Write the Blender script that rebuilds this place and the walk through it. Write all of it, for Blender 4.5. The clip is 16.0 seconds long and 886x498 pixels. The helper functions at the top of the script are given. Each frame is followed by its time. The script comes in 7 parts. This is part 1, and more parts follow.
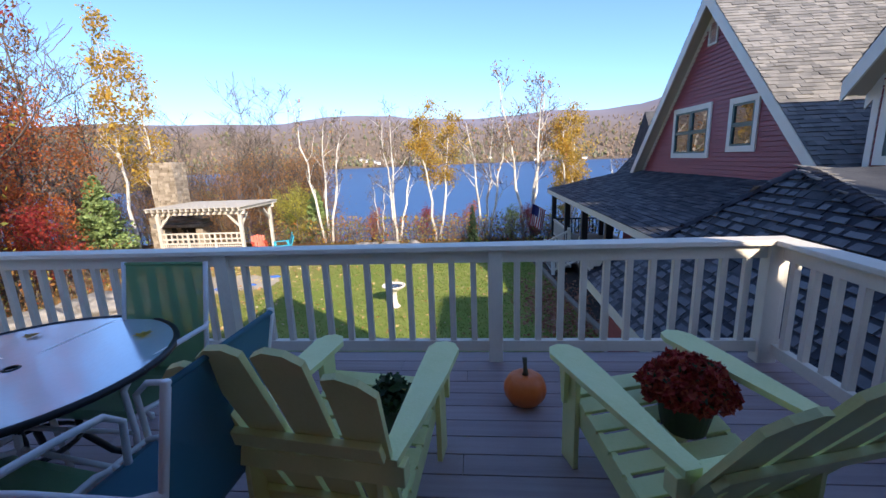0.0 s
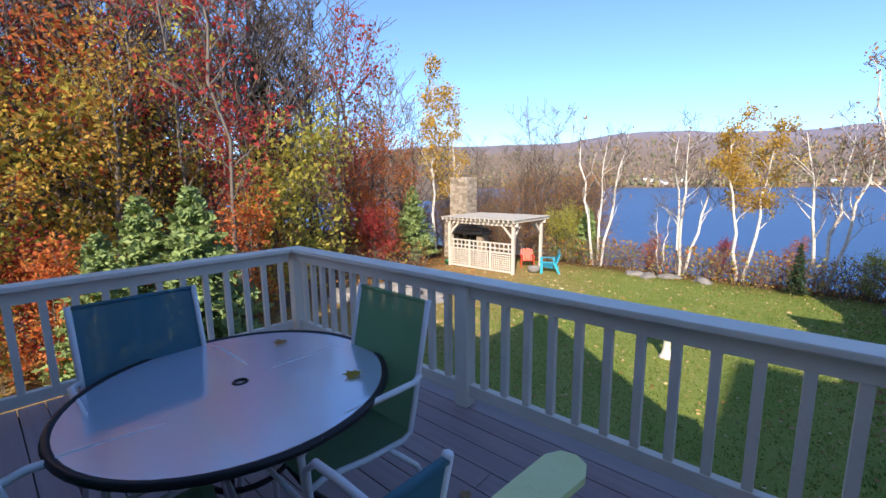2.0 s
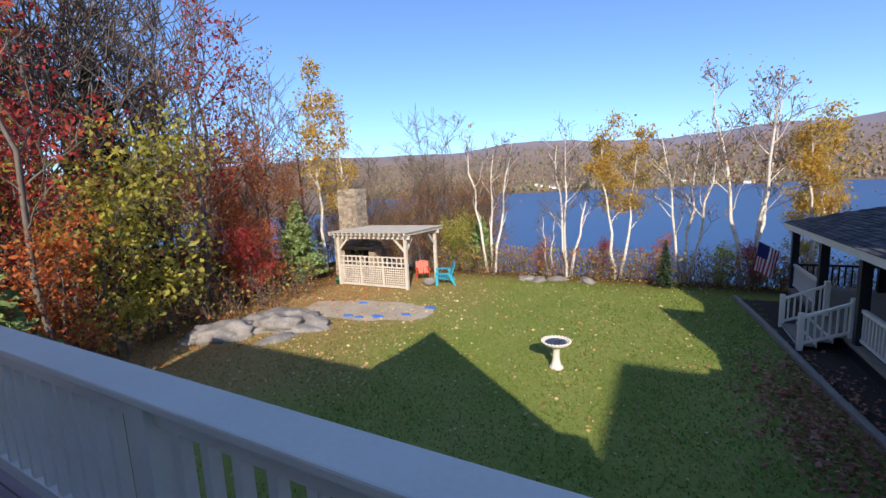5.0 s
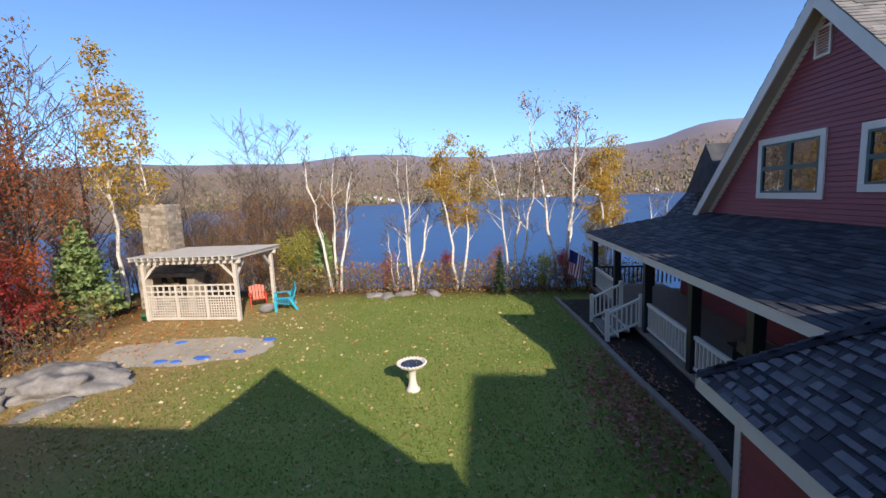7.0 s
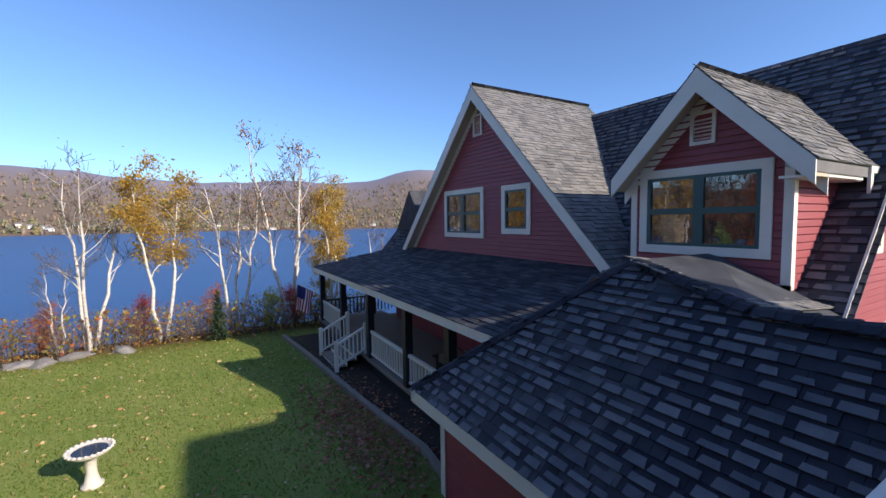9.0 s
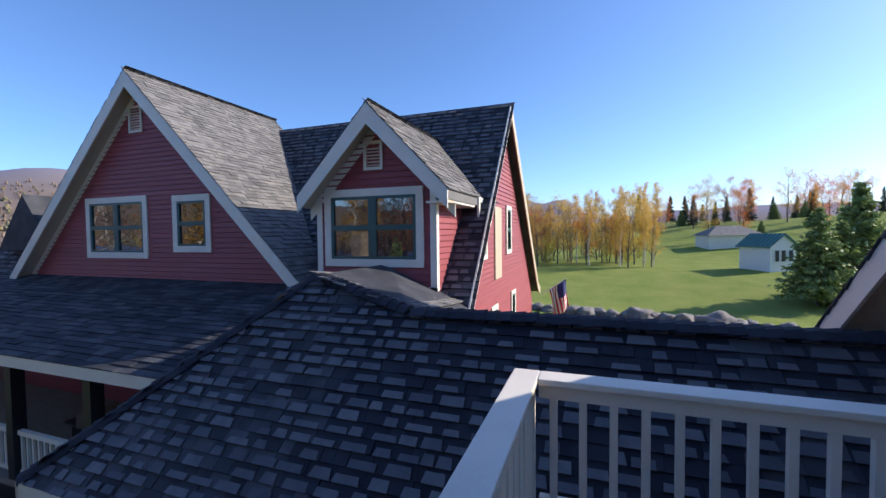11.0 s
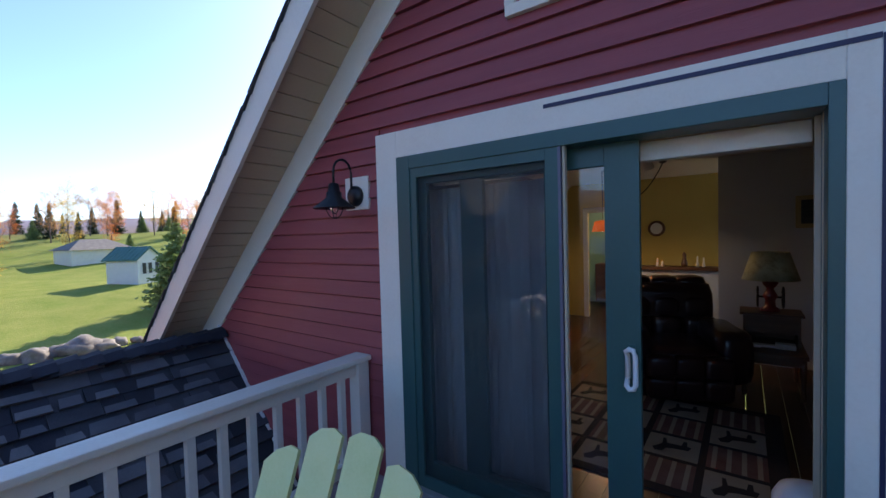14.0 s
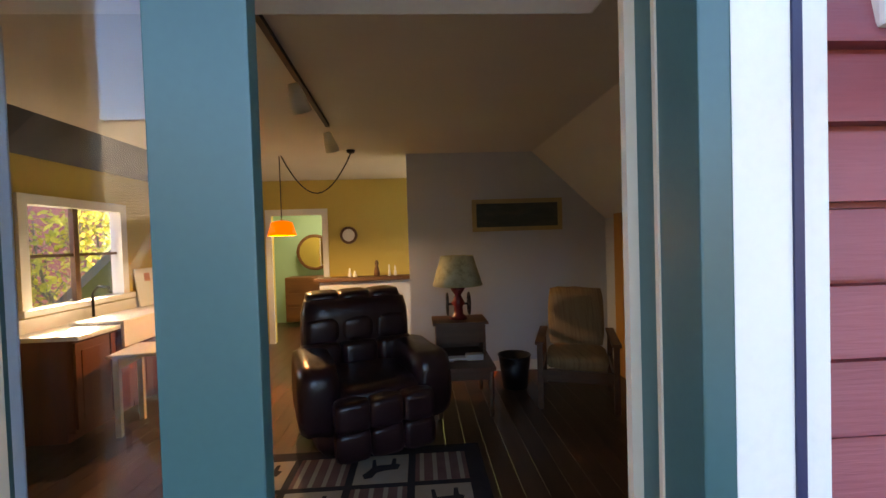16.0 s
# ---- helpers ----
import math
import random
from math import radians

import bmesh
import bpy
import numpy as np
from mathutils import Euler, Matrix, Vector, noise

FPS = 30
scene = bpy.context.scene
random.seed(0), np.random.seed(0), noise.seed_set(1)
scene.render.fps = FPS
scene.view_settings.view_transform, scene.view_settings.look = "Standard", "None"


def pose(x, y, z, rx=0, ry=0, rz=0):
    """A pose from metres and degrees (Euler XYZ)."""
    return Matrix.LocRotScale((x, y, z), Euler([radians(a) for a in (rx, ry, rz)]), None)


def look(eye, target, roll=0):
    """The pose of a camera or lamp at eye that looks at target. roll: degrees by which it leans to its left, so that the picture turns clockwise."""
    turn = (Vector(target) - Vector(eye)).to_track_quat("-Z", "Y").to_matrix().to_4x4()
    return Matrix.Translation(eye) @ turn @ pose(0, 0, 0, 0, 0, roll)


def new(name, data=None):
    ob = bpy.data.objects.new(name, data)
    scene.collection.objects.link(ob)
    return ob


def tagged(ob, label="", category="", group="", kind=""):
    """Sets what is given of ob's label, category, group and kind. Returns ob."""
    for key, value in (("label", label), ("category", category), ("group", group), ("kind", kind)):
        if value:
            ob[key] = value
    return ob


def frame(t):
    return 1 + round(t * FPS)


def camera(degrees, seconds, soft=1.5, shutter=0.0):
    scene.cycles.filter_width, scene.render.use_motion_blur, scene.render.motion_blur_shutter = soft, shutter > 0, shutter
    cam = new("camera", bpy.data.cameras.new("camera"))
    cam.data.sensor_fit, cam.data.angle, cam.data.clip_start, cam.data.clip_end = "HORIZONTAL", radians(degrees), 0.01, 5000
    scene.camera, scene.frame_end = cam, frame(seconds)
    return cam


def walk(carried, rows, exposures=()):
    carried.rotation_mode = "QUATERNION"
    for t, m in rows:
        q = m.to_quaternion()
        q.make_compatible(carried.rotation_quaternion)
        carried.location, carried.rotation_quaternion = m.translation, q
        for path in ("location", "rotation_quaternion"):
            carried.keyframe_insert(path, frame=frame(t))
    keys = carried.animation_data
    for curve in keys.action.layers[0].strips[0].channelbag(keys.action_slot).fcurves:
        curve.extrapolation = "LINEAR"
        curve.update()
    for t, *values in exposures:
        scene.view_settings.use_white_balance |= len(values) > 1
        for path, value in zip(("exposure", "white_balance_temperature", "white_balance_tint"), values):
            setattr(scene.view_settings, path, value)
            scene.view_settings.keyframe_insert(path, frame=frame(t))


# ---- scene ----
cam = camera(93.6, 16.0)
PATH = [
    (0, (-0.523, 0.139, 1.485), (-0.694, 2.085, 1.058), -2.2),
    (0.5, (-0.536, 0.275, 1.464), (-0.833, 2.201, 1.017), -2.1),
    (1, (-0.652, 0.588, 1.467), (-1.191, 2.47, 1.058), -1.9),
    (1.5, (-0.792, 0.812, 1.497), (-1.728, 2.546, 1.154), -0.9),
    (2, (-0.795, 0.94, 1.492), (-2.095, 2.427, 1.177), -0.7),
    (2.5, (-0.76, 1.029, 1.491), (-2.283, 2.286, 1.175), -0.5),
    (3, (-0.762, 1.1, 1.486), (-2.332, 2.3, 1.18), -1.2),
    (3.5, (-0.798, 1.334, 1.518), (-2.263, 2.664, 1.232), -1.6),
    (4, (-0.833, 1.656, 1.517), (-2.12, 3.162, 1.244), -2.1),
    (4.5, (-0.822, 2.008, 1.501), (-1.929, 3.649, 1.219), -1.7),
    (4.7, (-0.831, 2.139, 1.499), (-1.869, 3.826, 1.218), -2.1),
    (6.8, (-1.123, 2.804, 1.653), (-1.448, 4.759, 1.386), -2.6),
    (7, (-1.182, 2.817, 1.648), (-1.41, 4.787, 1.392), -2.5),
    (7.5, (-1.274, 2.817, 1.671), (-1.222, 4.803, 1.448), -2.1),
    (8, (-1.243, 2.763, 1.689), (-0.88, 4.72, 1.5), -1.5),
    (8.5, (-1.208, 2.754, 1.746), (-0.523, 4.626, 1.584), -0.9),
    (9, (-1.218, 2.702, 1.728), (-0.219, 4.429, 1.594), -0.7),
    (9.2, (-1.209, 2.661, 1.729), (-0.096, 4.318, 1.605), -0.8),
    (11.3, (-0.928, 2.633, 1.721), (1.009, 3.128, 1.648), -0.8),
    (11.5, (-0.884, 2.589, 1.751), (1.081, 2.957, 1.677), -0.9),
    (12, (-0.838, 2.525, 1.765), (1.161, 2.544, 1.694), -0.3),
    (12.5, (-0.79, 2.511, 1.761), (1.174, 2.138, 1.699), -0.3),
    (13, (-0.792, 2.495, 1.749), (1.039, 1.693, 1.693), -0.3),
    (13.5, (-0.821, 2.385, 1.771), (0.748, 1.146, 1.704), -1.3),
    (14, (-0.803, 2.141, 1.745), (0.373, 0.525, 1.674), -1.6),
    (14.5, (-0.764, 1.819, 1.703), (-0.053, -0.05, 1.636), -2.5),
    (14.9, (-0.697, 1.561, 1.686), (-0.383, -0.412, 1.591), -3.5),
    (15, (-0.658, 1.471, 1.673), (-0.443, -0.517, 1.604), -3.2),
    (15.5, (-0.643, 1.05, 1.633), (-0.671, -0.948, 1.546), -4.0),
    (16, (-0.65, 0.621, 1.621), (-0.761, -1.375, 1.576), -1.8),
]
walk(cam, [(t, look(eye, target, roll)) for t, eye, target, roll in PATH],
     [(0, 1.45, 7100, 14), (2.5, 1.3, 7100, 14), (4.7, 1.0, 7100, 14), (9, 0.95, 6900, 14), (11.3, 1.0, 6600, 14), (12.5, 1.1, 6600, 14), (13.5, 1.25, 6600, 14), (14.0, 1.6, 7400, 15), (14.4, 2.6, 9600, 17), (14.7, 3.1, 10800, 18), (15.2, 3.7, 11900, 18), (16, 3.7, 10800, 15)])

# ---- world, sun, exposure ----
SUN = Vector((7.1, -12.65, 7.65)).normalized()
world = bpy.data.worlds.new("world")
scene.world = world
world.use_nodes = True
wn = world.node_tree.nodes
sky = wn.new("ShaderNodeTexSky")
sky.sky_type = "NISHITA"
sky.sun_disc = False
sky.sun_elevation = math.asin(SUN.z)
sky.sun_rotation = math.atan2(SUN.x, SUN.y)
sky.altitude = 500.0
sky.air_density, sky.dust_density, sky.ozone_density = 0.9, 1.0, 8.0
wn["Background"].inputs["Strength"].default_value = 0.125
world.node_tree.links.new(sky.outputs[0], wn["Background"].inputs["Color"])
sun = new("sun", bpy.data.lights.new("sun", "SUN"))
sun.data.energy, sun.data.angle, sun.data.color = 3.2, math.radians(0.5), (1.0, 0.92, 0.80)
sun.rotation_mode = "QUATERNION"
sun.rotation_quaternion = SUN.to_track_quat("Z", "Y")
rng = random.Random(7)
nrg = np.random.default_rng(7)


# ---- materials ----
def ramp_mix(nt, fac, cols):
    r = nt.nodes.new("ShaderNodeValToRGB")
    el = r.color_ramp.elements
    for i, c in enumerate(cols):
        p = i / max(1, len(cols) - 1)
        e = el[i] if i < 2 else el.new(p)
        e.position = p
    for e, c in zip(sorted(el, key=lambda q: q.position), cols):
        e.color = (*c, 1)
    nt.links.new(fac, r.inputs[0])
    return r.outputs[0]


def surf(name, cols, rough=0.6, scale=3.0, stretch=(1, 1, 1), bump=0.15, fine=60.0, vary="", metal=0.0, amount=0.5, spec=0.5, coat=0.0):
    """Coloured grain at two scales, with a per-piece or per-island shift."""
    m = bpy.data.materials.new(name)
    m.use_nodes = True
    nt = m.node_tree
    b = nt.nodes["Principled BSDF"]
    geo = nt.nodes.new("ShaderNodeNewGeometry")
    mp = nt.nodes.new("ShaderNodeMapping")
    mp.inputs["Scale"].default_value = stretch
    nt.links.new(geo.outputs["Position"], mp.inputs["Vector"])
    n1, n2 = nt.nodes.new("ShaderNodeTexNoise"), nt.nodes.new("ShaderNodeTexNoise")
    n1.inputs["Scale"].default_value, n1.inputs["Detail"].default_value = scale, 5
    n2.inputs["Scale"].default_value, n2.inputs["Detail"].default_value = fine, 3
    for n in (n1, n2):
        nt.links.new(mp.outputs[0], n.inputs["Vector"])
    mx = nt.nodes.new("ShaderNodeMath")
    mx.operation = "MULTIPLY_ADD"
    nt.links.new(n2.outputs["Fac"], mx.inputs[0])
    mx.inputs[1].default_value = 0.45
    nt.links.new(n1.outputs["Fac"], mx.inputs[2])
    out = mx.outputs[0]
    if vary:
        if vary == "piece":
            src = nt.nodes.new("ShaderNodeObjectInfo").outputs["Random"]
        else:
            src = geo.outputs["Random Per Island"]
        m2 = nt.nodes.new("ShaderNodeMath")
        m2.operation = "MULTIPLY_ADD"
        nt.links.new(src, m2.inputs[0])
        m2.inputs[1].default_value = amount
        nt.links.new(out, m2.inputs[2])
        out = m2.outputs[0]
        shift = 0.22 + amount / 2
    else:
        shift = 0.22
    m3 = nt.nodes.new("ShaderNodeMapRange")
    nt.links.new(out, m3.inputs["Value"])
    m3.inputs["From Min"].default_value, m3.inputs["From Max"].default_value = shift, shift + 1.0
    nt.links.new(ramp_mix(nt, m3.outputs[0], cols), b.inputs["Base Color"])
    b.inputs["Roughness"].default_value, b.inputs["Metallic"].default_value = rough, metal
    b.inputs["Specular IOR Level"].default_value = spec
    b.inputs["Coat Weight"].default_value = coat
    if bump:
        bp = nt.nodes.new("ShaderNodeBump")
        bp.inputs["Strength"].default_value, bp.inputs["Distance"].default_value = bump, 0.01
        nt.links.new(mx.outputs[0], bp.inputs["Height"])
        nt.links.new(bp.outputs[0], b.inputs["Normal"])
    return m


def leafy(name, cols, glow=0.62):
    """Leaves: colour by leaf, some light comes through."""
    m = bpy.data.materials.new(name)
    m.use_nodes = True
    nt = m.node_tree
    geo = nt.nodes.new("ShaderNodeNewGeometry")
    col = ramp_mix(nt, geo.outputs["Random Per Island"], cols)
    b, tr, mix = nt.nodes["Principled BSDF"], nt.nodes.new("ShaderNodeBsdfTranslucent"), nt.nodes.new("ShaderNodeMixShader")
    nt.links.new(col, b.inputs["Base Color"])
    nt.links.new(col, tr.inputs["Color"])
    b.inputs["Roughness"].default_value = 0.55
    b.inputs["Specular IOR Level"].default_value = 0.3
    mix.inputs[0].default_value = glow
    nt.links.new(b.outputs[0], mix.inputs[1])
    nt.links.new(tr.outputs[0], mix.inputs[2])
    nt.links.new(mix.outputs[0], nt.nodes["Material Output"].inputs["Surface"])
    return m


def glass(name, tint=(1, 1, 1), rough=0.0):
    m = bpy.data.materials.new(name)
    m.use_nodes = True
    b = m.node_tree.nodes["Principled BSDF"]
    b.inputs["Base Color"].default_value = (*tint, 1)
    b.inputs["Roughness"].default_value = rough
    b.inputs["Transmission Weight"].default_value = 1.0
    b.inputs["IOR"].default_value = 1.5
    return m


def glow(name, col, strength):
    m = bpy.data.materials.new(name)
    m.use_nodes = True
    b = m.node_tree.nodes["Principled BSDF"]
    b.inputs["Base Color"].default_value = (*col, 1)
    b.inputs["Emission Color"].default_value = (*col, 1)
    b.inputs["Emission Strength"].default_value = strength
    return m


BOARD = surf("deck_composite", [(0.25, 0.18, 0.19), (0.34, 0.255, 0.265), (0.41, 0.32, 0.325)], 0.55, 2.0, (0.6, 14, 8), 0.2, 30, "piece", amount=0.35)
SHINGLE_TAB = surf("pale_shingle_tab", [(0.06, 0.065, 0.08), (0.10, 0.105, 0.12), (0.17, 0.172, 0.182)], 0.7, 6.0, (1, 1, 1), 0.6, 140, "island", amount=0.7)
PAINT = surf("rail_paint", [(0.60, 0.55, 0.47), (0.72, 0.67, 0.58), (0.78, 0.73, 0.64)], 0.5, 3.0, (1, 1, 1), 0.1, 50)
TRIM = surf("trim_paint", [(0.70, 0.66, 0.56), (0.80, 0.76, 0.66), (0.84, 0.81, 0.72)], 0.5, 2.5, (1, 1, 1), 0.08, 60)
SOFFIT = surf("soffit_paint", [(0.50, 0.41, 0.29), (0.60, 0.50, 0.37)], 0.6, 2.0, (1, 1, 1), 0.1, 40)
SIDING = surf("red_clapboard", [(0.25, 0.045, 0.055), (0.32, 0.065, 0.075), (0.37, 0.085, 0.09)], 0.5, 1.5, (0.5, 1, 9), 0.25, 22, "piece", amount=0.3)
SIDING_FAR = surf("red_clapboard_island", [(0.24, 0.045, 0.055), (0.31, 0.063, 0.075), (0.36, 0.08, 0.09)], 0.55, 1.5, (0.5, 1, 9), 0.2, 22, "island", amount=0.3)
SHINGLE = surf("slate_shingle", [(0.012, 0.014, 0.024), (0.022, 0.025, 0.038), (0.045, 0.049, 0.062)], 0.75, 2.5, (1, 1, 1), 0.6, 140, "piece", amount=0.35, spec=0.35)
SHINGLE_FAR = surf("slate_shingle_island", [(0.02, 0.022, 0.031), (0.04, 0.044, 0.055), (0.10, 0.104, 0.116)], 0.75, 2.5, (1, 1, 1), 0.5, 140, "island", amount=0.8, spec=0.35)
# paler copy with sunlight put into its colour, for sunward slopes and distant roofs
SHINGLE_PALE = surf("sunlit_tone_shingle", [(0.10, 0.10, 0.10), (0.17, 0.165, 0.16), (0.25, 0.24, 0.225)], 0.85, 2.5, (1, 1, 1), 0.4, 140, "island", amount=0.7)
GREEN = surf("dark_green_cladding", [(0.022, 0.085, 0.082), (0.034, 0.115, 0.11)], 0.35, 2.0, (1, 1, 1), 0.05, 60)
DARKPOST = surf("dark_post_paint", [(0.012, 0.014, 0.018), (0.025, 0.027, 0.03)], 0.45, 2.0)
NAVY = surf("navy_gasket", [(0.015, 0.017, 0.06), (0.025, 0.027, 0.08)], 0.5, 4.0)
BLACK = surf("black_metal", [(0.008, 0.009, 0.012), (0.02, 0.021, 0.024)], 0.4, 8.0, (1, 1, 1), 0.1, 80, metal=0.3)
WHITE = surf("white_paint", [(0.70, 0.71, 0.70), (0.82, 0.82, 0.80)], 0.45, 3.0, (1, 1, 1), 0.08, 60)
TUBE = surf("white_powder_coat", [(0.66, 0.68, 0.70), (0.78, 0.79, 0.8)], 0.35, 6.0, (1, 1, 1), 0.05, 90)
LIME = surf("lime_paint", [(0.64, 0.68, 0.27), (0.76, 0.78, 0.36), (0.82, 0.83, 0.44)], 0.5, 3.0, (2, 2, 2), 0.2, 45)
TEAL_MESH = surf("teal_sling", [(0.045, 0.21, 0.30), (0.06, 0.26, 0.36)], 0.6, 3.0, (1, 1, 1), 0.3, 300)
GREEN_MESH = surf("green_sling", [(0.18, 0.39, 0.20), (0.23, 0.46, 0.25)], 0.6, 3.0, (1, 1, 1), 0.3, 300)


def thin_cloth(m, share):
    nt = m.node_tree
    b = nt.nodes["Principled BSDF"]
    tr, mix = nt.nodes.new("ShaderNodeBsdfTranslucent"), nt.nodes.new("ShaderNodeMixShader")
    nt.links.new(b.inputs["Base Color"].links[0].from_socket, tr.inputs["Color"])
    mix.inputs[0].default_value = share
    nt.links.new(b.outputs[0], mix.inputs[1])
    nt.links.new(tr.outputs[0], mix.inputs[2])
    gap, hole = nt.nodes.new("ShaderNodeBsdfTransparent"), nt.nodes.new("ShaderNodeMixShader")
    hole.inputs[0].default_value = 0.22
    nt.links.new(mix.outputs[0], hole.inputs[1])
    nt.links.new(gap.outputs[0], hole.inputs[2])
    nt.links.new(hole.outputs[0], nt.nodes["Material Output"].inputs["Surface"])
    return m


thin_cloth(TEAL_MESH, 0.45)
thin_cloth(GREEN_MESH, 0.5)
PUMPKIN = surf("pumpkin_skin", [(0.72, 0.12, 0.018), (0.84, 0.19, 0.03)], 0.4, 6.0, (1, 1, 1), 0.2, 40)
STALK = surf("pumpkin_stalk", [(0.05, 0.045, 0.03), (0.11, 0.10, 0.06)], 0.8, 20.0)
ROCK = surf("grey_rock", [(0.09, 0.085, 0.08), (0.20, 0.19, 0.18), (0.38, 0.36, 0.34)], 0.9, 2.6, (1, 1, 1), 0.8, 14)
STONE = surf("chimney_stone", [(0.16, 0.125, 0.09), (0.30, 0.25, 0.19), (0.42, 0.36, 0.29)], 0.85, 4.0, (1, 1, 1), 0.6, 30, "island", amount=0.7)
GRAVEL = surf("pale_gravel", [(0.26, 0.225, 0.17), (0.40, 0.355, 0.28), (0.52, 0.47, 0.38)], 0.9, 1.2, (1, 1, 1), 0.9, 25)
MULCH = surf("dark_mulch", [(0.018, 0.013, 0.01), (0.045, 0.03, 0.022), (0.08, 0.045, 0.03)], 0.9, 3.0, (1, 1, 1), 0.9, 30)
TIMBER = surf("weathered_timber", [(0.16, 0.135, 0.105), (0.26, 0.225, 0.18), (0.34, 0.30, 0.25)], 0.8, 3.0, (6, 0.7, 6), 0.4, 30)
WASHED = surf("whitewashed_timber", [(0.36, 0.33, 0.28), (0.52, 0.48, 0.42), (0.64, 0.60, 0.53)], 0.7, 2.0, (3, 3, 3), 0.3, 30)
GREYWOOD = surf("greyed_slat_wood", [(0.28, 0.27, 0.25), (0.40, 0.385, 0.355), (0.50, 0.48, 0.44)], 0.8, 3.0, (1, 6, 6), 0.3, 30)
REDP = surf("orange_red_paint", [(0.50, 0.055, 0.02), (0.62, 0.085, 0.03)], 0.5, 4.0)
TEALP = surf("turquoise_paint", [(0.0, 0.28, 0.42), (0.01, 0.38, 0.52)], 0.5, 4.0)
CONCRETE = surf("birdbath_concrete", [(0.55, 0.51, 0.45), (0.70, 0.66, 0.6)], 0.8, 6.0, (1, 1, 1), 0.4, 50)
BARK = surf("grey_bark", [(0.06, 0.05, 0.042), (0.13, 0.112, 0.095), (0.20, 0.18, 0.16)], 0.9, 3.0, (6, 6, 1), 0.8, 30)
BIRCH = surf("white_birch_bark", [(0.16, 0.13, 0.11), (0.62, 0.58, 0.52), (0.76, 0.73, 0.68)], 0.7, 2.2, (1.2, 1.2, 5), 0.4, 25)
TWIG = surf("brown_twig", [(0.09, 0.07, 0.058), (0.17, 0.14, 0.12)], 0.9, 3.0)
L_RED = leafy("red_leaves", [(0.291, 0.032, 0.042), (0.556, 0.068, 0.069), (0.664, 0.128, 0.078), (0.346, 0.046, 0.065)])
L_ORANGE = leafy("orange_leaves", [(0.478, 0.104, 0.044), (0.746, 0.210, 0.067), (0.726, 0.314, 0.090), (0.399, 0.087, 0.050)])
L_GOLD = leafy("gold_leaves", [(0.515, 0.316, 0.061), (0.763, 0.513, 0.101), (0.601, 0.427, 0.103), (0.461, 0.261, 0.061)])
L_LIME = leafy("yellow_green_leaves", [(0.32, 0.33, 0.07), (0.70, 0.60, 0.12), (0.46, 0.44, 0.10), (0.25, 0.27, 0.075)])
L_RUST = leafy("rust_leaves", [(0.34, 0.15, 0.066), (0.50, 0.235, 0.09), (0.60, 0.33, 0.115), (0.28, 0.15, 0.08)])
L_PINE = leafy("pine_needles", [(0.13, 0.19, 0.07), (0.22, 0.30, 0.10), (0.30, 0.40, 0.15), (0.15, 0.24, 0.10)], 0.25)
L_SPRUCE = leafy("spruce_needles", [(0.018, 0.04, 0.022), (0.03, 0.06, 0.03), (0.05, 0.085, 0.035)], 0.2)
L_MUM = leafy("mum_petals", [(0.26, 0.018, 0.024), (0.42, 0.04, 0.035), (0.5, 0.10, 0.05), (0.34, 0.022, 0.03)], 0.3)
L_GREEN = leafy("dark_green_leaves", [(0.02, 0.045, 0.02), (0.045, 0.085, 0.03)], 0.25)
FALLEN = leafy("fallen_leaves", [(0.34, 0.24, 0.09), (0.50, 0.40, 0.20), (0.34, 0.16, 0.06), (0.58, 0.50, 0.32)], 0.1)
FALLEN_RED = leafy("fallen_red_leaves", [(0.24, 0.08, 0.06), (0.38, 0.16, 0.10), (0.46, 0.27, 0.17)], 0.1)
BLADE = leafy("grass_blades", [(0.10, 0.18, 0.03), (0.17, 0.25, 0.045), (0.31, 0.31, 0.09)], 0.45)
PANE = glass("window_pane")


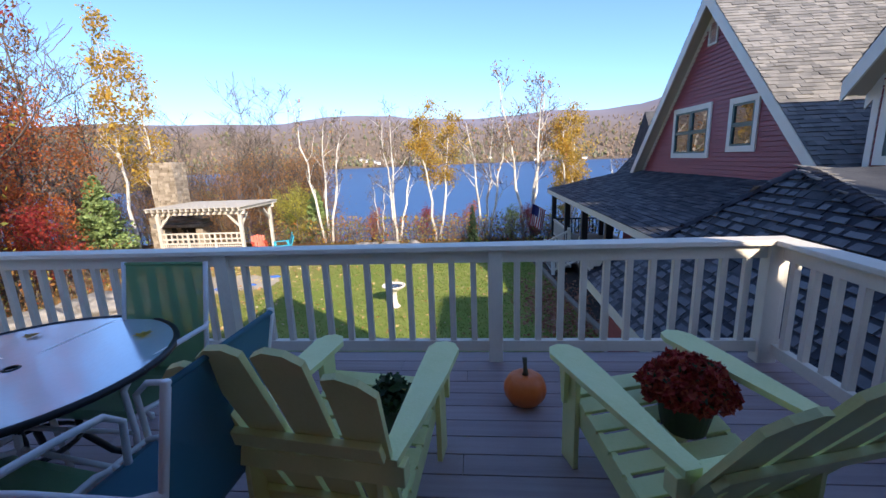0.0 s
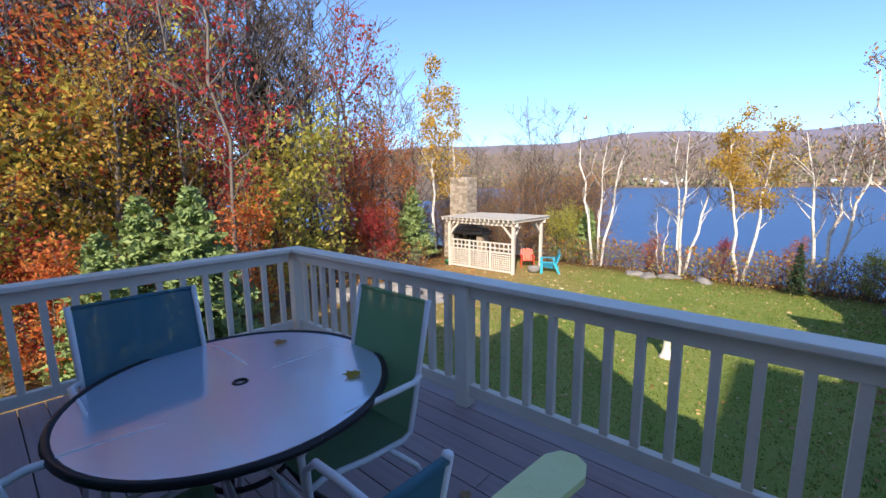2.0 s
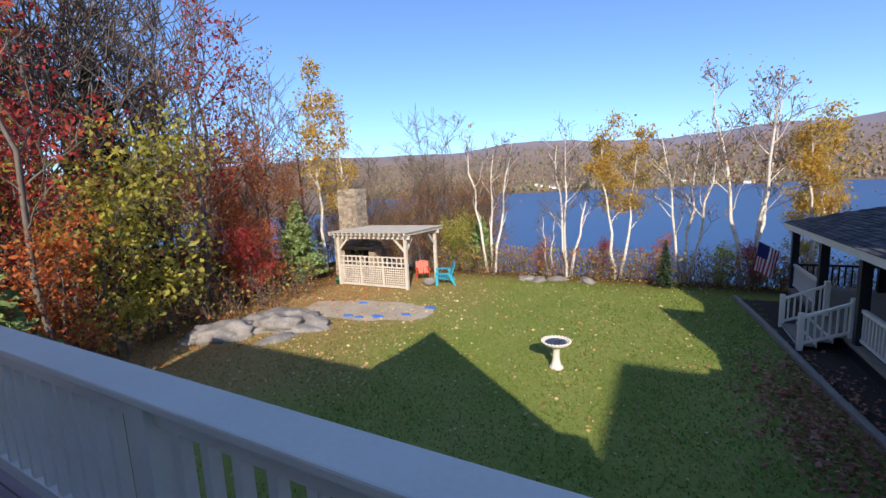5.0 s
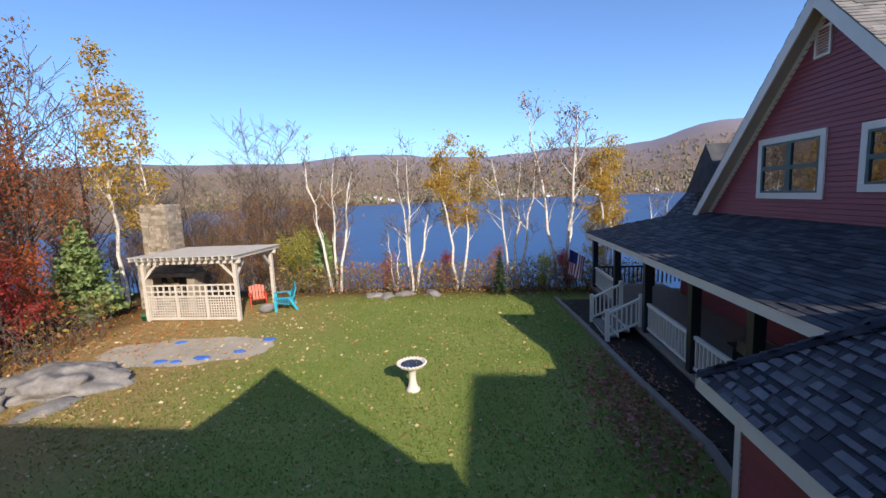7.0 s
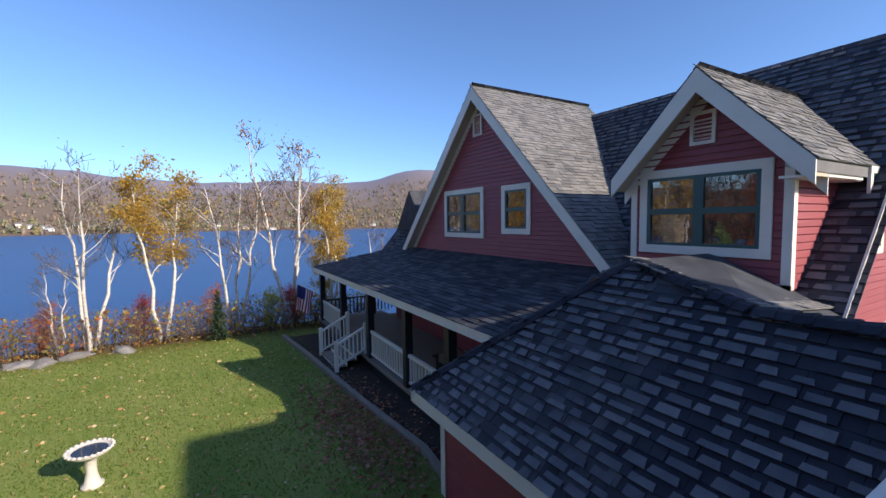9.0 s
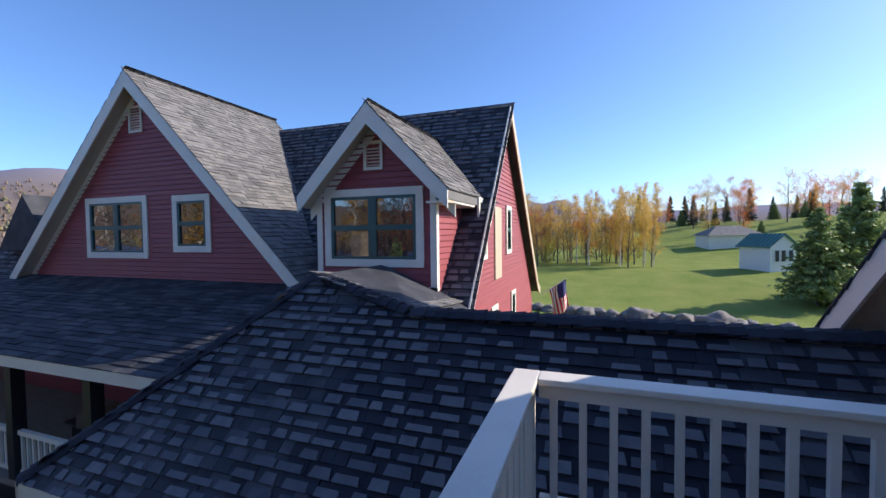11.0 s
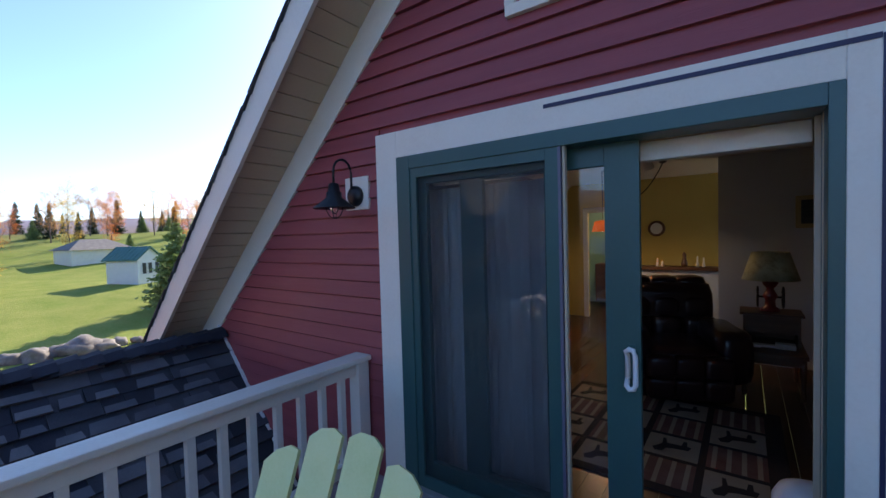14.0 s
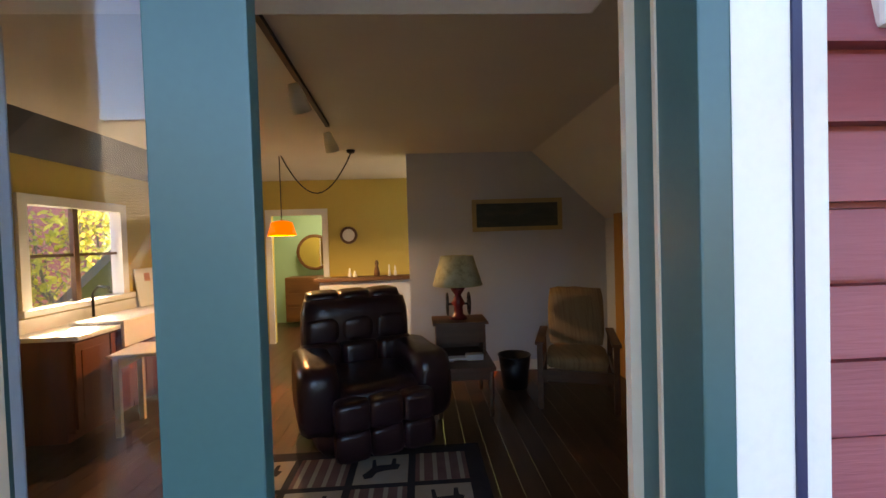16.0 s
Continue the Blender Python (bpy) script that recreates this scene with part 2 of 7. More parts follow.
# ---- mesh helpers ----
class Geo:
    """Collects vertices and faces of one mesh."""

    def __init__(self):
        self.v, self.f = [], []

    def add(self, verts, faces, m=None):
        n = len(self.v)
        self.v.extend([tuple(m @ Vector(p)) for p in verts] if m else [tuple(p) for p in verts])
        self.f.extend([tuple(i + n for i in q) for q in faces])
        return self

    def box(self, x0, x1, y0, y1, z0, z1, m=None, c=0.0):
        if c <= 0:
            vs = [(x, y, z) for z in (z0, z1) for y in (y0, y1) for x in (x0, x1)]
            return self.add(vs, [(0, 2, 3, 1), (4, 5, 7, 6), (0, 1, 5, 4), (2, 6, 7, 3), (0, 4, 6, 2), (1, 3, 7, 5)], m)
        b = bmesh.new()
        bmesh.ops.create_cube(b, size=1.0)
        for q in b.verts:
            q.co = Vector(((x0 + x1) / 2 + q.co.x * (x1 - x0), (y0 + y1) / 2 + q.co.y * (y1 - y0), (z0 + z1) / 2 + q.co.z * (z1 - z0)))
        bmesh.ops.bevel(b, geom=b.edges[:], offset=c, segments=2, profile=0.6, affect="EDGES")
        b.verts.index_update()
        self.add([q.co[:] for q in b.verts], [tuple(q.index for q in f.verts) for f in b.faces], m)
        b.free()
        return self

    def beam(self, p, q, w, h, c=0.0, up=(0, 0, 1)):
        """A bar from p to q, w wide and h deep."""
        p, q = Vector(p), Vector(q)
        d = q - p
        y = d.normalized()
        x = y.cross(Vector(up))
        x = x.normalized() if x.length > 1e-4 else Vector((1, 0, 0))
        z = x.cross(y)
        m = Matrix((x, y, z)).transposed().to_4x4()
        m.translation = p
        return self.box(-w / 2, w / 2, 0, d.length, -h / 2, h / 2, m, c)

    def prism(self, poly, d, m=None):
        """A polygon swept by the vector d."""
        n = len(poly)
        vs = [Vector(p) for p in poly] + [Vector(p) + Vector(d) for p in poly]
        fs = [tuple(range(n))[::-1], tuple(range(n, 2 * n))] + [(i, (i + 1) % n, n + (i + 1) % n, n + i) for i in range(n)]
        return self.add(vs, fs, m)

    def tube(self, pts, radii, sides=6, m=None, cap=True):
        pts = [Vector(p) for p in pts]
        if not hasattr(radii, "__len__"):
            radii = [radii] * len(pts)
        n0, vs, fs = 0, [], []
        ref = Vector((0.13, 0.21, 1.0))
        for i, p in enumerate(pts):
            d = (pts[min(i + 1, len(pts) - 1)] - pts[max(i - 1, 0)]).normalized()
            a = d.cross(ref)
            a = a.normalized() if a.length > 0.05 else d.cross(Vector((1, 0, 0))).normalized()
            b = d.cross(a)
            for k in range(sides):
                t = 2 * math.pi * k / sides
                vs.append(p + (a * math.cos(t) + b * math.sin(t)) * radii[i])
        for i in range(len(pts) - 1):
            for k in range(sides):
                k2 = (k + 1) % sides
                fs.append((i * sides + k, i * sides + k2, (i + 1) * sides + k2, (i + 1) * sides + k))
        if cap:
            fs.append(tuple(range(sides))[::-1])
            fs.append(tuple((len(pts) - 1) * sides + k for k in range(sides)))
        return self.add(vs, fs, m)

    def lathe(self, prof, sides=24, m=None):
        """Profile of (radius, z) turned round z."""
        vs, fs = [], []
        for r, z in prof:
            vs += [(r * math.cos(2 * math.pi * k / sides), r * math.sin(2 * math.pi * k / sides), z) for k in range(sides)]
        for i in range(len(prof) - 1):
            for k in range(sides):
                k2 = (k + 1) % sides
                fs.append((i * sides + k, i * sides + k2, (i + 1) * sides + k2, (i + 1) * sides + k))
        fs.append(tuple(range(sides))[::-1])
        fs.append(tuple((len(prof) - 1) * sides + k for k in range(sides)))
        return self.add(vs, fs, m)

    def mesh(self, name, material, smooth=False):
        me = bpy.data.meshes.new(name)
        me.from_pydata(self.v, [], self.f)
        me.materials.append(material)
        if smooth:
            me.polygons.foreach_set("use_smooth", [True] * len(me.polygons))
        me.update()
        return me


def part(name, geo, material, parent=None, label="", smooth=False, kind=""):
    ob = new(name, geo.mesh(name, material, smooth))
    if parent:
        ob.parent = parent
    return tagged(ob, label=label, kind=kind)


def thing(name, label, category, at=None, group="", kind=""):
    ob = new(name)
    ob.empty_display_size = 0.1
    if at:
        ob.matrix_basis = at
    return tagged(ob, label, category, group, kind)


def setting(name, geo, material, label="", smooth=False):
    return tagged(part(name, geo, material, None, label, smooth), kind="structure")


def cards(centres, size, flat=0.0, stretch=1.0, jitter=0.35):
    """Many small leaf blades, each a bent kite of two triangles."""
    n = len(centres)
    a = nrg.normal(size=(n, 3))
    a[:, 2] *= 1 - flat
    a /= np.linalg.norm(a, axis=1)[:, None]
    b = np.cross(a, nrg.normal(size=(n, 3)))
    b /= np.linalg.norm(b, axis=1)[:, None] + 1e-9
    s = size * (1 + jitter * nrg.normal(size=(n, 1))).clip(0.4, 1.9)
    c = np.asarray(centres)
    w = np.cross(a, b)
    v = np.stack([c - a * s * stretch, c + b * s * 0.6 + w * s * 0.15, c + a * s * stretch, c - b * s * 0.6 + w * s * 0.15], 1).reshape(-1, 3)
    f = np.arange(n * 4).reshape(-1, 4)
    return v, f


def leaf_mesh(name, v, f, material):
    me = bpy.data.meshes.new(name)
    me.from_pydata(v.tolist(), [], f.tolist())
    me.materials.append(material)
    me.update()
    return me


# ---- ground, lake, hills ----
def ease(a, b, t):
    t = min(1.0, max(0.0, (t - a) / (b - a)))
    return t * t * (3 - 2 * t)


def ground_z(x, y):
    n = noise.noise((x * 0.06, y * 0.06, 3.0)) * 0.25 + noise.noise((x * 0.3, y * 0.3, 5.0)) * 0.04
    z = -2.9 + n * ease(14, 26, abs(x) + max(0, y - 18))
    shore = 30 - 6 * ease(-10, -40, -x) + 14 * ease(20, 60, x)
    bank = ease(21.5, 21.5 + shore, y + 0.15 * max(0, x))
    z -= 11.5 * bank
    if y < 30:
        z += 1.2 * ease(24, 44, x) * (1 - bank) + 5.5 * ease(50, 120, x - 0.6 * y) * (1 - bank)
        z += 10 * ease(30, 160, -y - 0.2 * x + 25 * ease(30, 90, x)) * (1 - bank)
    z += 6.0 * ease(-30, -120, x) * (1 - bank)
    r = math.hypot(x, y)
    az = math.degrees(math.atan2(x, y))
    far = ease(820, 2000, y + 0.25 * abs(x - 100)) if az < 75 else ease(900, 1700, x)
    h = 168 + 30 * noise.noise((az * 0.06, 1.0, 0.0)) + 9 * noise.noise((az * 0.3, r * 0.002, 0.0))
    h += 88 * math.exp(-((az - 27) / 6.5) ** 2) + 45 * ease(82.0, 85.2, az) * (1 - ease(86.5, 91, az)) * ease(1400, 1900, r)
    h *= 1 - 0.35 * ease(78.0, 84.0, az) - 0.3 * ease(86.0, 90.0, az)
    h += 24 * math.exp(-((az + 17) / 7) ** 2)
    if far > 0:
        z += (h + 12) * far
    if az < -40 or az > 150:
        z += 60 * ease(250, 900, r) * (1 - far)
    return z


def axis(lo, hi, near0, near1):
    out, s, p = [], 0.9, near1
    a = list(np.arange(near0, near1, 0.9))
    while p < hi:
        out.append(p)
        s *= 1.09
        p += s
    left, s, p = [], 0.9, near0
    while p > lo:
        s *= 1.09
        p -= s
        left.append(p)
    return left[::-1] + a + out + [hi]


gx, gy = axis(-3600, 3600, -22, 30), axis(-1500, 3600, -12, 34)
g = Geo()
g.v = [(x, y, ground_z(x, y)) for y in gy for x in gx]
nx = len(gx)
g.f = [(j * nx + i, j * nx + i + 1, (j + 1) * nx + i + 1, (j + 1) * nx + i) for j in range(len(gy) - 1) for i in range(nx - 1)]


def ground_material():
    """Lawn near the house, leaf litter in the woods, brown forest on the hills."""
    m = bpy.data.materials.new("lawn_and_woodland")
    m.use_nodes = True
    nt = m.node_tree
    lk, b = nt.links.new, nt.nodes["Principled BSDF"]
    geo = nt.nodes.new("ShaderNodeNewGeometry")
    sep = nt.nodes.new("ShaderNodeSeparateXYZ")
    lk(geo.outputs["Position"], sep.inputs[0])

    def tex(scale, detail=4):
        n = nt.nodes.new("ShaderNodeTexNoise")
        n.inputs["Scale"].default_value, n.inputs["Detail"].default_value = scale, detail
        lk(geo.outputs["Position"], n.inputs["Vector"])
        return n.outputs["Fac"]

    def rng_map(v, a, c):
        n = nt.nodes.new("ShaderNodeMapRange")
        n.interpolation_type = "SMOOTHSTEP"
        lk(v, n.inputs["Value"])
        n.inputs["From Min"].default_value, n.inputs["From Max"].default_value = a, c
        return n.outputs[0]

    def mad(v, k, w):
        n = nt.nodes.new("ShaderNodeMath")
        n.operation = "MULTIPLY_ADD"
        lk(v, n.inputs[0])
        n.inputs[1].default_value = k
        if hasattr(w, "links"):
            lk(w, n.inputs[2])
        else:
            n.inputs[2].default_value = w
        return n.outputs[0]

    def mix(f, a, c):
        n = nt.nodes.new("ShaderNodeMix")
        n.data_type = "RGBA"
        lk(f, n.inputs[0])
        lk(a, n.inputs[6])
        lk(c, n.inputs[7])
        return n.outputs[2]

    grass = ramp_mix(nt, mad(tex(9.0, 6), 0.5, mad(tex(0.55), 0.5, 0.0)), [(0.08, 0.15, 0.03), (0.145, 0.22, 0.045), (0.27, 0.295, 0.09), (0.45, 0.375, 0.16)])
    dry = ramp_mix(nt, tex(6.0, 6), [(0.20, 0.12, 0.05), (0.34, 0.23, 0.10), (0.46, 0.33, 0.15)])
    wood = ramp_mix(nt, tex(2.2, 6), [(0.04, 0.025, 0.015), (0.12, 0.07, 0.03), (0.22, 0.12, 0.045)])
    hill = ramp_mix(nt, mad(tex(0.09, 6), 0.55, mad(tex(0.008), 0.45, 0.0)), [(0.10, 0.10, 0.08), (0.16, 0.13, 0.10), (0.22, 0.165, 0.125), (0.25, 0.19, 0.15)])
    wob = mad(tex(0.35), 5.0, sep.outputs["X"])
    c = mix(rng_map(wob, -3.0, -9.5), grass, dry)
    c = mix(rng_map(wob, -11.0, -15.5), c, wood)
    c = mix(rng_map(mad(tex(0.5), 2.0, sep.outputs["Y"]), 21.0, 23.5), c, wood)
    c = mix(rng_map(mad(tex(0.02), 30.0, sep.outputs["Y"]), 150, 260), c, hill)
    c = mix(rng_map(mad(tex(0.02), 30.0, sep.outputs["X"]), 95, 150), c, hill)
    # distance haze mixed into the colour of the far hills
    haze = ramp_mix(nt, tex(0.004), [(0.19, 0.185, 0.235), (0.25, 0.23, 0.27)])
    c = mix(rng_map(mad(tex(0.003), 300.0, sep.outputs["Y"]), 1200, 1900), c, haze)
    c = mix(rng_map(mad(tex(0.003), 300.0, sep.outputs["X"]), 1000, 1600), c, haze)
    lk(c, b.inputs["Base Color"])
    b.inputs["Roughness"].default_value = 0.95
    b.inputs["Specular IOR Level"].default_value = 0.05
    bp = nt.nodes.new("ShaderNodeBump")
    bp.inputs["Strength"].default_value, bp.inputs["Distance"].default_value = 0.7, 0.05
    lk(tex(22.0, 5), bp.inputs["Height"])
    lk(bp.outputs[0], b.inputs["Normal"])
    return m


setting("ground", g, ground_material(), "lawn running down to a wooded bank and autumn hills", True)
WATER = surf("lake_water", [(0.008, 0.05, 0.16), (0.014, 0.07, 0.20)], 0.38, 0.02, (1, 3, 1), 0.5, 1.2)
g = Geo()
g.add([(-3000, 30, -12.2), (3500, 30, -12.2), (3500, 3000, -12.2), (-3000, 3000, -12.2)], [(0, 1, 2, 3)])
setting("water", g, WATER, "blue lake with a lightly rippled surface")


# ---- shingled roofs and clapboard walls ----
def tab(w, e, lift):
    """One shingle: a wedge, proud at its lower end."""
    return Geo().add([(0, 0, 0), (w, 0, 0), (w, e, 0), (0, e, 0), (0, 0, lift), (w, 0, lift), (w, e, lift * 0.25), (0, e, lift * 0.25)],
                     [(4, 5, 6, 7), (0, 1, 5, 4), (1, 2, 6, 5), (2, 3, 7, 6), (3, 0, 4, 7)])


def roof_frame(o, u, v):
    u = Vector(u).normalized()
    n = u.cross(Vector(v)).normalized()
    m = Matrix((u, n.cross(u), n)).transposed().to_4x4()
    m.translation = Vector(o)
    return m


def shingles(m, inside, length, slope, exposure, widths, material, parent, near=None, far_name="shingle_field", lift=0.02, two_tone=False):
    """Courses of tabs on the plane m (u along the eave, v up the slope). Those with near(u, v) are pieces of their own."""
    joined, shared, r = Geo(), {}, random.Random(int(slope * 1000))
    v = -0.03
    while v < slope:
        u = -r.random() * widths[-1]
        while u < length:
            w = r.choice(widths)
            step, start = w, u
            full = u >= 0 and u + w <= length
            u, w = max(u, 0.0), min(u + w, length) - max(u, 0.0)
            cu, cv = u + w / 2, v + exposure / 2
            if w > 0.02 and inside(cu, cv):
                hgt = lift * r.choice((0.6, 1.0, 1.35))
                if near and full and near(cu, cv):
                    key = (w, hgt)
                    if key not in shared:
                        shared[key] = tab(w - 0.004, exposure + 0.02, hgt).mesh("shingle", material)
                    ob = new("shingle", shared[key])
                    ob.parent = parent
                    ob.matrix_basis = m @ pose(u, v, 0.0)
                else:
                    t = tab(w - 0.004, exposure + 0.02, hgt)
                    joined.add(t.v, t.f, m @ pose(u, v, 0.0))
            u = start + step
        v += exposure
    if two_tone:
        t, v = Geo(), -0.03
        while v < slope:
            u = r.uniform(0, 0.1)
            while u < length:
                w, h = r.uniform(0.12, 0.30), exposure * r.choice((0.45, 0.55, 0.62, 0.72))
                if inside(u + w / 2, v + exposure / 2) and u + w < length and r.random() < 0.82:
                    k, c = lift * 1.42, r.uniform(0.0, 0.022)
                    t.add([(u, v - 0.004, k * 0.6), (u + w, v - 0.004, k * 0.6), (u + w, v - 0.004, k + 0.006), (u, v - 0.004, k + 0.006), (u + c, v + h, k * 0.75), (u + w - c, v + h, k * 0.75)],
                          [(0, 1, 2, 3), (3, 2, 5, 4), (0, 3, 4), (1, 5, 2)], m)
                u += w + r.uniform(0.02, 0.13)
            v += exposure
        part("shingle_tabs", t, SHINGLE_TAB, parent, kind="stuff")
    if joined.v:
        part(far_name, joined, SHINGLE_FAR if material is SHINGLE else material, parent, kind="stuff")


def clap(length, exposure, lift=0.022):
    """One clapboard: a wedge, thick at its lower edge."""
    prof = [(0.0, 0.0), (lift, 0.0), (lift, 0.006), (lift * 0.4, exposure - 0.012), (0.0, exposure - 0.009), (0.0, exposure + 0.015)]
    n = len(prof)
    return Geo().add([(x, y, z) for x in (0, length) for y, z in prof],
                     [(i, n + i, n + i + 1, i + 1) for i in range(n - 1)] + [tuple(range(n)), tuple(range(2 * n - 1, n - 1, -1))])


def courses(z0, z1, exposure, span, holes):
    """Runs (z, a, b) of each course; span(z) gives its ends, holes are (a0, a1, z0, z1)."""
    z, out = z0, []
    while z < z1:
        a, b = span(z + exposure * 0.6)
        runs = [(a, b)] if b > a else []
        for h0, h1, hz0, hz1 in holes:
            if hz0 - exposure * 0.5 < z < hz1 - exposure * 0.4:
                runs = [q for p0, p1 in runs for q in ((p0, min(p1, h0)), (max(p0, h1), p1)) if q[1] - q[0] > 0.02]
        out += [(z, p0, p1) for p0, p1 in runs]
        z += exposure
    return out


# ---- our house: gable wall on y = 0, with the sliding door ----
RAKE = 0.93
APEX = 4.33


def wall_span(z):
    half = min(6.5, (APEX - z) / RAKE)
    return (-half, half)


back = Geo()
back.prism([(-7.7, -0.16, -2.9), (-1.11, -0.16, -2.9), (-1.11, -0.16, 2.27), (1.10, -0.16, 2.27), (1.10, -0.16, -2.9), (5.0, -0.16, -2.9), (5.0, -0.16, -0.32), (0, -0.16, APEX), (-5.0, -0.16, -0.32), (-7.7, -0.16, -2.8)], (0, 0.155, 0))
wall_n = setting("wall_north", back, SIDING_FAR, "red clapboard gable wall of the house above the deck")
setting("wall_under_door", Geo().box(-1.11, 1.10, -0.16, -0.005, -2.9, 0.06), SIDING_FAR)
made = {}
for z, a, b in courses(-0.02, APEX, 0.12, wall_span, [(-1.25, 1.28, -1, 2.44)]):
    key = round(b - a, 2)
    if key not in made:
        made[key] = clap(b - a, 0.12, 0.03).mesh("clapboard", SIDING)
    ob = new("clapboard", made[key])
    ob.parent = wall_n
    ob.location = (a, -0.004, z)
# roof slabs, soffit, fascia and frieze of our gable
roof_top = 4.33 + 0.42
for s in (-1, 1):
    low = (s * 7.2, roof_top - 7.2 * RAKE)
    g = Geo()
    # unseen gap in the east slope, added so daylight reaches the kitchen window
    for y0, y1 in (((0.45, -8.05),) if s < 0 else ((0.45, -2.6), (-5.0, -8.05))):
        g.prism([(0, y0, roof_top), (low[0], y0, low[1]), (low[0], y0, low[1] - 0.14), (0, y0, roof_top - 0.14)][:: s], (0, y1 - y0, 0))
    if s > 0:
        g.prism([(0, -2.6, roof_top), (2.4, -2.6, roof_top - 2.4 * RAKE), (2.4, -2.6, roof_top - 2.4 * RAKE - 0.14), (0, -2.6, roof_top - 0.14)], (0, -2.4, 0))
    roof = setting("roof_west" if s < 0 else "roof_east", g, SHINGLE_FAR)
    ln = math.hypot(7.2, 7.2 * RAKE)
    o = (s * 7.2, 0.5 if s > 0 else -1.2, low[1] + 0.005)
    m = roof_frame(o, (0, -s, 0), (-s, 0, RAKE))
    shingles(m, lambda u, v: True, 1.7, ln, 0.14, (0.22, 0.28, 0.34), SHINGLE_FAR, roof)
    # rake fascia, soffit boards, frieze
    t = Geo().beam((s * 0.0, 0.46, roof_top - 0.14), (low[0], 0.46, low[1] - 0.14), 0.03, 0.24)
    setting("rake_fascia", t, TRIM)
    sof = Geo()
    k = Vector((s, 0, -RAKE)).normalized()
    p0 = Vector((0, 0.225, roof_top - 0.22))
    L = math.hypot(7.2, 7.2 * RAKE)
    rake_soffit = setting("soffit", Geo().beam(p0 + Vector((0, 0, 0.03)), p0 + k * L + Vector((0, 0, 0.03)), 0.44, 0.03), SOFFIT)
    nb = int(L / 0.16)
    sm = Geo().box(-0.22, 0.22, 0.004, 0.154, -0.006, 0.006).mesh("soffit_board", SOFFIT)
    zz = Vector((0, 1, 0)) if s > 0 else Vector((0, -1, 0))
    for i in range(nb):
        ob = new("soffit_board", sm)
        ob.parent = rake_soffit
        xx = k.cross(Vector((0, 0, 1))).normalized()
        mm = Matrix((xx, k, xx.cross(k))).transposed().to_4x4()
        mm.translation = p0 + k * (i * 0.16) + Vector((0, 0, 0.002))
        ob.matrix_basis = mm
    fr = Geo()
    fr.prism([(0, 0.0, APEX + 0.20), (0, 0.0, APEX - 0.10), (s * 5.4, 0.0, APEX - 0.10 - 5.4 * RAKE), (s * 5.4, 0.0, APEX + 0.20 - 5.4 * RAKE)][:: s], (0, 0.032, 0))
    setting("frieze_board", fr, TRIM)
# unseen wing behind the gable, added to cast the lawn's straight shadow edge
g = Geo()
g.prism([(-6.0, -0.65, 2.76), (-6.0, -3.0, 5.1), (-6.0, -6.2, 2.76)], (6.0, 0, 0))
setting("roof_wing", g, SHINGLE_FAR)
setting("wall_wing", Geo().box(-5.9, -5.0, -6.0, -2.2, -2.9, 3.2), SIDING_FAR)
# unseen block added only to throw the rectangular shadow on the lawn
setting("wall_tower", Geo().box(10.34, 12.1, -14.5, -8.6, -2.9, 10.13), SIDING_FAR)
# louvred vent high on the wall
vent = thing("gable_vent", "white louvred gable vent on red clapboard", "vent")
part("frame", Geo().box(-0.26, 0.26, 0.01, 0.05, 2.92, 2.98, c=0.004).box(-0.26, 0.26, 0.01, 0.05, 3.42, 3.48, c=0.004).box(-0.26, -0.20, 0.01, 0.05, 2.98, 3.42).box(0.20, 0.26, 0.01, 0.05, 2.98, 3.42), TRIM, vent)
for i in range(8):
    part("slat", Geo().box(-0.20, 0.20, -0.02, 0.02, -0.004, 0.004, pose(0, 0.03, 3.01 + i * 0.053, 35)), TRIM, vent)

# sliding glass door
door = setting("door_1", Geo().box(-1.25, -1.10, 0.0, 0.045, 0.0, 2.44, c=0.004).box(1.09, 1.28, 0.0, 0.045, 0.0, 2.44, c=0.004).box(-1.10, 1.09, 0.0, 0.045, 2.265, 2.44, c=0.004), TRIM, "green framed sliding glass door, half open, with white casing")
part("gasket_strip", Geo().box(-1.207, -1.192, 0.044, 0.049, 0.0, 2.40).box(-1.19, 0.05, 0.044, 0.049, 2.385, 2.405), NAVY, door)
part("frame", Geo().box(-1.10, -1.05, -0.14, 0.05, 0.05, 2.265, c=0.004).box(0.98, 1.09, -0.14, 0.05, 0.05, 2.265, c=0.004).box(-1.05, 0.98, -0.14, 0.05, 2.18, 2.265, c=0.004), GREEN, door)
part("sill", Geo().box(-1.12, 1.10, -0.16, 0.09, 0.0, 0.06, c=0.006), surf("grey_sill", [(0.3, 0.3, 0.3), (0.45, 0.45, 0.44)], 0.4, 4.0, metal=0.4), door)
part("jamb_track", Geo().box(-1.052, -1.03, -0.138, -0.118, 0.06, 2.18).box(-1.052, -1.046, -0.06, -0.05, 0.06, 2.18), SOFFIT, door)


def sash(name, x0, x1, y, z0, z1, stile, rail):
    ob = part(name, Geo().box(x0, x0 + stile, y - 0.02, y + 0.02, z0, z1, c=0.003).box(x1 - stile, x1, y - 0.02, y + 0.02, z0, z1, c=0.003)
              .box(x0 + stile, x1 - stile, y - 0.02, y + 0.02, z0, z0 + rail * 1.6, c=0.003).box(x0 + stile, x1 - stile, y - 0.02, y + 0.02, z1 - rail, z1, c=0.003), GREEN, door)
    p = part("pane", Geo().box(x0 + stile - 0.01, x1 - stile + 0.01, y - 0.003, y + 0.003, z0 + rail, z1 - rail + 0.01), PANE, ob)
    p.visible_shadow = False
    return ob


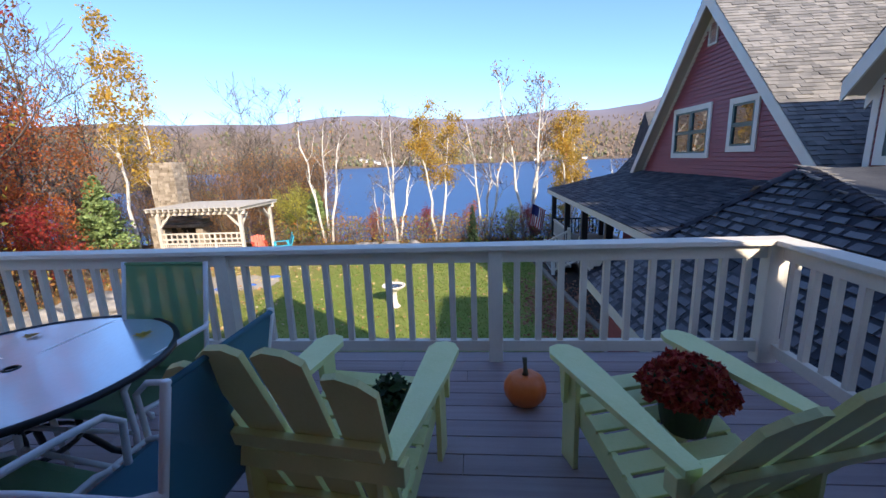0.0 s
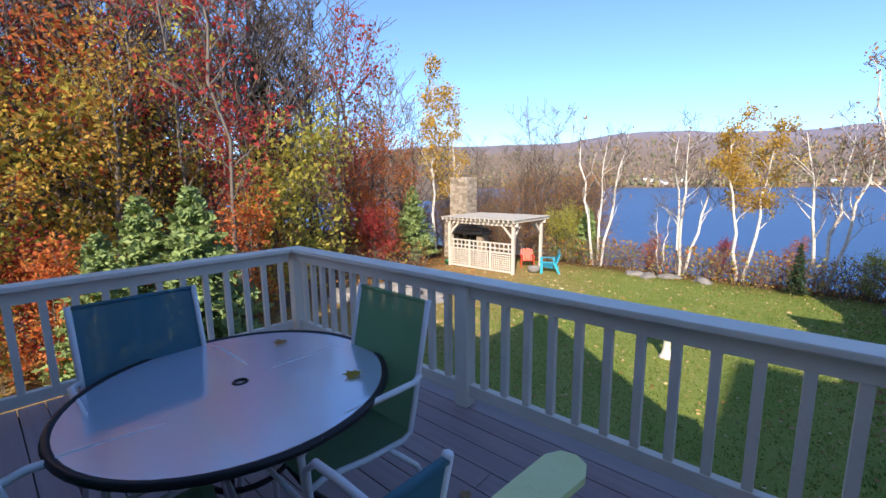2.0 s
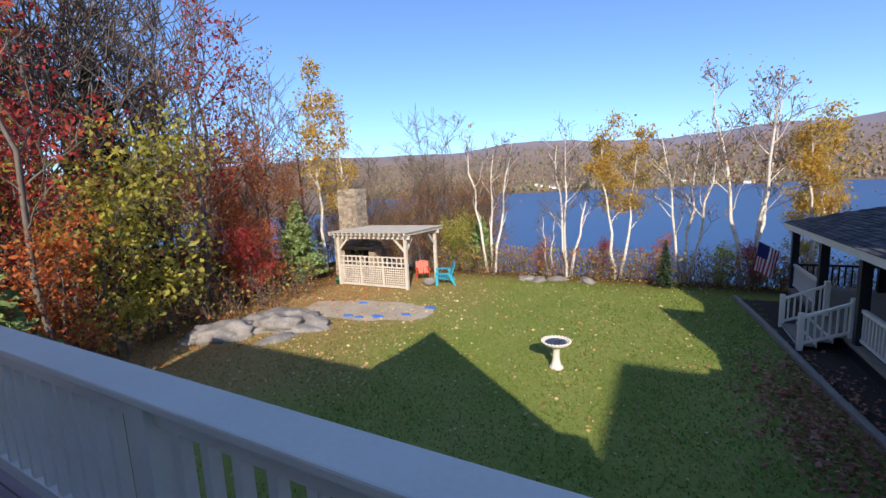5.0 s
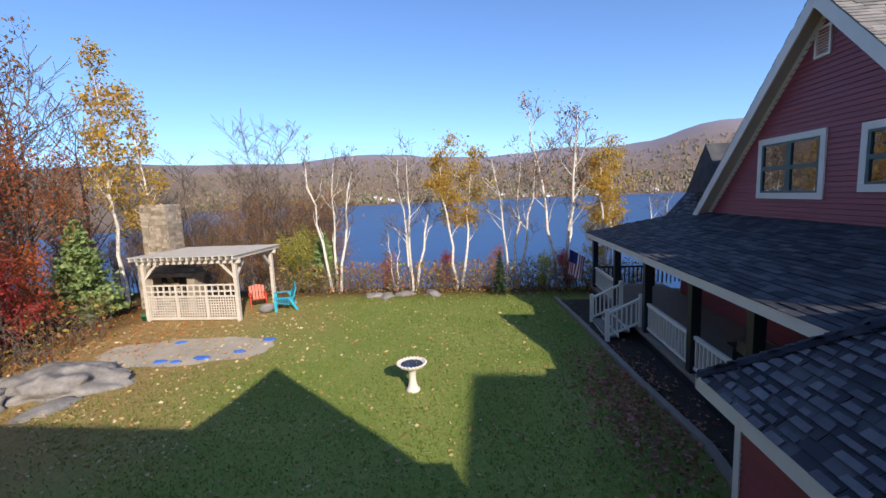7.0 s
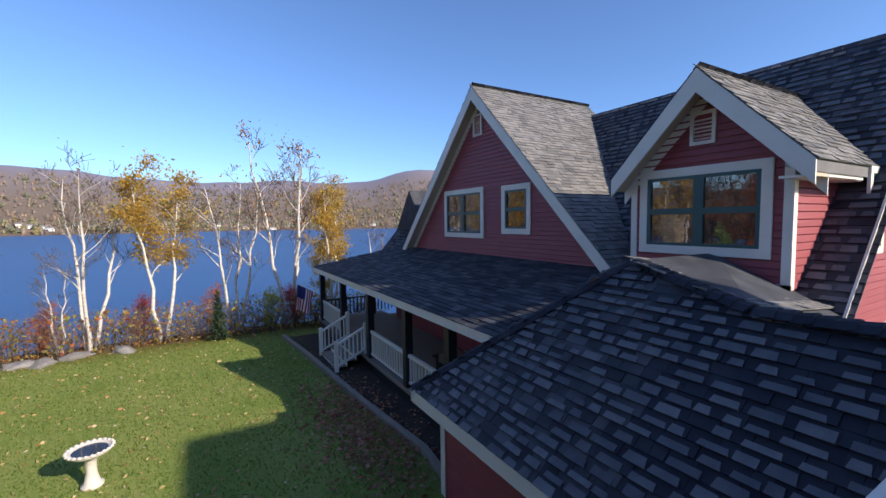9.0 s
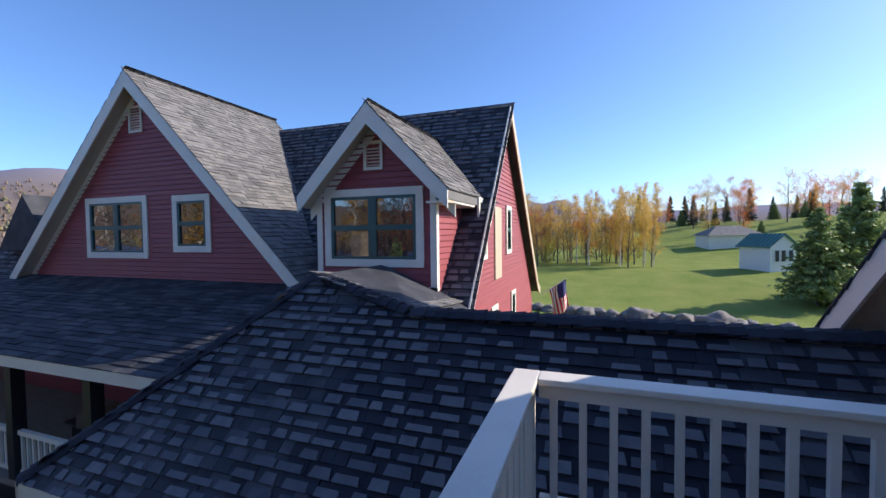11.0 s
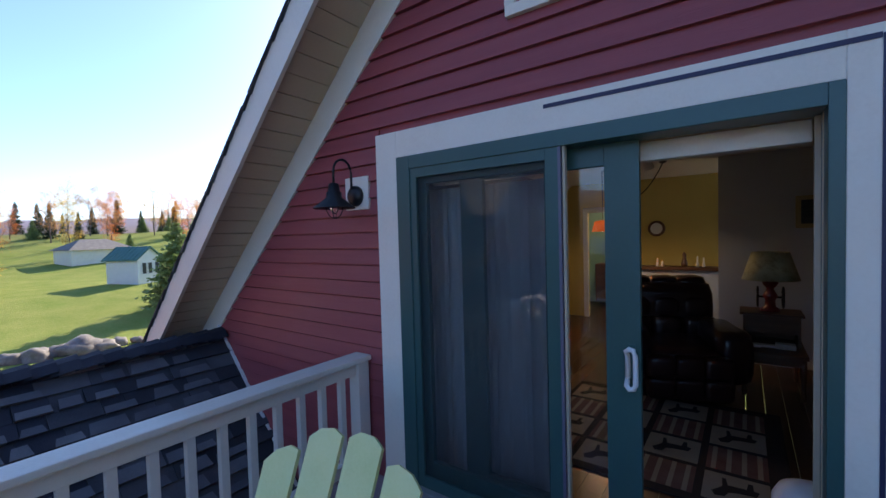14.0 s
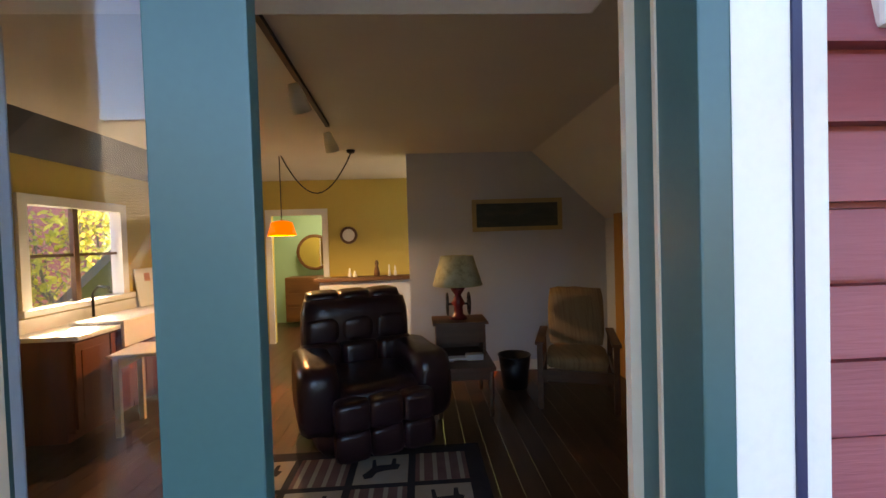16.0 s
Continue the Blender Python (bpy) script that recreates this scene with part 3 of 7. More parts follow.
sash("fixed_panel", -0.01, 0.98, -0.035, 0.06, 2.18, 0.09, 0.10)
slide = sash("sliding_panel", -0.385, 0.66, -0.09, 0.06, 2.18, 0.165, 0.11)
part("screen_frame", Geo().box(-0.02, 0.05, 0.012, 0.04, 0.06, 2.19, c=0.003).box(0.93, 0.99, 0.012, 0.04, 0.06, 2.19, c=0.003).box(0.05, 0.93, 0.012, 0.04, 2.12, 2.19).box(0.05, 0.93, 0.012, 0.04, 0.06, 0.14), GREEN, door, "green frame of the insect screen")
part("screen_edge", Geo().box(-0.036, -0.021, 0.005, 0.045, 0.06, 2.18), surf("lilac_edge", [(0.11, 0.11, 0.16), (0.15, 0.15, 0.21)], 0.4, 3.0), door)
part("weather_strip", Geo().box(-0.054, -0.040, 0.0, 0.03, 0.06, 2.18), SOFFIT, door, "pale weather strip")
mesh_m = bpy.data.materials.new("insect_screen")
mesh_m.use_nodes = True
nt = mesh_m.node_tree
nt.nodes["Principled BSDF"].inputs["Base Color"].default_value = (0.05, 0.055, 0.06, 1)
nt.nodes["Principled BSDF"].inputs["Roughness"].default_value = 0.7
gap, mixer = nt.nodes.new("ShaderNodeBsdfTransparent"), nt.nodes.new("ShaderNodeMixShader")
mixer.inputs[0].default_value = 0.8
nt.links.new(nt.nodes["Principled BSDF"].outputs[0], mixer.inputs[1])
nt.links.new(gap.outputs[0], mixer.inputs[2])
nt.links.new(mixer.outputs[0], nt.nodes["Material Output"].inputs["Surface"])
part("screen_mesh", Geo().box(0.05, 0.93, 0.025, 0.027, 0.14, 2.12), mesh_m, door, "fine grey insect screen")
hd = Geo()
hd.tube([(-0.325, -0.06, 1.0), (-0.325, -0.03, 0.97), (-0.34, -0.02, 0.955), (-0.36, -0.02, 0.96), (-0.37, -0.018, 0.985), (-0.37, -0.018, 1.125), (-0.36, -0.02, 1.15), (-0.34, -0.02, 1.155), (-0.325, -0.03, 1.14), (-0.325, -0.06, 1.11), (-0.325, -0.06, 1.0)], 0.013, 8)
part("handle", hd, WHITE, slide, "white pull handle", True)
part("lock_plate", Geo().box(-0.36, -0.33, -0.075, -0.066, 0.94, 1.17, c=0.002), GREEN, slide)
part("blind_headrail", Geo().box(-1.03, 0.95, -0.25, -0.17, 2.085, 2.18, c=0.008), TRIM, door, "cream roller blind box")


def barn_lamp(x, z):
    t = thing("wall_lamp", "black metal barn wall lamp on a cream mounting block", "lamp", pose(x, 0, z), "wall lamps beside the door")
    part("mounting_block", Geo().box(-0.12, 0.12, 0.0, 0.035, -0.12, 0.12, c=0.008), TRIM, t)
    part("canopy", Geo().lathe([(0.075, 0.0), (0.075, 0.02), (0.055, 0.04), (0.02, 0.05)], 20, pose(0, 0.035, -0.02, -90)), BLACK, t, smooth=True)
    arm = [(0, 0.06, 0.0), (0, 0.08, 0.04)] + [(0, 0.16 - 0.08 * math.cos(a), 0.14 + 0.09 * math.sin(a)) for a in np.linspace(0.0, math.pi, 9)] + [(0, 0.24, 0.04)]
    part("arm", Geo().tube(arm, 0.009, 8), BLACK, t, smooth=True)
    part("shade", Geo().lathe([(0.018, 0.06), (0.035, 0.055), (0.042, 0.0), (0.052, -0.005), (0.052, -0.04), (0.142, -0.11), (0.142, -0.117), (0.046, -0.05), (0.03, -0.01)], 28, pose(0, 0.24, 0.0)), BLACK, t, smooth=True)
    part("bulb", Geo().lathe([(0.004, -0.05), (0.025, -0.07), (0.032, -0.11), (0.02, -0.145), (0.003, -0.155)], 14, pose(0, 0.24, 0)), glass("bulb_glass"), t, smooth=True)
    cage = Geo()
    for k in range(2):
        a = math.pi * k / 2 + 0.6
        cage.tube([(0.06 * math.cos(a) * math.cos(b), 0.24 + 0.06 * math.sin(a) * math.cos(b), -0.10 + 0.085 * math.sin(b)) for b in np.linspace(-math.pi, 0, 9)], 0.003, 4)
    part("wire_cage", cage, BLACK, t)


barn_lamp(1.50, 2.06)
barn_lamp(-1.47, 2.04)

# ---- deck ----
deck = setting("deck_frame", Geo().box(-4.72, 1.62, 0.0, 3.14, -0.26, -0.05), TIMBER, "timber frame under the deck")
for px in (-4.6, -1.5, 1.45):
    part("post", Geo().box(px - 0.07, px + 0.07, 2.85, 2.99, -2.95, -0.26), TIMBER, deck)
floor = tagged(new("deck_floor"), "purple-brown composite deck boards laid along the house", kind="structure")
bw, y, row, bmade = 0.142, 0.01, 0, {}
while y < 3.14:
    cuts = [-4.72, (-3.2, -0.62, -1.9)[row % 3], 1.62] if row % 2 else [-4.72, (-1.1, -2.6)[row // 2 % 2], 1.62]
    w = min(bw - 0.006, 3.145 - y)
    for a, b in zip(cuts, cuts[1:]):
        key = (round(b - a, 3), round(w, 3))
        if key not in bmade:
            bmade[key] = Geo().box(0.0015, b - a - 0.0015, 0, w, -0.03, 0, c=0.003).mesh("deck_board", BOARD)
        ob = new("deck_board", bmade[key])
        ob.parent, ob.location = floor, (a, y, 0)
    y += bw
    row += 1


def rail_run(name, p, q, posts, n):
    """Railing from p to q (plan points on its centre line) with posts at given metres along it."""
    p, q = Vector((*p, 0)), Vector((*q, 0))
    d = (q - p)
    ln = d.length
    m = Matrix.Translation(p) @ Matrix.Rotation(math.atan2(d.y, d.x), 4, "Z")
    t = thing(name, "cream painted wooden deck railing with square balusters", "railing", m, "railings round the deck", kind="structure")
    part("cap_rail", Geo().box(0, ln, -0.08, 0.08, 0.845, 0.882, c=0.008), PAINT, t)
    part("top_rail", Geo().box(0, ln, -0.028, 0.022, 0.752, 0.845, c=0.004), PAINT, t)
    part("bottom_rail", Geo().box(0, ln, -0.028, 0.022, 0.075, 0.158, c=0.005), PAINT, t)
    pm = Geo().box(-0.05, 0.05, -0.058, 0.042, 0.0, 0.845, c=0.005).mesh("post", PAINT)
    for s in posts:
        ob = new("post", pm)
        ob.parent, ob.location = t, (s, 0, 0)
    bm = Geo().box(-0.021, 0.021, -0.021, 0.021, 0.158, 0.752, c=0.002).mesh("baluster", PAINT)
    edges = sorted(posts)
    for a, b in zip(edges, edges[1:]):
        k = max(1, round((b - a) / n))
        for i in range(1, k):
            ob = new("baluster", bm)
            ob.parent, ob.location = t, (a + (b - a) * i / k, 0, 0)
    return t


rail_run("railing", (-4.64, 3.03), (1.565, 3.03), [0.08, 2.21, 4.23, 6.085], 0.1545)
rail_run("railing", (1.485, 2.95), (1.485, 0.03), [-0.08, 2.86], 0.165)
rail_run("railing", (-4.56, 2.95), (-4.56, 0.62), [-0.08, 2.25], 0.165)


# ---- hipped connector roof beside the deck ----
conn = tagged(new("connector_roof"), "dark slate-grey shingled hipped roof of the link building", kind="structure")
EX, EZ, PK, J = 1.75, -1.08, (4.0, 6.4, 1.15), (3.62, 4.75, 0.77)
g = Geo()
g.add([(EX, 0.0, EZ), (EX, 8.9, EZ), PK, J, (3.62, 0.0, 0.77), (6.3, 0.0, -1.9), (6.3, 4.6, -1.9), (6.2, 6.4, 1.15), (6.2, 4.95, 0.48), (6.2, 8.9, EZ)],
      [(0, 4, 3, 2, 1), (4, 5, 6, 8, 3), (3, 8, 7, 2), (1, 2, 7, 9)])
part("roof_deck", g, SHINGLE_FAR, conn)
kk = math.hypot(1, 0.99)
mw = roof_frame((EX, 9.0, EZ + 0.004), (0, -1, 0), (1, 0, 0.99))


def on_west(u, v):
    yy, xx = 9.0 - u, EX + v / kk
    if yy < 0.02 or yy > 8.9 - (xx - EX) * 2.5 / 2.25:
        return False
    return xx < 3.62 or yy > 4.75 + (xx - 3.62) / 0.38 * 1.65


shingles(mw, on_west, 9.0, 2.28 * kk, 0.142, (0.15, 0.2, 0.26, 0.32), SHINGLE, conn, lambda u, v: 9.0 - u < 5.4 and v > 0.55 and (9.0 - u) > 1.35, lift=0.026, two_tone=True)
mn = roof_frame((6.2, 8.9, EZ + 0.004), (-1, 0, 0), (0, -2.5, 2.23))
shingles(mn, lambda u, v: 6.2 - u > EX + v * 0.667 and v < 3.3, 4.5, 3.35, 0.142, (0.2, 0.26, 0.32), SHINGLE_FAR, conn, two_tone=True)
ms = roof_frame(Vector(J) + Vector((0, -0.05, 0.004)), (1.98, 0.15, -0.22), (0.38, 1.65, 0.38))
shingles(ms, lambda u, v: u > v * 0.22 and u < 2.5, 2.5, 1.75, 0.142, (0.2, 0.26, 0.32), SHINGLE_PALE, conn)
me_ = roof_frame((6.3, 0.0, -1.9 + 0.004), (0, 1, 0), (-1, 0, 1.0))
shingles(me_, lambda u, v: True, 4.7, 3.75, 0.142, (0.26, 0.32), SHINGLE_FAR, conn)


def caps(p, q, parent, w=0.26, step=0.145, bulge=0.07):
    p, q = Vector(p), Vector(q)
    d = (q - p).normalized()
    x = d.cross(Vector((0, 0, 1))).normalized()
    n = x.cross(d)
    mesh = Geo().add([(-w / 2, 0, -0.05), (-w / 4, 0, 0.012), (0, 0, 0.03), (w / 4, 0, 0.012), (w / 2, 0, -0.05), (-w / 2, step + 0.05, -0.075), (-w / 4, step + 0.05, -0.012), (0, step + 0.05, 0.004), (w / 4, step + 0.05, -0.012), (w / 2, step + 0.05, -0.075), (-w / 2, 0, -0.075), (0, 0, 0.0), (w / 2, 0, -0.075)],
                     [(0, 1, 6, 5), (1, 2, 7, 6), (2, 3, 8, 7), (3, 4, 9, 8), (10, 11, 2, 1, 0), (11, 12, 4, 3, 2)]).mesh("ridge_cap", SHINGLE)
    r = random.Random(3)
    for i in range(int((q - p).length / step)):
        ob = new("ridge_cap", mesh)
        ob.parent = parent
        m = Matrix((x, d, n)).transposed().to_4x4()
        m.translation = p + d * (i * step) + Vector((0, 0, 0.05))
        ob.matrix_basis = m @ pose(0, 0, 0, r.uniform(-2, 2), r.uniform(-3, 3), r.uniform(-2, 2))


caps((EX, 8.9, EZ), PK, conn)
caps(J, PK, conn)
caps((3.62, 0.03, 0.77), J, conn, 0.3)
part("fascia", Geo().box(EX - 0.03, EX, 0.0, 8.92, EZ - 0.22, EZ - 0.01).box(EX - 0.03, 6.2, 8.9, 8.93, EZ - 0.22, EZ - 0.01), TRIM, conn)
part("flashing", Geo().beam((3.66, 0.035, 0.86), (2.30, 0.035, -0.52), 0.012, 0.03, up=(0, 1, 0)), WHITE, conn, "white strip where the roof meets the wall")
cw = setting("wall_connector", Geo().box(2.15, 5.4, 0.02, 8.6, -2.9, EZ + 0.3), SIDING_FAR, "red clapboard wall under the connector roof")
part("corner_board", Geo().box(2.11, 2.14, 8.48, 8.62, -2.9, EZ - 0.2), TRIM, cw)
part("soffit_board", Geo().box(EX, 2.15, 0.02, 8.9, EZ - 0.22, EZ - 0.19), SOFFIT, cw)
wl = Geo()
for z, a, b in courses(-2.9, EZ - 0.2, 0.1, lambda z: (0.05, 8.6), []):
    c = clap(b - a, 0.1)
    wl.add(c.v, c.f, pose(2.148, b, z, 0, 0, -90) @ Matrix.Diagonal((1, -1, 1, 1)))
part("clapboards", wl, SIDING_FAR, cw, kind="stuff")
part("window_casing", Geo().box(2.11, 2.147, 5.0, 5.1, -2.4, -1.45).box(2.11, 2.147, 6.1, 6.2, -2.4, -1.45).box(2.11, 2.147, 5.0, 6.2, -1.45, -1.33), TRIM, cw)


# ---- the big house ----
house = tagged(new("red_house"), "large red clapboard house with cream trim, cross gable, dormer and porch", kind="structure")
GX, GP, GZ = 5.2, 11.72, 5.15          # gable wall plane, peak along y, height of the roof peak
WHITEWIN = TRIM


def window(parent, m, w, h, double=True, case=0.13):
    """A cased double-hung window on the local x-z plane, its outer face to -y."""
    t = tagged(new("window"), "double-hung window with dark green sashes and cream casing")
    t.parent = parent
    t.matrix_basis = m
    part("casing", Geo().box(-w / 2, w / 2, -0.04, 0, 0, case, c=0.004).box(-w / 2, w / 2, -0.04, 0, h - case, h, c=0.004).box(-w / 2, -w / 2 + case, -0.038, 0, case, h - case).box(w / 2 - case, w / 2, -0.038, 0, case, h - case), WHITEWIN, t)
    x0, x1 = -w / 2 + case, w / 2 - case
    cols = [(x0, -0.02), (0.02, x1)] if double else [(x0, x1)]
    fr = Geo()
    z0, z1, mid = case, h - case, h / 2
    for a, b in cols:
        for c0, c1 in ((z0, mid), (mid, z1)):
            fr.box(a, a + 0.055, -0.03, 0.02, c0, c1).box(b - 0.055, b, -0.03, 0.02, c0, c1).box(a + 0.055, b - 0.055, -0.03, 0.02, c0, c0 + 0.045).box(a + 0.055, b - 0.055, -0.03, 0.02, c1 - 0.045, c1)
    if double:
        fr.box(-0.03, 0.03, -0.032, 0.02, z0, z1)
    part("sash_frame", fr, GREEN, t)
    for a, b in cols:
        for c0, c1 in ((z0, mid), (mid, z1)):
            part("pane", Geo().box(a + 0.05, b - 0.05, 0.0, 0.006, c0 + 0.04, c1 - 0.04), HOUSEPANE, t)
    return t


def house_pane():
    m = bpy.data.materials.new("reflecting_pane")
    m.use_nodes = True
    b = m.node_tree.nodes["Principled BSDF"]
    b.inputs["Base Color"].default_value = (0.02, 0.022, 0.025, 1)
    b.inputs["Roughness"].default_value = 0.02
    b.inputs["IOR"].default_value = 2.6
    n, bp = m.node_tree.nodes.new("ShaderNodeTexNoise"), m.node_tree.nodes.new("ShaderNodeBump")
    n.inputs["Scale"].default_value = 2.5
    bp.inputs["Strength"].default_value, bp.inputs["Distance"].default_value = 0.05, 0.02
    m.node_tree.links.new(n.outputs["Fac"], bp.inputs["Height"])
    m.node_tree.links.new(bp.outputs[0], b.inputs["Normal"])
    return m


HOUSEPANE = house_pane()
# gable wall facing the deck
g = Geo()
g.prism([(GX, 16.2, -2.9), (GX, 16.2, 0.6), (GX, GP, GZ - 0.25), (GX, 7.4, 0.7), (GX, 7.4, -2.9)], (0.2, 0, 0))
part("gable_wall", g, SIDING_FAR, house)
wins = [(11.6, 13.6, 1.26, 2.61), (9.8, 10.84, 1.40, 2.57)]
cl = Geo()
for z, a, b in courses(-1.0, GZ - 0.3, 0.1, lambda z: (GP - min(4.4, (GZ - 0.30 - z)), GP + min(4.5, (GZ - 0.30 - z))), [(a, b, c, d) for a, b, c, d in wins]):
    c = clap(b - a, 0.1)
    cl.add(c.v, c.f, Matrix.Translation((GX - 0.001, b, z)) @ Matrix.Rotation(-math.pi / 2, 4, "Z") @ Matrix.Diagonal((1, -1, 1, 1)))
part("clapboards", cl, SIDING_FAR, house, kind="stuff")
WEST = lambda y, z: Matrix.Translation((GX - 0.012, y, z)) @ Matrix.Rotation(-math.pi / 2, 4, "Z")
for a, b, c, d in wins:
    window(house, WEST((a + b) / 2, c), b - a, d - c, b - a > 1.3)


def louvre(m, w, h):
    t = tagged(new("gable_vent"), "cream louvred vent")
    t.parent = house
    t.matrix_basis = m
    part("frame", Geo().box(-w / 2, w / 2, -0.04, 0, 0, 0.05).box(-w / 2, w / 2, -0.04, 0, h - 0.05, h).box(-w / 2, -w / 2 + 0.05, -0.04, 0, 0.05, h - 0.05).box(w / 2 - 0.05, w / 2, -0.04, 0, 0.05, h - 0.05), TRIM, t)
    n = int((h - 0.1) / 0.055)
    for i in range(n):
        part("slat", Geo().box(-w / 2 + 0.05, w / 2 - 0.05, -0.03, 0.004, -0.004, 0.004, pose(0, 0, 0.07 + i * 0.055, -30)), TRIM, t)


louvre(WEST(11.85, 3.95), 0.4, 0.56)
louvre(WEST(6.13, 2.80), 0.36, 0.48)


def gable_roof(px, yc, zt, half, drop, x1, material_s, material_n, name, expo=0.108, near_caps=False, wide=0.0, clip_s=None):
    """A gable roof with its ridge along x from px to x1; slopes to y = yc +- half."""
    for s, mat in ((-1, material_s), (1, material_n)):
        g = Geo()
        th = 0.16
        g.prism([(px, yc, zt), (px, yc + s * half, zt - drop), (px, yc + s * half, zt - drop - th), (px, yc, zt - th)][:: -s], (x1 - px, 0, 0))
        ob = part(name, g, mat, house)
        ln = math.hypot(half, drop)
        if s < 0:
            m = roof_frame((px - 0.03, yc - half, zt - drop + 0.005), (1, 0, 0), (0, half, drop))
        else:
            m = roof_frame((x1, yc + half, zt - drop + 0.005), (-1, 0, 0), (0, -half, drop))
        shingles(m, (clip_s if s < 0 and clip_s else (lambda u, v: True)), x1 - px + 0.03, ln, expo, (0.14, 0.2, 0.27), mat, ob)
        part("rake_fascia", Geo().prism([(px - 0.03, yc, zt - 0.01), (px - 0.03, yc + s * half, zt - drop - 0.01), (px - 0.03, yc + s * half, zt - drop - 0.3), (px - 0.03, yc, zt - 0.34)][:: s], (0.03, 0, 0)), TRIM, house)
        part("rake_soffit", Geo().prism([(px, yc, zt - 0.18), (px, yc + s * half, zt - drop - 0.18), (px, yc + s * half, zt - drop - 0.21), (px, yc, zt - 0.21)][:: s], (GX - px, 0, 0)), SOFFIT, house)
        part("frieze", Geo().prism([(GX - 0.02, yc, zt - 0.18), (GX - 0.02, yc + s * half, zt - drop - 0.18), (GX - 0.02, yc + s * half, zt - drop - 0.42), (GX - 0.02, yc, zt - 0.42)][:: s], (0.02, 0, 0)), TRIM, house)


# south slope gets the sunlit-toned shingles, north slope the dark ones
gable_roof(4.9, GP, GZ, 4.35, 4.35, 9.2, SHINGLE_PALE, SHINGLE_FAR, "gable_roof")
# main roof, ridge along y, slope towards the deck
RX, RZ, SY, MS = 8.85, 4.72, 4.72, 1.16
g = Geo()
low_x = 5.0
g.prism([(low_x, SY - 0.2, RZ - (RX - low_x) * MS), (RX, SY - 0.2, RZ), (13.6, SY - 0.2, 0.0), (14.2, SY - 0.2, -0.25), (14.2, SY - 0.2, -0.4), (13.5, SY - 0.2, -0.1), (RX, SY - 0.2, RZ - 0.18), (low_x, SY - 0.2, RZ - (RX - low_x) * MS - 0.18)][::-1], (0, 14.5, 0))
main = part("main_roof", g, SHINGLE_FAR, house)
kl = math.hypot(1, MS)
m = roof_frame((low_x, SY + 13.9, RZ - (RX - low_x) * MS + 0.005), (0, -1, 0), (1, 0, MS))
shingles(m, lambda u, v: True, 14.2, (RX - low_x) * kl, 0.15, (0.2, 0.28, 0.36), SHINGLE_FAR, main, two_tone=True)
part("rake_fascia", Geo().beam((low_x, SY - 0.22, RZ - (RX - low_x) * MS - 0.12), (RX, SY - 0.22, RZ - 0.12), 0.03, 0.24), TRIM, house)
part("rake_fascia", Geo().beam((13.6, SY - 0.22, -0.1), (RX, SY - 0.22, RZ - 0.12), 0.03, 0.24), SOFFIT, house)
part("rake_fascia", Geo().beam((14.2, SY - 0.22, -0.38), (13.6, SY - 0.22, -0.1), 0.03, 0.24), SOFFIT, house)
g = Geo()
g.prism([(5.3, SY, -2.9), (13.6, SY, -2.9), (13.6, SY, -0.15), (RX, SY, RZ - 0.2), (5.3, SY, RZ - 0.2 - (RX - 5.3) * MS)], (0, 13.0, 0))
part("house_body", g, SIDING_FAR, house)
cl = Geo()
swins = [(6.5, 7.15, 1.2, 2.4, 0), (7.85, 8.5, 0.7, 2.3, 1), (9.1, 9.75, 1.2, 2.4, 0), (7.5, 8.1, -0.9, 0.15, 0), (9.7, 10.3, -1.1, 0.2, 0)]
for z, a, b in courses(-2.9, RZ - 0.2, 0.1, lambda z: (max(5.3, RX - (RZ - 0.25 - z) / MS), min(13.6, RX + (RZ - 0.25 - z) / 1.06)), [q[:4] for q in swins]):
    c = clap(b - a, 0.1)
    cl.add(c.v, c.f, pose(a, SY, z) @ Matrix.Diagonal((1, -1, 1, 1)))
part("clapboards", cl, SIDING_FAR, house, kind="stuff")
for a, b, c, d, boarded in swins:
    if boarded:
        part("boarded_opening", Geo().box(a, b, SY - 0.05, SY, c, d, c=0.01), SOFFIT, house, "tan boarded opening")
    else:
        window(house, pose((a + b) / 2, SY - 0.012, c), b - a, d - c, False, 0.1)
# dormer
DX = GX
g = Geo()
g.prism([(DX, 7.26, 0.85), (DX, 7.26, 2.55), (DX, 6.15, 3.65), (DX, 5.05, 2.55), (DX, 5.05, 0.85)], (3.2, 0, 0))
part("dormer_wall", g, SIDING_FAR, house)
cl = Geo()
for z, a, b in courses(0.86, 3.6, 0.1, lambda z: (6.155 - min(1.09, 3.62 - z), 6.155 + min(1.09, 3.62 - z)), [(5.26, 7.1, 1.14, 2.52)]):
    c = clap(b - a, 0.1)
    cl.add(c.v, c.f, Matrix.Translation((DX - 0.001, b, z)) @ Matrix.Rotation(-math.pi / 2, 4, "Z") @ Matrix.Diagonal((1, -1, 1, 1)))
for z, a, b in courses(0.7, 2.5, 0.1, lambda z: (DX, DX + 2.3), []):
    c = clap(b - a, 0.1)
    cl.add(c.v, c.f, pose(a, 5.05, z) @ Matrix.Diagonal((1, -1, 1, 1)))
part("clapboards", cl, SIDING_FAR, house, kind="stuff")
part("corner_board", Geo().box(DX - 0.03, DX + 0.08, 5.01, 5.12, 0.8, 2.5).box(DX - 0.03, DX, 7.17, 7.28, 0.8, 2.5).box(DX - 0.03, DX, 5.0, 7.3, 0.8, 0.86), TRIM, house)
window(house, WEST(6.17, 1.175), 1.875, 1.32)
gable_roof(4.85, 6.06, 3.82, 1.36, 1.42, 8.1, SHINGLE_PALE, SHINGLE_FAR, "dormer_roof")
part("dormer_eave_fascia", Geo().box(4.85, 6.4, 4.72, 4.76, 2.2, 2.4), TRIM, house)
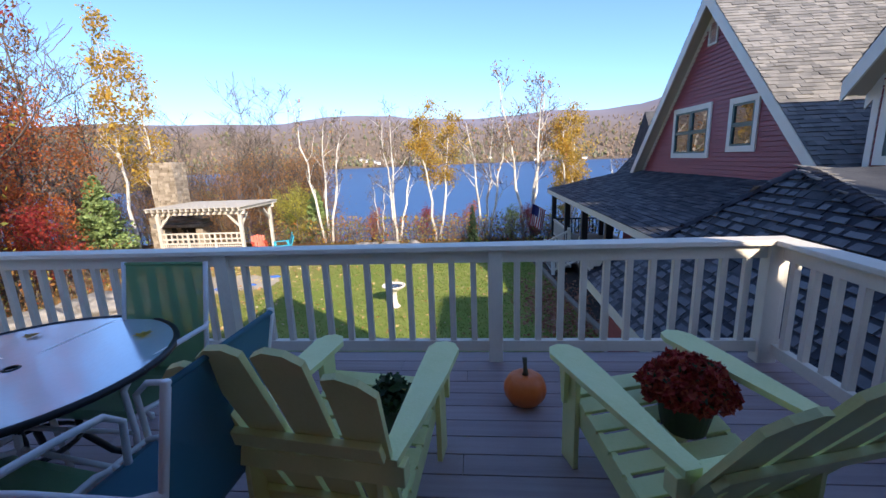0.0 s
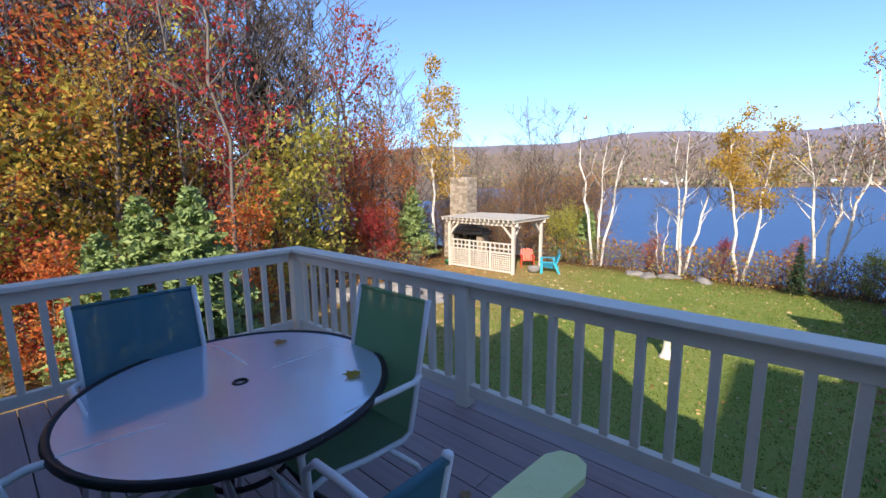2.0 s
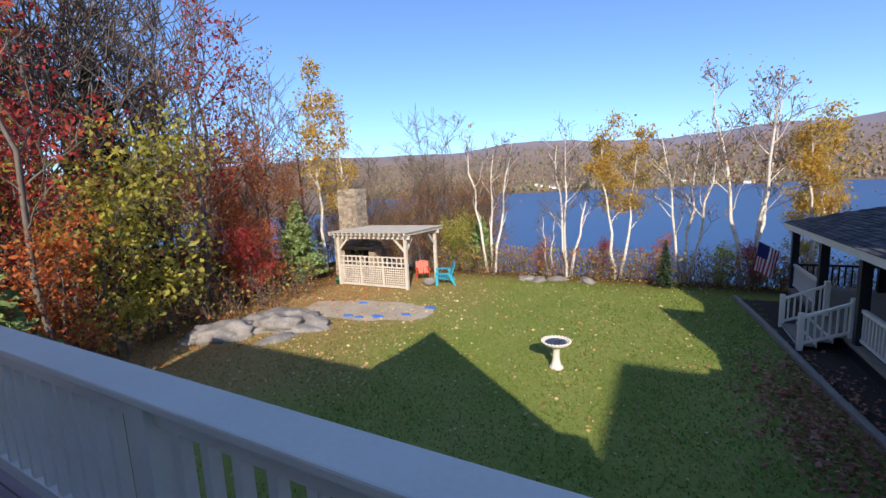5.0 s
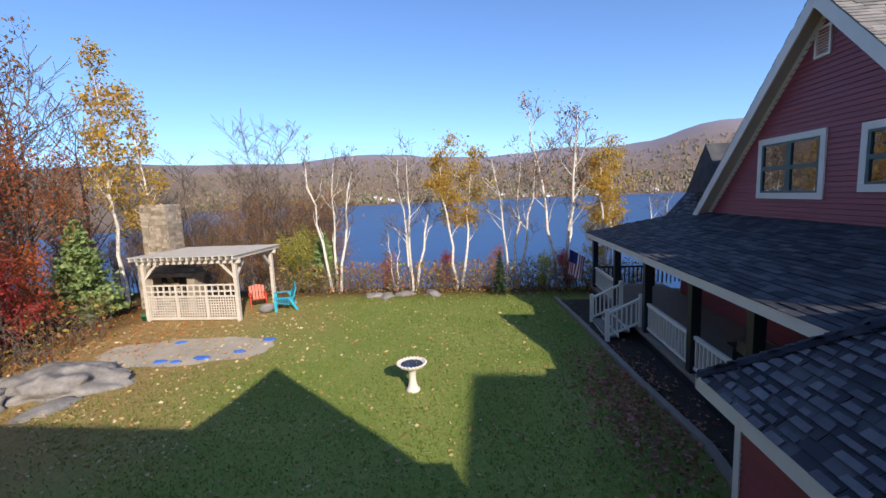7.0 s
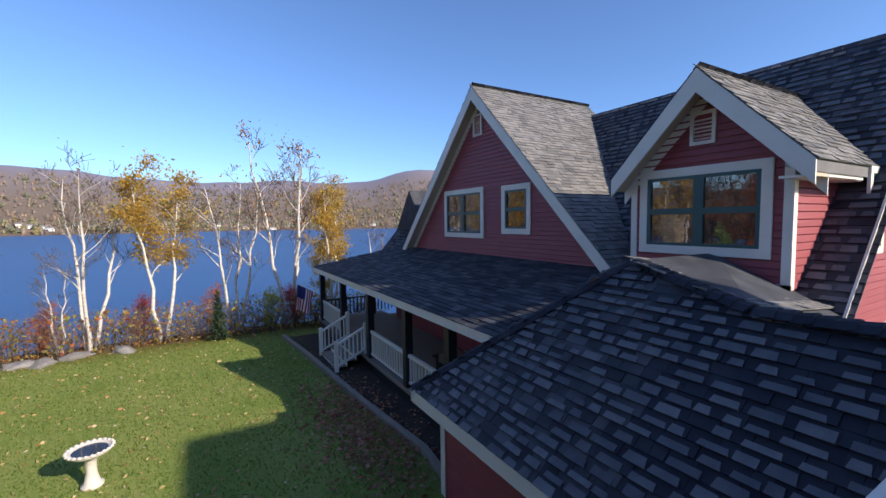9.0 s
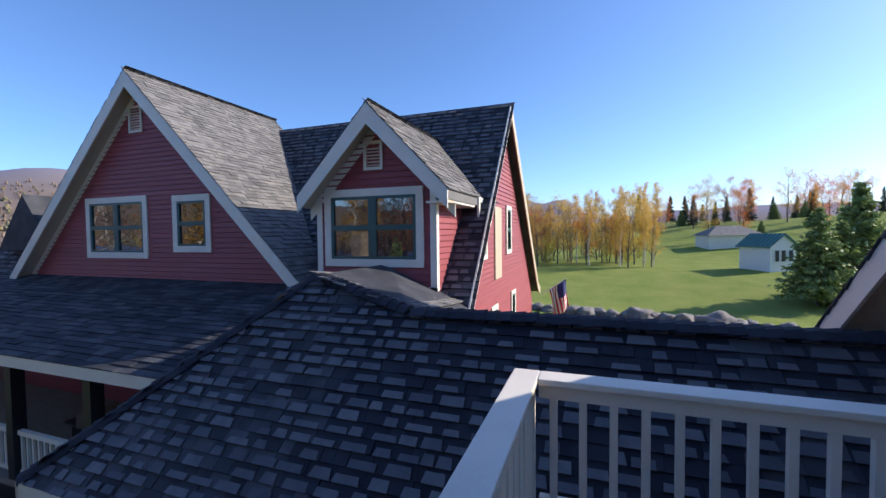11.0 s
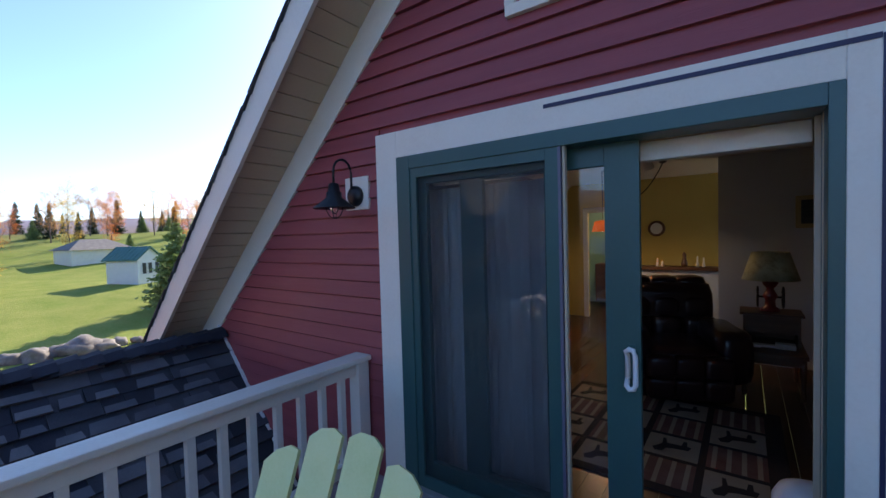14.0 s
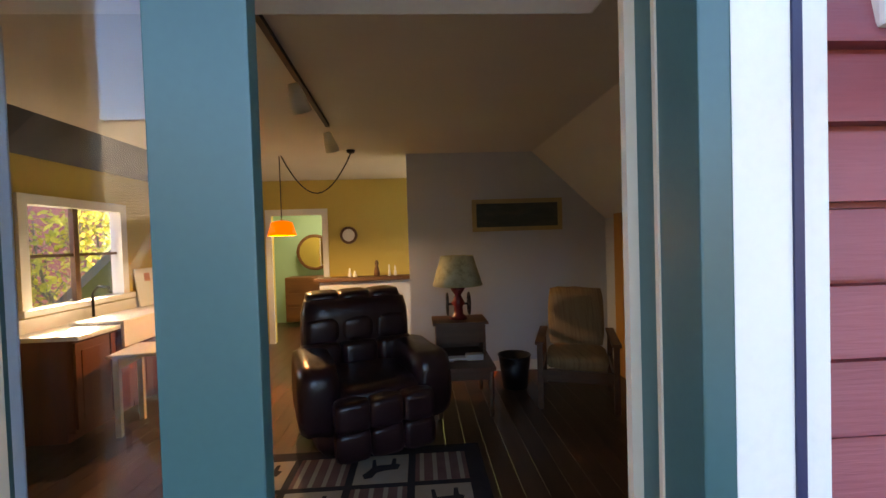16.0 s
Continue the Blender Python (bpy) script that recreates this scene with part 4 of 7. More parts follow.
part("eave_soffit", Geo().box(4.85, 6.5, 4.765, 5.06, 2.19, 2.22), TRIM, house)
# the whole house stands a little further off and larger than drawn above
HOUSE_FIT = Matrix.Translation((-1.21, 2.70, 1.73)) @ Matrix.Scale(1.12, 4) @ Matrix.Translation((1.21, -2.70, -1.73))
house.matrix_basis = HOUSE_FIT
# a second dormer beyond the gable
part("far_dormer", Geo().prism([(5.6, 18.2, 1.4), (5.6, 17.0, 2.9), (5.6, 15.8, 1.4)], (3, 0, 0)), SHINGLE_FAR, house)
# porch
porch = tagged(new("porch"), "covered porch with dark posts and cream balustrade", kind="structure")
FZ, PX, PEZ = -2.45, 3.15, -0.2
g = Geo()
g.add([(2.95, 7.0, PEZ), (2.95, 21.2, PEZ), (6.0, 18.7, 0.72), (6.0, 7.0, 0.72), (9, 21.2, PEZ), (9, 18.7, 0.72)], [(0, 3, 2, 1), (1, 2, 5, 4)])
proof = part("porch_roof", g, SHINGLE_FAR, porch)
ps = math.hypot(3.05, 0.92)
m = roof_frame((2.93, 21.2, PEZ + 0.004), (0, -1, 0), (3.05, 0, 0.92))
shingles(m, lambda u, v: u > v / ps * 2.5, 14.2, ps, 0.14, (0.24, 0.32, 0.4), SHINGLE_FAR, proof)
part("fascia", Geo().box(2.92, 2.95, 7.0, 21.2, PEZ - 0.2, PEZ), TRIM, porch)
part("porch_ceiling", Geo().box(2.96, 6.0, 7.0, 21.1, PEZ - 0.12, PEZ - 0.08), SOFFIT, porch)
part("porch_floor", Geo().box(3.05, 6.0, 7.5, 21.0, FZ - 0.12, FZ), TIMBER, porch)
part("porch_skirt", Geo().box(3.12, 3.16, 7.5, 21.0, -2.95, FZ - 0.12), DARKPOST, porch)
py = [10.0, 12.1, 14.8, 17.6, 20.6]
for yy in py:
    part("post", Geo().box(PX - 0.1, PX + 0.1, yy - 0.1, yy + 0.1, FZ, PEZ - 0.1, c=0.01), DARKPOST, porch)
for xx in (5.4, 7.6):
    part("post", Geo().box(xx - 0.1, xx + 0.1, 20.5, 20.7, FZ, PEZ - 0.1, c=0.01), DARKPOST, porch)
for a, b in ((8.2, 10.0), (10.0, 12.1), (12.1, 14.8), (17.6, 20.6)):
    part("porch_rail", Geo().box(PX - 0.04, PX + 0.04, a + 0.1, b - 0.1, FZ + 0.78, FZ + 0.86).box(PX - 0.03, PX + 0.03, a + 0.1, b - 0.1, FZ + 0.1, FZ + 0.16), TRIM, porch)
    bmsh = Geo().box(-0.022, 0.022, -0.022, 0.022, 0.16, 0.78).mesh("baluster", TRIM)
    n = int((b - a) / 0.16)
    for i in range(1, n):
        ob = new("baluster", bmsh)
        ob.parent, ob.location = porch, (PX, a + (b - a) * i / n, FZ)
bmsh = Geo().box(-0.02, 0.02, -0.02, 0.02, 0.16, 0.8).mesh("baluster", DARKPOST)
part("porch_rail", Geo().box(3.2, 9.0, 20.56, 20.64, FZ + 0.8, FZ + 0.87), DARKPOST, porch, "dark far balustrade")
for i in range(34):
    ob = new("baluster", bmsh)
    ob.parent, ob.location = porch, (3.35 + i * 0.165, 20.6, FZ)
# porch steps with handrails
steps = thing("porch_steps", "wooden porch steps with cream handrails", "steps", kind="structure")
for i in range(3):
    part("tread", Geo().box(2.2 + i * 0.3, 2.2 + i * 0.3 + 0.33, 15.3, 17.1, -2.9 + i * 0.15 + 0.11, -2.9 + (i + 1) * 0.15, c=0.006), TIMBER, steps)
    part("riser", Geo().box(2.2 + i * 0.3 + 0.02, 2.2 + i * 0.3 + 0.05, 15.3, 17.1, -2.95 + i * 0.15, -2.9 + i * 0.15 + 0.11), TRIM, steps)
for yy in (15.25, 17.15):
    for xx, zz in ((2.2, -2.9), (3.15, FZ)):
        part("newel", Geo().box(xx - 0.06, xx + 0.06, yy - 0.06, yy + 0.06, zz, zz + 0.98, c=0.01), TRIM, steps)
    part("handrail", Geo().beam((2.2, yy, -2.05), (3.15, yy, FZ + 0.86), 0.09, 0.06), TRIM, steps)
    part("lower_rail", Geo().beam((2.2, yy, -2.72), (3.15, yy, FZ + 0.15), 0.05, 0.06), TRIM, steps)
    for i in range(1, 7):
        xx = 2.2 + 0.95 * i / 7
        zz = -2.72 + (FZ + 0.15 + 2.72) * i / 7
        part("baluster", Geo().box(xx - 0.02, xx + 0.02, yy - 0.02, yy + 0.02, zz, zz + 0.68), TRIM, steps)


# ---- furniture on the deck ----
def adirondack(m, label, tilt, tall):
    """Slatted garden chair, facing its +y."""
    t = thing("adirondack_chair", label, "chair", m, "painted chairs on the deck")
    C = 0.004
    for s in (-1, 1):
        g = Geo()
        prof = [(-0.37, 0.0), (-0.26, 0.045), (0.0, 0.05), (0.30, 0.065), (0.45, 0.075)]
        outer = [(s * 0.31 + dx, y) for y, dx in ((-0.42, 0.03), (-0.2, 0.05), (0.15, 0.075), (0.38, 0.08), (0.44, 0.05), (0.46, 0.0), (0.44, -0.05), (0.38, -0.075), (0.15, -0.065), (-0.2, -0.045), (-0.42, -0.03))]
        g.prism([(x, y, 0.535) for x, y in outer], (0, 0, 0.026))
        part("arm", g, LIME, t)
        part("front_leg", Geo().box(s * 0.30 - 0.013, s * 0.30 + 0.013, 0.26, 0.38, 0, 0.535, c=C), LIME, t)
        part("arm_bracket", Geo().prism([(s * 0.325, 0.30, 0.535), (s * 0.325, 0.36, 0.535), (s * 0.325, 0.33, 0.33), (s * 0.325, 0.31, 0.33)], (s * 0.022, 0, 0)), LIME, t)
        part("side_rail", Geo().prism([(s * 0.275 - 0.012, 0.34, 0.36), (s * 0.275 - 0.012, 0.34, 0.25), (s * 0.275 - 0.012, -0.52, 0.0), (s * 0.275 - 0.012, -0.66, 0.0), (s * 0.275 - 0.012, -0.30, 0.20)], (0.024, 0, 0)), LIME, t)
        part("rear_upright", Geo().box(s * 0.255 - 0.012, s * 0.255 + 0.012, -0.38, -0.30, 0.10, 0.535, c=C), LIME, t)
    for i in range(6):
        y = 0.34 - i * 0.095
        z = 0.372 - i * 0.029
        part("seat_slat", Geo().box(-0.295, 0.295, -0.040, 0.040, -0.011, 0.011, pose(0, y, z, 17), c=C), LIME, t)
    part("front_apron", Geo().box(-0.30, 0.30, 0.345, 0.368, 0.25, 0.36, c=C), LIME, t)
    for i in range(4):
        x0, top = (i - 1.5), tall - 0.06 * abs(i - 1.5) ** 1.6
        g = Geo()
        w0, w1 = 0.060, 0.074
        a, b = x0 * 0.146, x0 * 0.182
        sl = 0.03 * (1 if x0 > 0 else -1) * abs(x0) / 1.5
        g.prism([(a - w0, 0, 0), (a + w0, 0, 0), (b + w1, 0, top - 0.03 - sl), (b + w1 * 0.4, 0, top - sl * 0.4), (b - w1 * 0.4, 0, top + sl * 0.4), (b - w1, 0, top - 0.03 + sl)], (0, 0.022, 0), pose(0, -0.235, 0.16, tilt))
        part("back_slat", g, LIME, t)
    part("upper_brace", Geo().box(-0.31, 0.31, -0.026, 0.0, 0.46, 0.54, pose(0, -0.237, 0.16, tilt), c=C), LIME, t)
    part("arm_support", Geo().box(-0.36, 0.36, -0.415, -0.36, 0.455, 0.533, c=C), LIME, t)
    part("lower_brace", Geo().box(-0.30, 0.30, -0.026, 0.0, 0.05, 0.13, pose(0, -0.237, 0.16, tilt), c=C), LIME, t)
    return t


adirondack(pose(-1.07, 1.72, 0, 0, 0, -8), "lime painted wooden adirondack chair with a plant on its seat", 24.5, 0.945)
adirondack(pose(0.28, 1.74, 0, 0, 0, 16), "lime painted wooden adirondack chair holding a pot of red mums", 31, 0.96)


def sling_chair(m, fabric, label):
    """Stacking garden chair: white tube frame and a mesh sling. Faces its +y."""
    t = thing("sling_chair", label, "chair", m, "sling chairs round the glass table")
    part("seat_sling", Geo().add([(x, y, z) for y, z in ((0.24, 0.42), (0.20, 0.435), (0.0, 0.405), (-0.18, 0.395), (-0.23, 0.42)) for x in (-0.235, 0.235)] +
                                 [(x, y, z - 0.006) for y, z in ((0.24, 0.42), (0.20, 0.435), (0.0, 0.405), (-0.18, 0.395), (-0.23, 0.42)) for x in (-0.235, 0.235)],
                                 [(0, 1, 3, 2), (2, 3, 5, 4), (4, 5, 7, 6), (6, 7, 9, 8), (10, 12, 13, 11), (12, 14, 15, 13), (14, 16, 17, 15), (16, 18, 19, 17)]), fabric, t)
    bp = [(-0.225, 0.40), (-0.255, 0.55), (-0.295, 0.74), (-0.345, 0.97)]
    vs = [(x, y, z) for y, z in bp for x in (-0.235, 0.235)] + [(x, y - 0.007, z) for y, z in bp for x in (-0.235, 0.235)]
    part("back_sling", Geo().add(vs, [(0, 1, 3, 2), (2, 3, 5, 4), (4, 5, 7, 6), (8, 10, 11, 9), (10, 12, 13, 11), (12, 14, 15, 13), (6, 7, 15, 14), (0, 2, 10, 8), (2, 4, 12, 10), (4, 6, 14, 12), (1, 9, 11, 3), (3, 11, 13, 5), (5, 13, 15, 7)]), fabric, t)
    for s in (-1, 1):
        x = s * 0.245
        part("back_tube", Geo().tube([(x, 0.25, 0.425), (x, 0.20, 0.44), (x, 0.0, 0.41), (x, -0.18, 0.40), (x, -0.225, 0.42), (x, -0.255, 0.55), (x, -0.295, 0.74), (x, -0.348, 0.985)], 0.0125, 8), TUBE, t, smooth=True)
        xo = s * 0.285
        part("arm_tube", Geo().tube([(x, -0.285, 0.66), (xo, -0.22, 0.665), (xo, 0.10, 0.665), (xo, 0.24, 0.655), (xo, 0.30, 0.60), (xo, 0.285, 0.40), (xo, 0.33, 0.012)], 0.0135, 8), TUBE, t, smooth=True)
        part("rear_leg", Geo().tube([(x, -0.10, 0.40), (xo, -0.22, 0.28), (xo, -0.36, 0.012)], 0.0125, 8), TUBE, t, smooth=True)
        for y in (0.33, -0.36):
            part("foot_cap", Geo().lathe([(0.017, 0.0), (0.017, 0.03), (0.014, 0.034)], 10, pose(xo, y, 0)), WHITE, t)
    part("front_bar", Geo().tube([(-0.285, 0.29, 0.40), (0.285, 0.29, 0.40)], 0.011, 8), TUBE, t, smooth=True)
    part("top_bar", Geo().tube([(-0.245, -0.348, 0.975), (0.245, -0.348, 0.975)], 0.010, 8), fabric, t, smooth=True)
    return t


sling_chair(pose(-1.62, 1.25, 0, 0, 0, 88), TEAL_MESH, "white tube garden chair with a teal mesh sling")
sling_chair(pose(-2.80, 1.42, 0, 0, 0, -90), TEAL_MESH, "white tube garden chair with a teal mesh sling")
sling_chair(pose(-2.26, 1.88, 0, 0, 0, 178), GREEN_MESH, "white tube garden chair with a green mesh sling")
sling_chair(pose(-2.15, 1.13, 0, 0, 0, -10), GREEN_MESH, "white tube garden chair with a green mesh sling")


def table_glass():
    m = bpy.data.materials.new("wavy_frosted_glass")
    m.use_nodes = True
    nt = m.node_tree
    b = nt.nodes["Principled BSDF"]
    b.inputs["Base Color"].default_value = (0.42, 0.54, 0.68, 1)
    b.inputs["Roughness"].default_value = 0.12
    b.inputs["Transmission Weight"].default_value = 0.3
    b.inputs["Coat Weight"].default_value = 1.0
    b.inputs["Coat Roughness"].default_value = 0.08
    n, bp = nt.nodes.new("ShaderNodeTexNoise"), nt.nodes.new("ShaderNodeBump")
    n.inputs["Scale"].default_value = 38.0
    bp.inputs["Strength"].default_value, bp.inputs["Distance"].default_value = 0.25, 0.004
    nt.links.new(n.outputs["Fac"], bp.inputs["Height"])
    nt.links.new(bp.outputs[0], b.inputs["Normal"])
    return m


TM = pose(-2.52, 1.61, 0)
table = thing("patio_table", "round glass patio table with a dark metal rim and legs", "table", TM)
R, n = 0.60, 56
ring = lambda r, z: [(r * math.cos(2 * math.pi * k / n), r * math.sin(2 * math.pi * k / n), z) for k in range(n)]
fs = []
for a, b in ((0, 1), (1, 2), (2, 3), (3, 0)):
    fs += [(a * n + k, a * n + (k + 1) % n, b * n + (k + 1) % n, b * n + k) for k in range(n)]
part("glass_top", Geo().add(ring(0.028, 0.676) + ring(R, 0.676) + ring(R, 0.668) + ring(0.028, 0.668), fs), table_glass(), table)
part("rim", Geo().tube([(R * math.cos(a), R * math.sin(a), 0.668) for a in np.linspace(0, 2 * math.pi, 57)], 0.016, 8, cap=False), BLACK, table, smooth=True)
part("umbrella_hole_ring", Geo().tube([(0.028 * math.cos(a), 0.028 * math.sin(a), 0.675) for a in np.linspace(0, 2 * math.pi, 19)], 0.006, 6, cap=False), BLACK, table)
part("hub_ring", Geo().tube([(0.17 * math.cos(a), 0.17 * math.sin(a), 0.30) for a in np.linspace(0, 2 * math.pi, 25)], 0.012, 6, cap=False), BLACK, table)
for k in range(4):
    a = math.pi / 4 + k * math.pi / 2
    c, s = math.cos(a), math.sin(a)
    part("leg", Geo().tube([(c * r, s * r, z) for r, z in ((0.56, 0.655), (0.40, 0.63), (0.24, 0.55), (0.16, 0.40), (0.17, 0.28), (0.26, 0.14), (0.42, 0.02))], 0.016, 8), BLACK, table, smooth=True)
for k in range(2):
    a = math.radians(20 + 90 * k)
    part("under_brace", Geo().tube([(q * math.cos(a), q * math.sin(a), 0.648 - 0.012 * (1 - abs(q) / 0.58)) for q in (-0.58, -0.3, 0, 0.3, 0.58)], 0.018, 8), BLACK, table, smooth=True)


def fallen_leaf(x, y, z, rz, s, mat, label):
    g = Geo()
    pts = [(0, -1), (0.5, -0.55), (0.95, -0.5), (0.6, 0.05), (0.8, 0.5), (0.3, 0.45), (0, 1), (-0.3, 0.45), (-0.8, 0.5), (-0.6, 0.05), (-0.95, -0.5), (-0.5, -0.55)]
    g.add([(px * s, py * s, 0.006 + 0.25 * s * px * px) for px, py in pts] + [(0, 0, 0.004)], [(i, (i + 1) % 12, 12) for i in range(12)])
    ob = part("fallen_leaf", g, mat, None)
    ob.matrix_basis = pose(x, y, z, 0, 0, rz)
    tagged(ob, label, "leaf", "leaves on the table and deck")


fallen_leaf(-2.20, 1.95, 0.678, 40, 0.045, L_GOLD, "yellow fallen leaf lying on the glass table")
fallen_leaf(-2.79, 1.93, 0.678, 200, 0.04, L_RUST, "brown fallen leaf lying on the glass table")
for x, y, r in ((-1.9, 2.35, 10), (-2.0, 1.7, 80), (-1.45, 2.6, 140), (-2.6, 0.8, 200)):
    fallen_leaf(x, y, 0.004, r, 0.035, FALLEN, "pale fallen leaf lying on the deck boards")

# pumpkin
pk = thing("pumpkin", "small orange pumpkin with a dark stalk on the deck", "pumpkin", pose(-0.26, 2.45, 0))
vs, fs, nu, nv = [], [], 48, 14
for j in range(nv + 1):
    ph = math.pi * j / nv
    for i in range(nu):
        th = 2 * math.pi * i / nu
        r = 0.128 * math.sin(ph) ** 0.8 * (1 - 0.07 * abs(math.sin(th * 5)) ** 0.5 * 0 - 0.06 * (1 - abs(math.sin(th * 4.5)) ** 0.6))
        vs.append((r * math.cos(th), r * math.sin(th), 0.108 + 0.106 * -math.cos(ph) - 0.02 * math.exp(-((ph - math.pi) / 0.35) ** 2)))
for j in range(nv):
    fs += [(j * nu + i, j * nu + (i + 1) % nu, (j + 1) * nu + (i + 1) % nu, (j + 1) * nu + i) for i in range(nu)]
part("flesh", Geo().add(vs, fs), PUMPKIN, pk, smooth=True)
part("stalk", Geo().tube([(0, 0, 0.185), (0.002, 0, 0.22), (0.0, 0.004, 0.26), (-0.002, 0.01, 0.30)], [0.022, 0.014, 0.012, 0.015], 7), STALK, pk, smooth=True)


def potted(m, name, label, rad, count, mats, hgt, pot_r=0.12, size=0.02, flat=0.2):
    t = thing(name, label, "plant", m)
    part("pot", Geo().lathe([(pot_r * 0.75, 0), (pot_r, 0.16), (pot_r * 1.06, 0.16), (pot_r * 1.06, 0.18), (pot_r * 0.95, 0.18), (pot_r * 0.9, 0.12)], 24), surf("plastic_pot", [(0.02, 0.03, 0.02), (0.04, 0.05, 0.035)], 0.5, 5.0), t, smooth=True)
    for mt, cnt, nm, lo in mats:
        d = nrg.normal(size=(cnt, 3))
        d /= np.linalg.norm(d, axis=1)[:, None]
        d[:, 2] = np.abs(d[:, 2])
        r = rad * nrg.uniform(lo, 1.02, size=(cnt, 1)) * (1 + 0.10 * np.sin(d[:, :1] * 9) * np.sin(d[:, 1:2] * 8))
        c = d * r * np.array([1, 1, hgt]) + np.array([0, 0, 0.17])
        v, f = cards(c, size, flat)
        ob = new(nm, leaf_mesh(nm, v, f, mt))
        ob.parent = t
    return t


potted(pose(0.36, 1.84, 0.29), "potted_mum", "pot of dark red chrysanthemums in flower on the chair seat", 0.18, 0, [(L_GREEN, 900, "foliage", 0.4), (L_MUM, 4600, "bloom", 0.82)], 0.85, size=0.017)
potted(pose(-0.92, 1.75, 0.29), "potted_plant", "small potted plant with dark green leaves on the chair seat", 0.105, 0, [(L_GREEN, 420, "foliage", 0.3)], 1.1, 0.07, 0.02)

# ---- garden ----
bath = thing("birdbath", "cream concrete birdbath on a pedestal on the lawn", "birdbath", pose(-3.1, 12.0, -2.9))
part("pedestal", Geo().lathe([(0.17, 0), (0.17, 0.05), (0.12, 0.09), (0.085, 0.25), (0.08, 0.42), (0.10, 0.52), (0.16, 0.57)], 24), CONCRETE, bath, smooth=True)
part("basin", Geo().lathe([(0.14, 0.55), (0.30, 0.62), (0.34, 0.68), (0.335, 0.70), (0.30, 0.69), (0.22, 0.64), (0.02, 0.62)], 32), CONCRETE, bath, smooth=True)
part("water", Geo().lathe([(0.295, 0.665), (0.0, 0.666)], 32), surf("dark_pool", [(0.02, 0.025, 0.035), (0.03, 0.035, 0.045)], 0.05, 3.0, bump=0.0), bath)
for k in range(24):
    a = 2 * math.pi * k / 24
    part("rim_scallop", Geo().lathe([(0.0, -0.025), (0.03, -0.012), (0.035, 0.005), (0.02, 0.022), (0.0, 0.026)], 8, pose(0.33 * math.cos(a), 0.33 * math.sin(a), 0.69)), CONCRETE, bath, smooth=True)

perg = thing("pergola", "whitewashed wooden pergola with lattice screen and slatted roof", "pergola", pose(-11.08, 17.75, -2.9))
PW, PD, PH = 3.9, 2.7, 2.32
for x, y in ((0, 0), (-PW, 0), (0, PD), (-PW, PD)):
    part("post", Geo().box(x - 0.07, x + 0.07, y - 0.07, y + 0.07, 0, PH, c=0.008), WASHED, perg)
for y in (0, PD):
    part("beam", Geo().box(-PW - 0.25, 0.25, y - 0.05, y + 0.05, PH - 0.02, PH + 0.16, c=0.008), WASHED, perg)
for i in range(17):
    x = -PW - 0.2 + (PW + 0.4) * i / 16
    part("rafter", Geo().box(x - 0.025, x + 0.025, -0.4, PD + 0.4, PH + 0.16, PH + 0.30, c=0.006), WASHED, perg)
for i in range(36):
    y = -0.36 + (PD + 0.7) * i / 35
    part("roof_slat", Geo().box(-PW - 0.3, 0.3, y - 0.032, y + 0.032, PH + 0.302, PH + 0.33), GREYWOOD, perg)
for x, sx in ((0, -1), (-PW, 1)):
    for y, sy in ((0, 1), (PD, -1)):
        part("knee_brace", Geo().beam((x, y, PH - 0.62), (x + sx * 0.6, y, PH), 0.06, 0.09), WASHED, perg)
        part("knee_brace", Geo().beam((x, y, PH - 0.62), (x, y + sy * 0.6, PH), 0.06, 0.09), WASHED, perg)
for z in (0.08, 1.0, 1.2, 1.45):
    part("screen_rail", Geo().box(-PW, 0, -0.03, 0.03, z - 0.03, z + 0.03), WASHED, perg)
for x in (-PW * 2 / 3, -PW / 3):
    part("screen_post", Geo().box(x - 0.04, x + 0.04, -0.035, 0.035, 0.05, 1.45), WASHED, perg)
for i in range(1, 15):
    x = -PW * i / 15
    part("screen_upright", Geo().box(x - 0.025, x + 0.025, -0.025, 0.025, 1.03, 1.45), WASHED, perg)
lat = Geo()
for i in range(36):
    x = -PW + 0.08 + (PW - 0.16) * i / 35
    lat.box(x - 0.019, x + 0.019, -0.012, 0.0, 0.10, 0.99)
for i in range(9):
    z = 0.13 + i * 0.105
    lat.box(-PW + 0.05, -0.05, 0.0, 0.012, z - 0.019, z + 0.019)
part("lattice", lat, WASHED, perg, kind="stuff")

ch = thing("stone_chimney", "tall fieldstone outdoor chimney behind the pergola", "chimney", pose(-16.0, 20.2, -2.9))
st = Geo()
r = random.Random(5)
part("core", Geo().box(-0.95, 0.95, -0.55, 0.55, -0.1, 2.0).box(-0.58, 0.58, -0.42, 0.42, 2.0, 4.55), STONE, ch)
z = 0.0
while z < 4.6:
    hh = r.uniform(0.09, 0.17)
    hw, hd = (0.97, 0.57) if z < 2.0 else (0.60, 0.44)
    for face in range(4):
        ln = hw if face % 2 == 0 else hd
        u = -ln
        while u < ln:
            w = min(r.uniform(0.14, 0.38), ln - u + 0.03)
            d = r.uniform(0.0, 0.06)
            if face == 0:
                st.box(u, u + w - 0.015, -hd - d, -hd + 0.05, z, z + hh - 0.015)
            elif face == 2:
                st.box(u, u + w - 0.015, hd - 0.05, hd + d, z, z + hh - 0.015)
            elif face == 1:
                st.box(hw - 0.05, hw + d, u, u + w - 0.015, z, z + hh - 0.015)
            else:
                st.box(-hw - d, -hw + 0.05, u, u + w - 0.015, z, z + hh - 0.015)
            u += w
    z += hh
part("stonework", st, STONE, ch, kind="stuff")
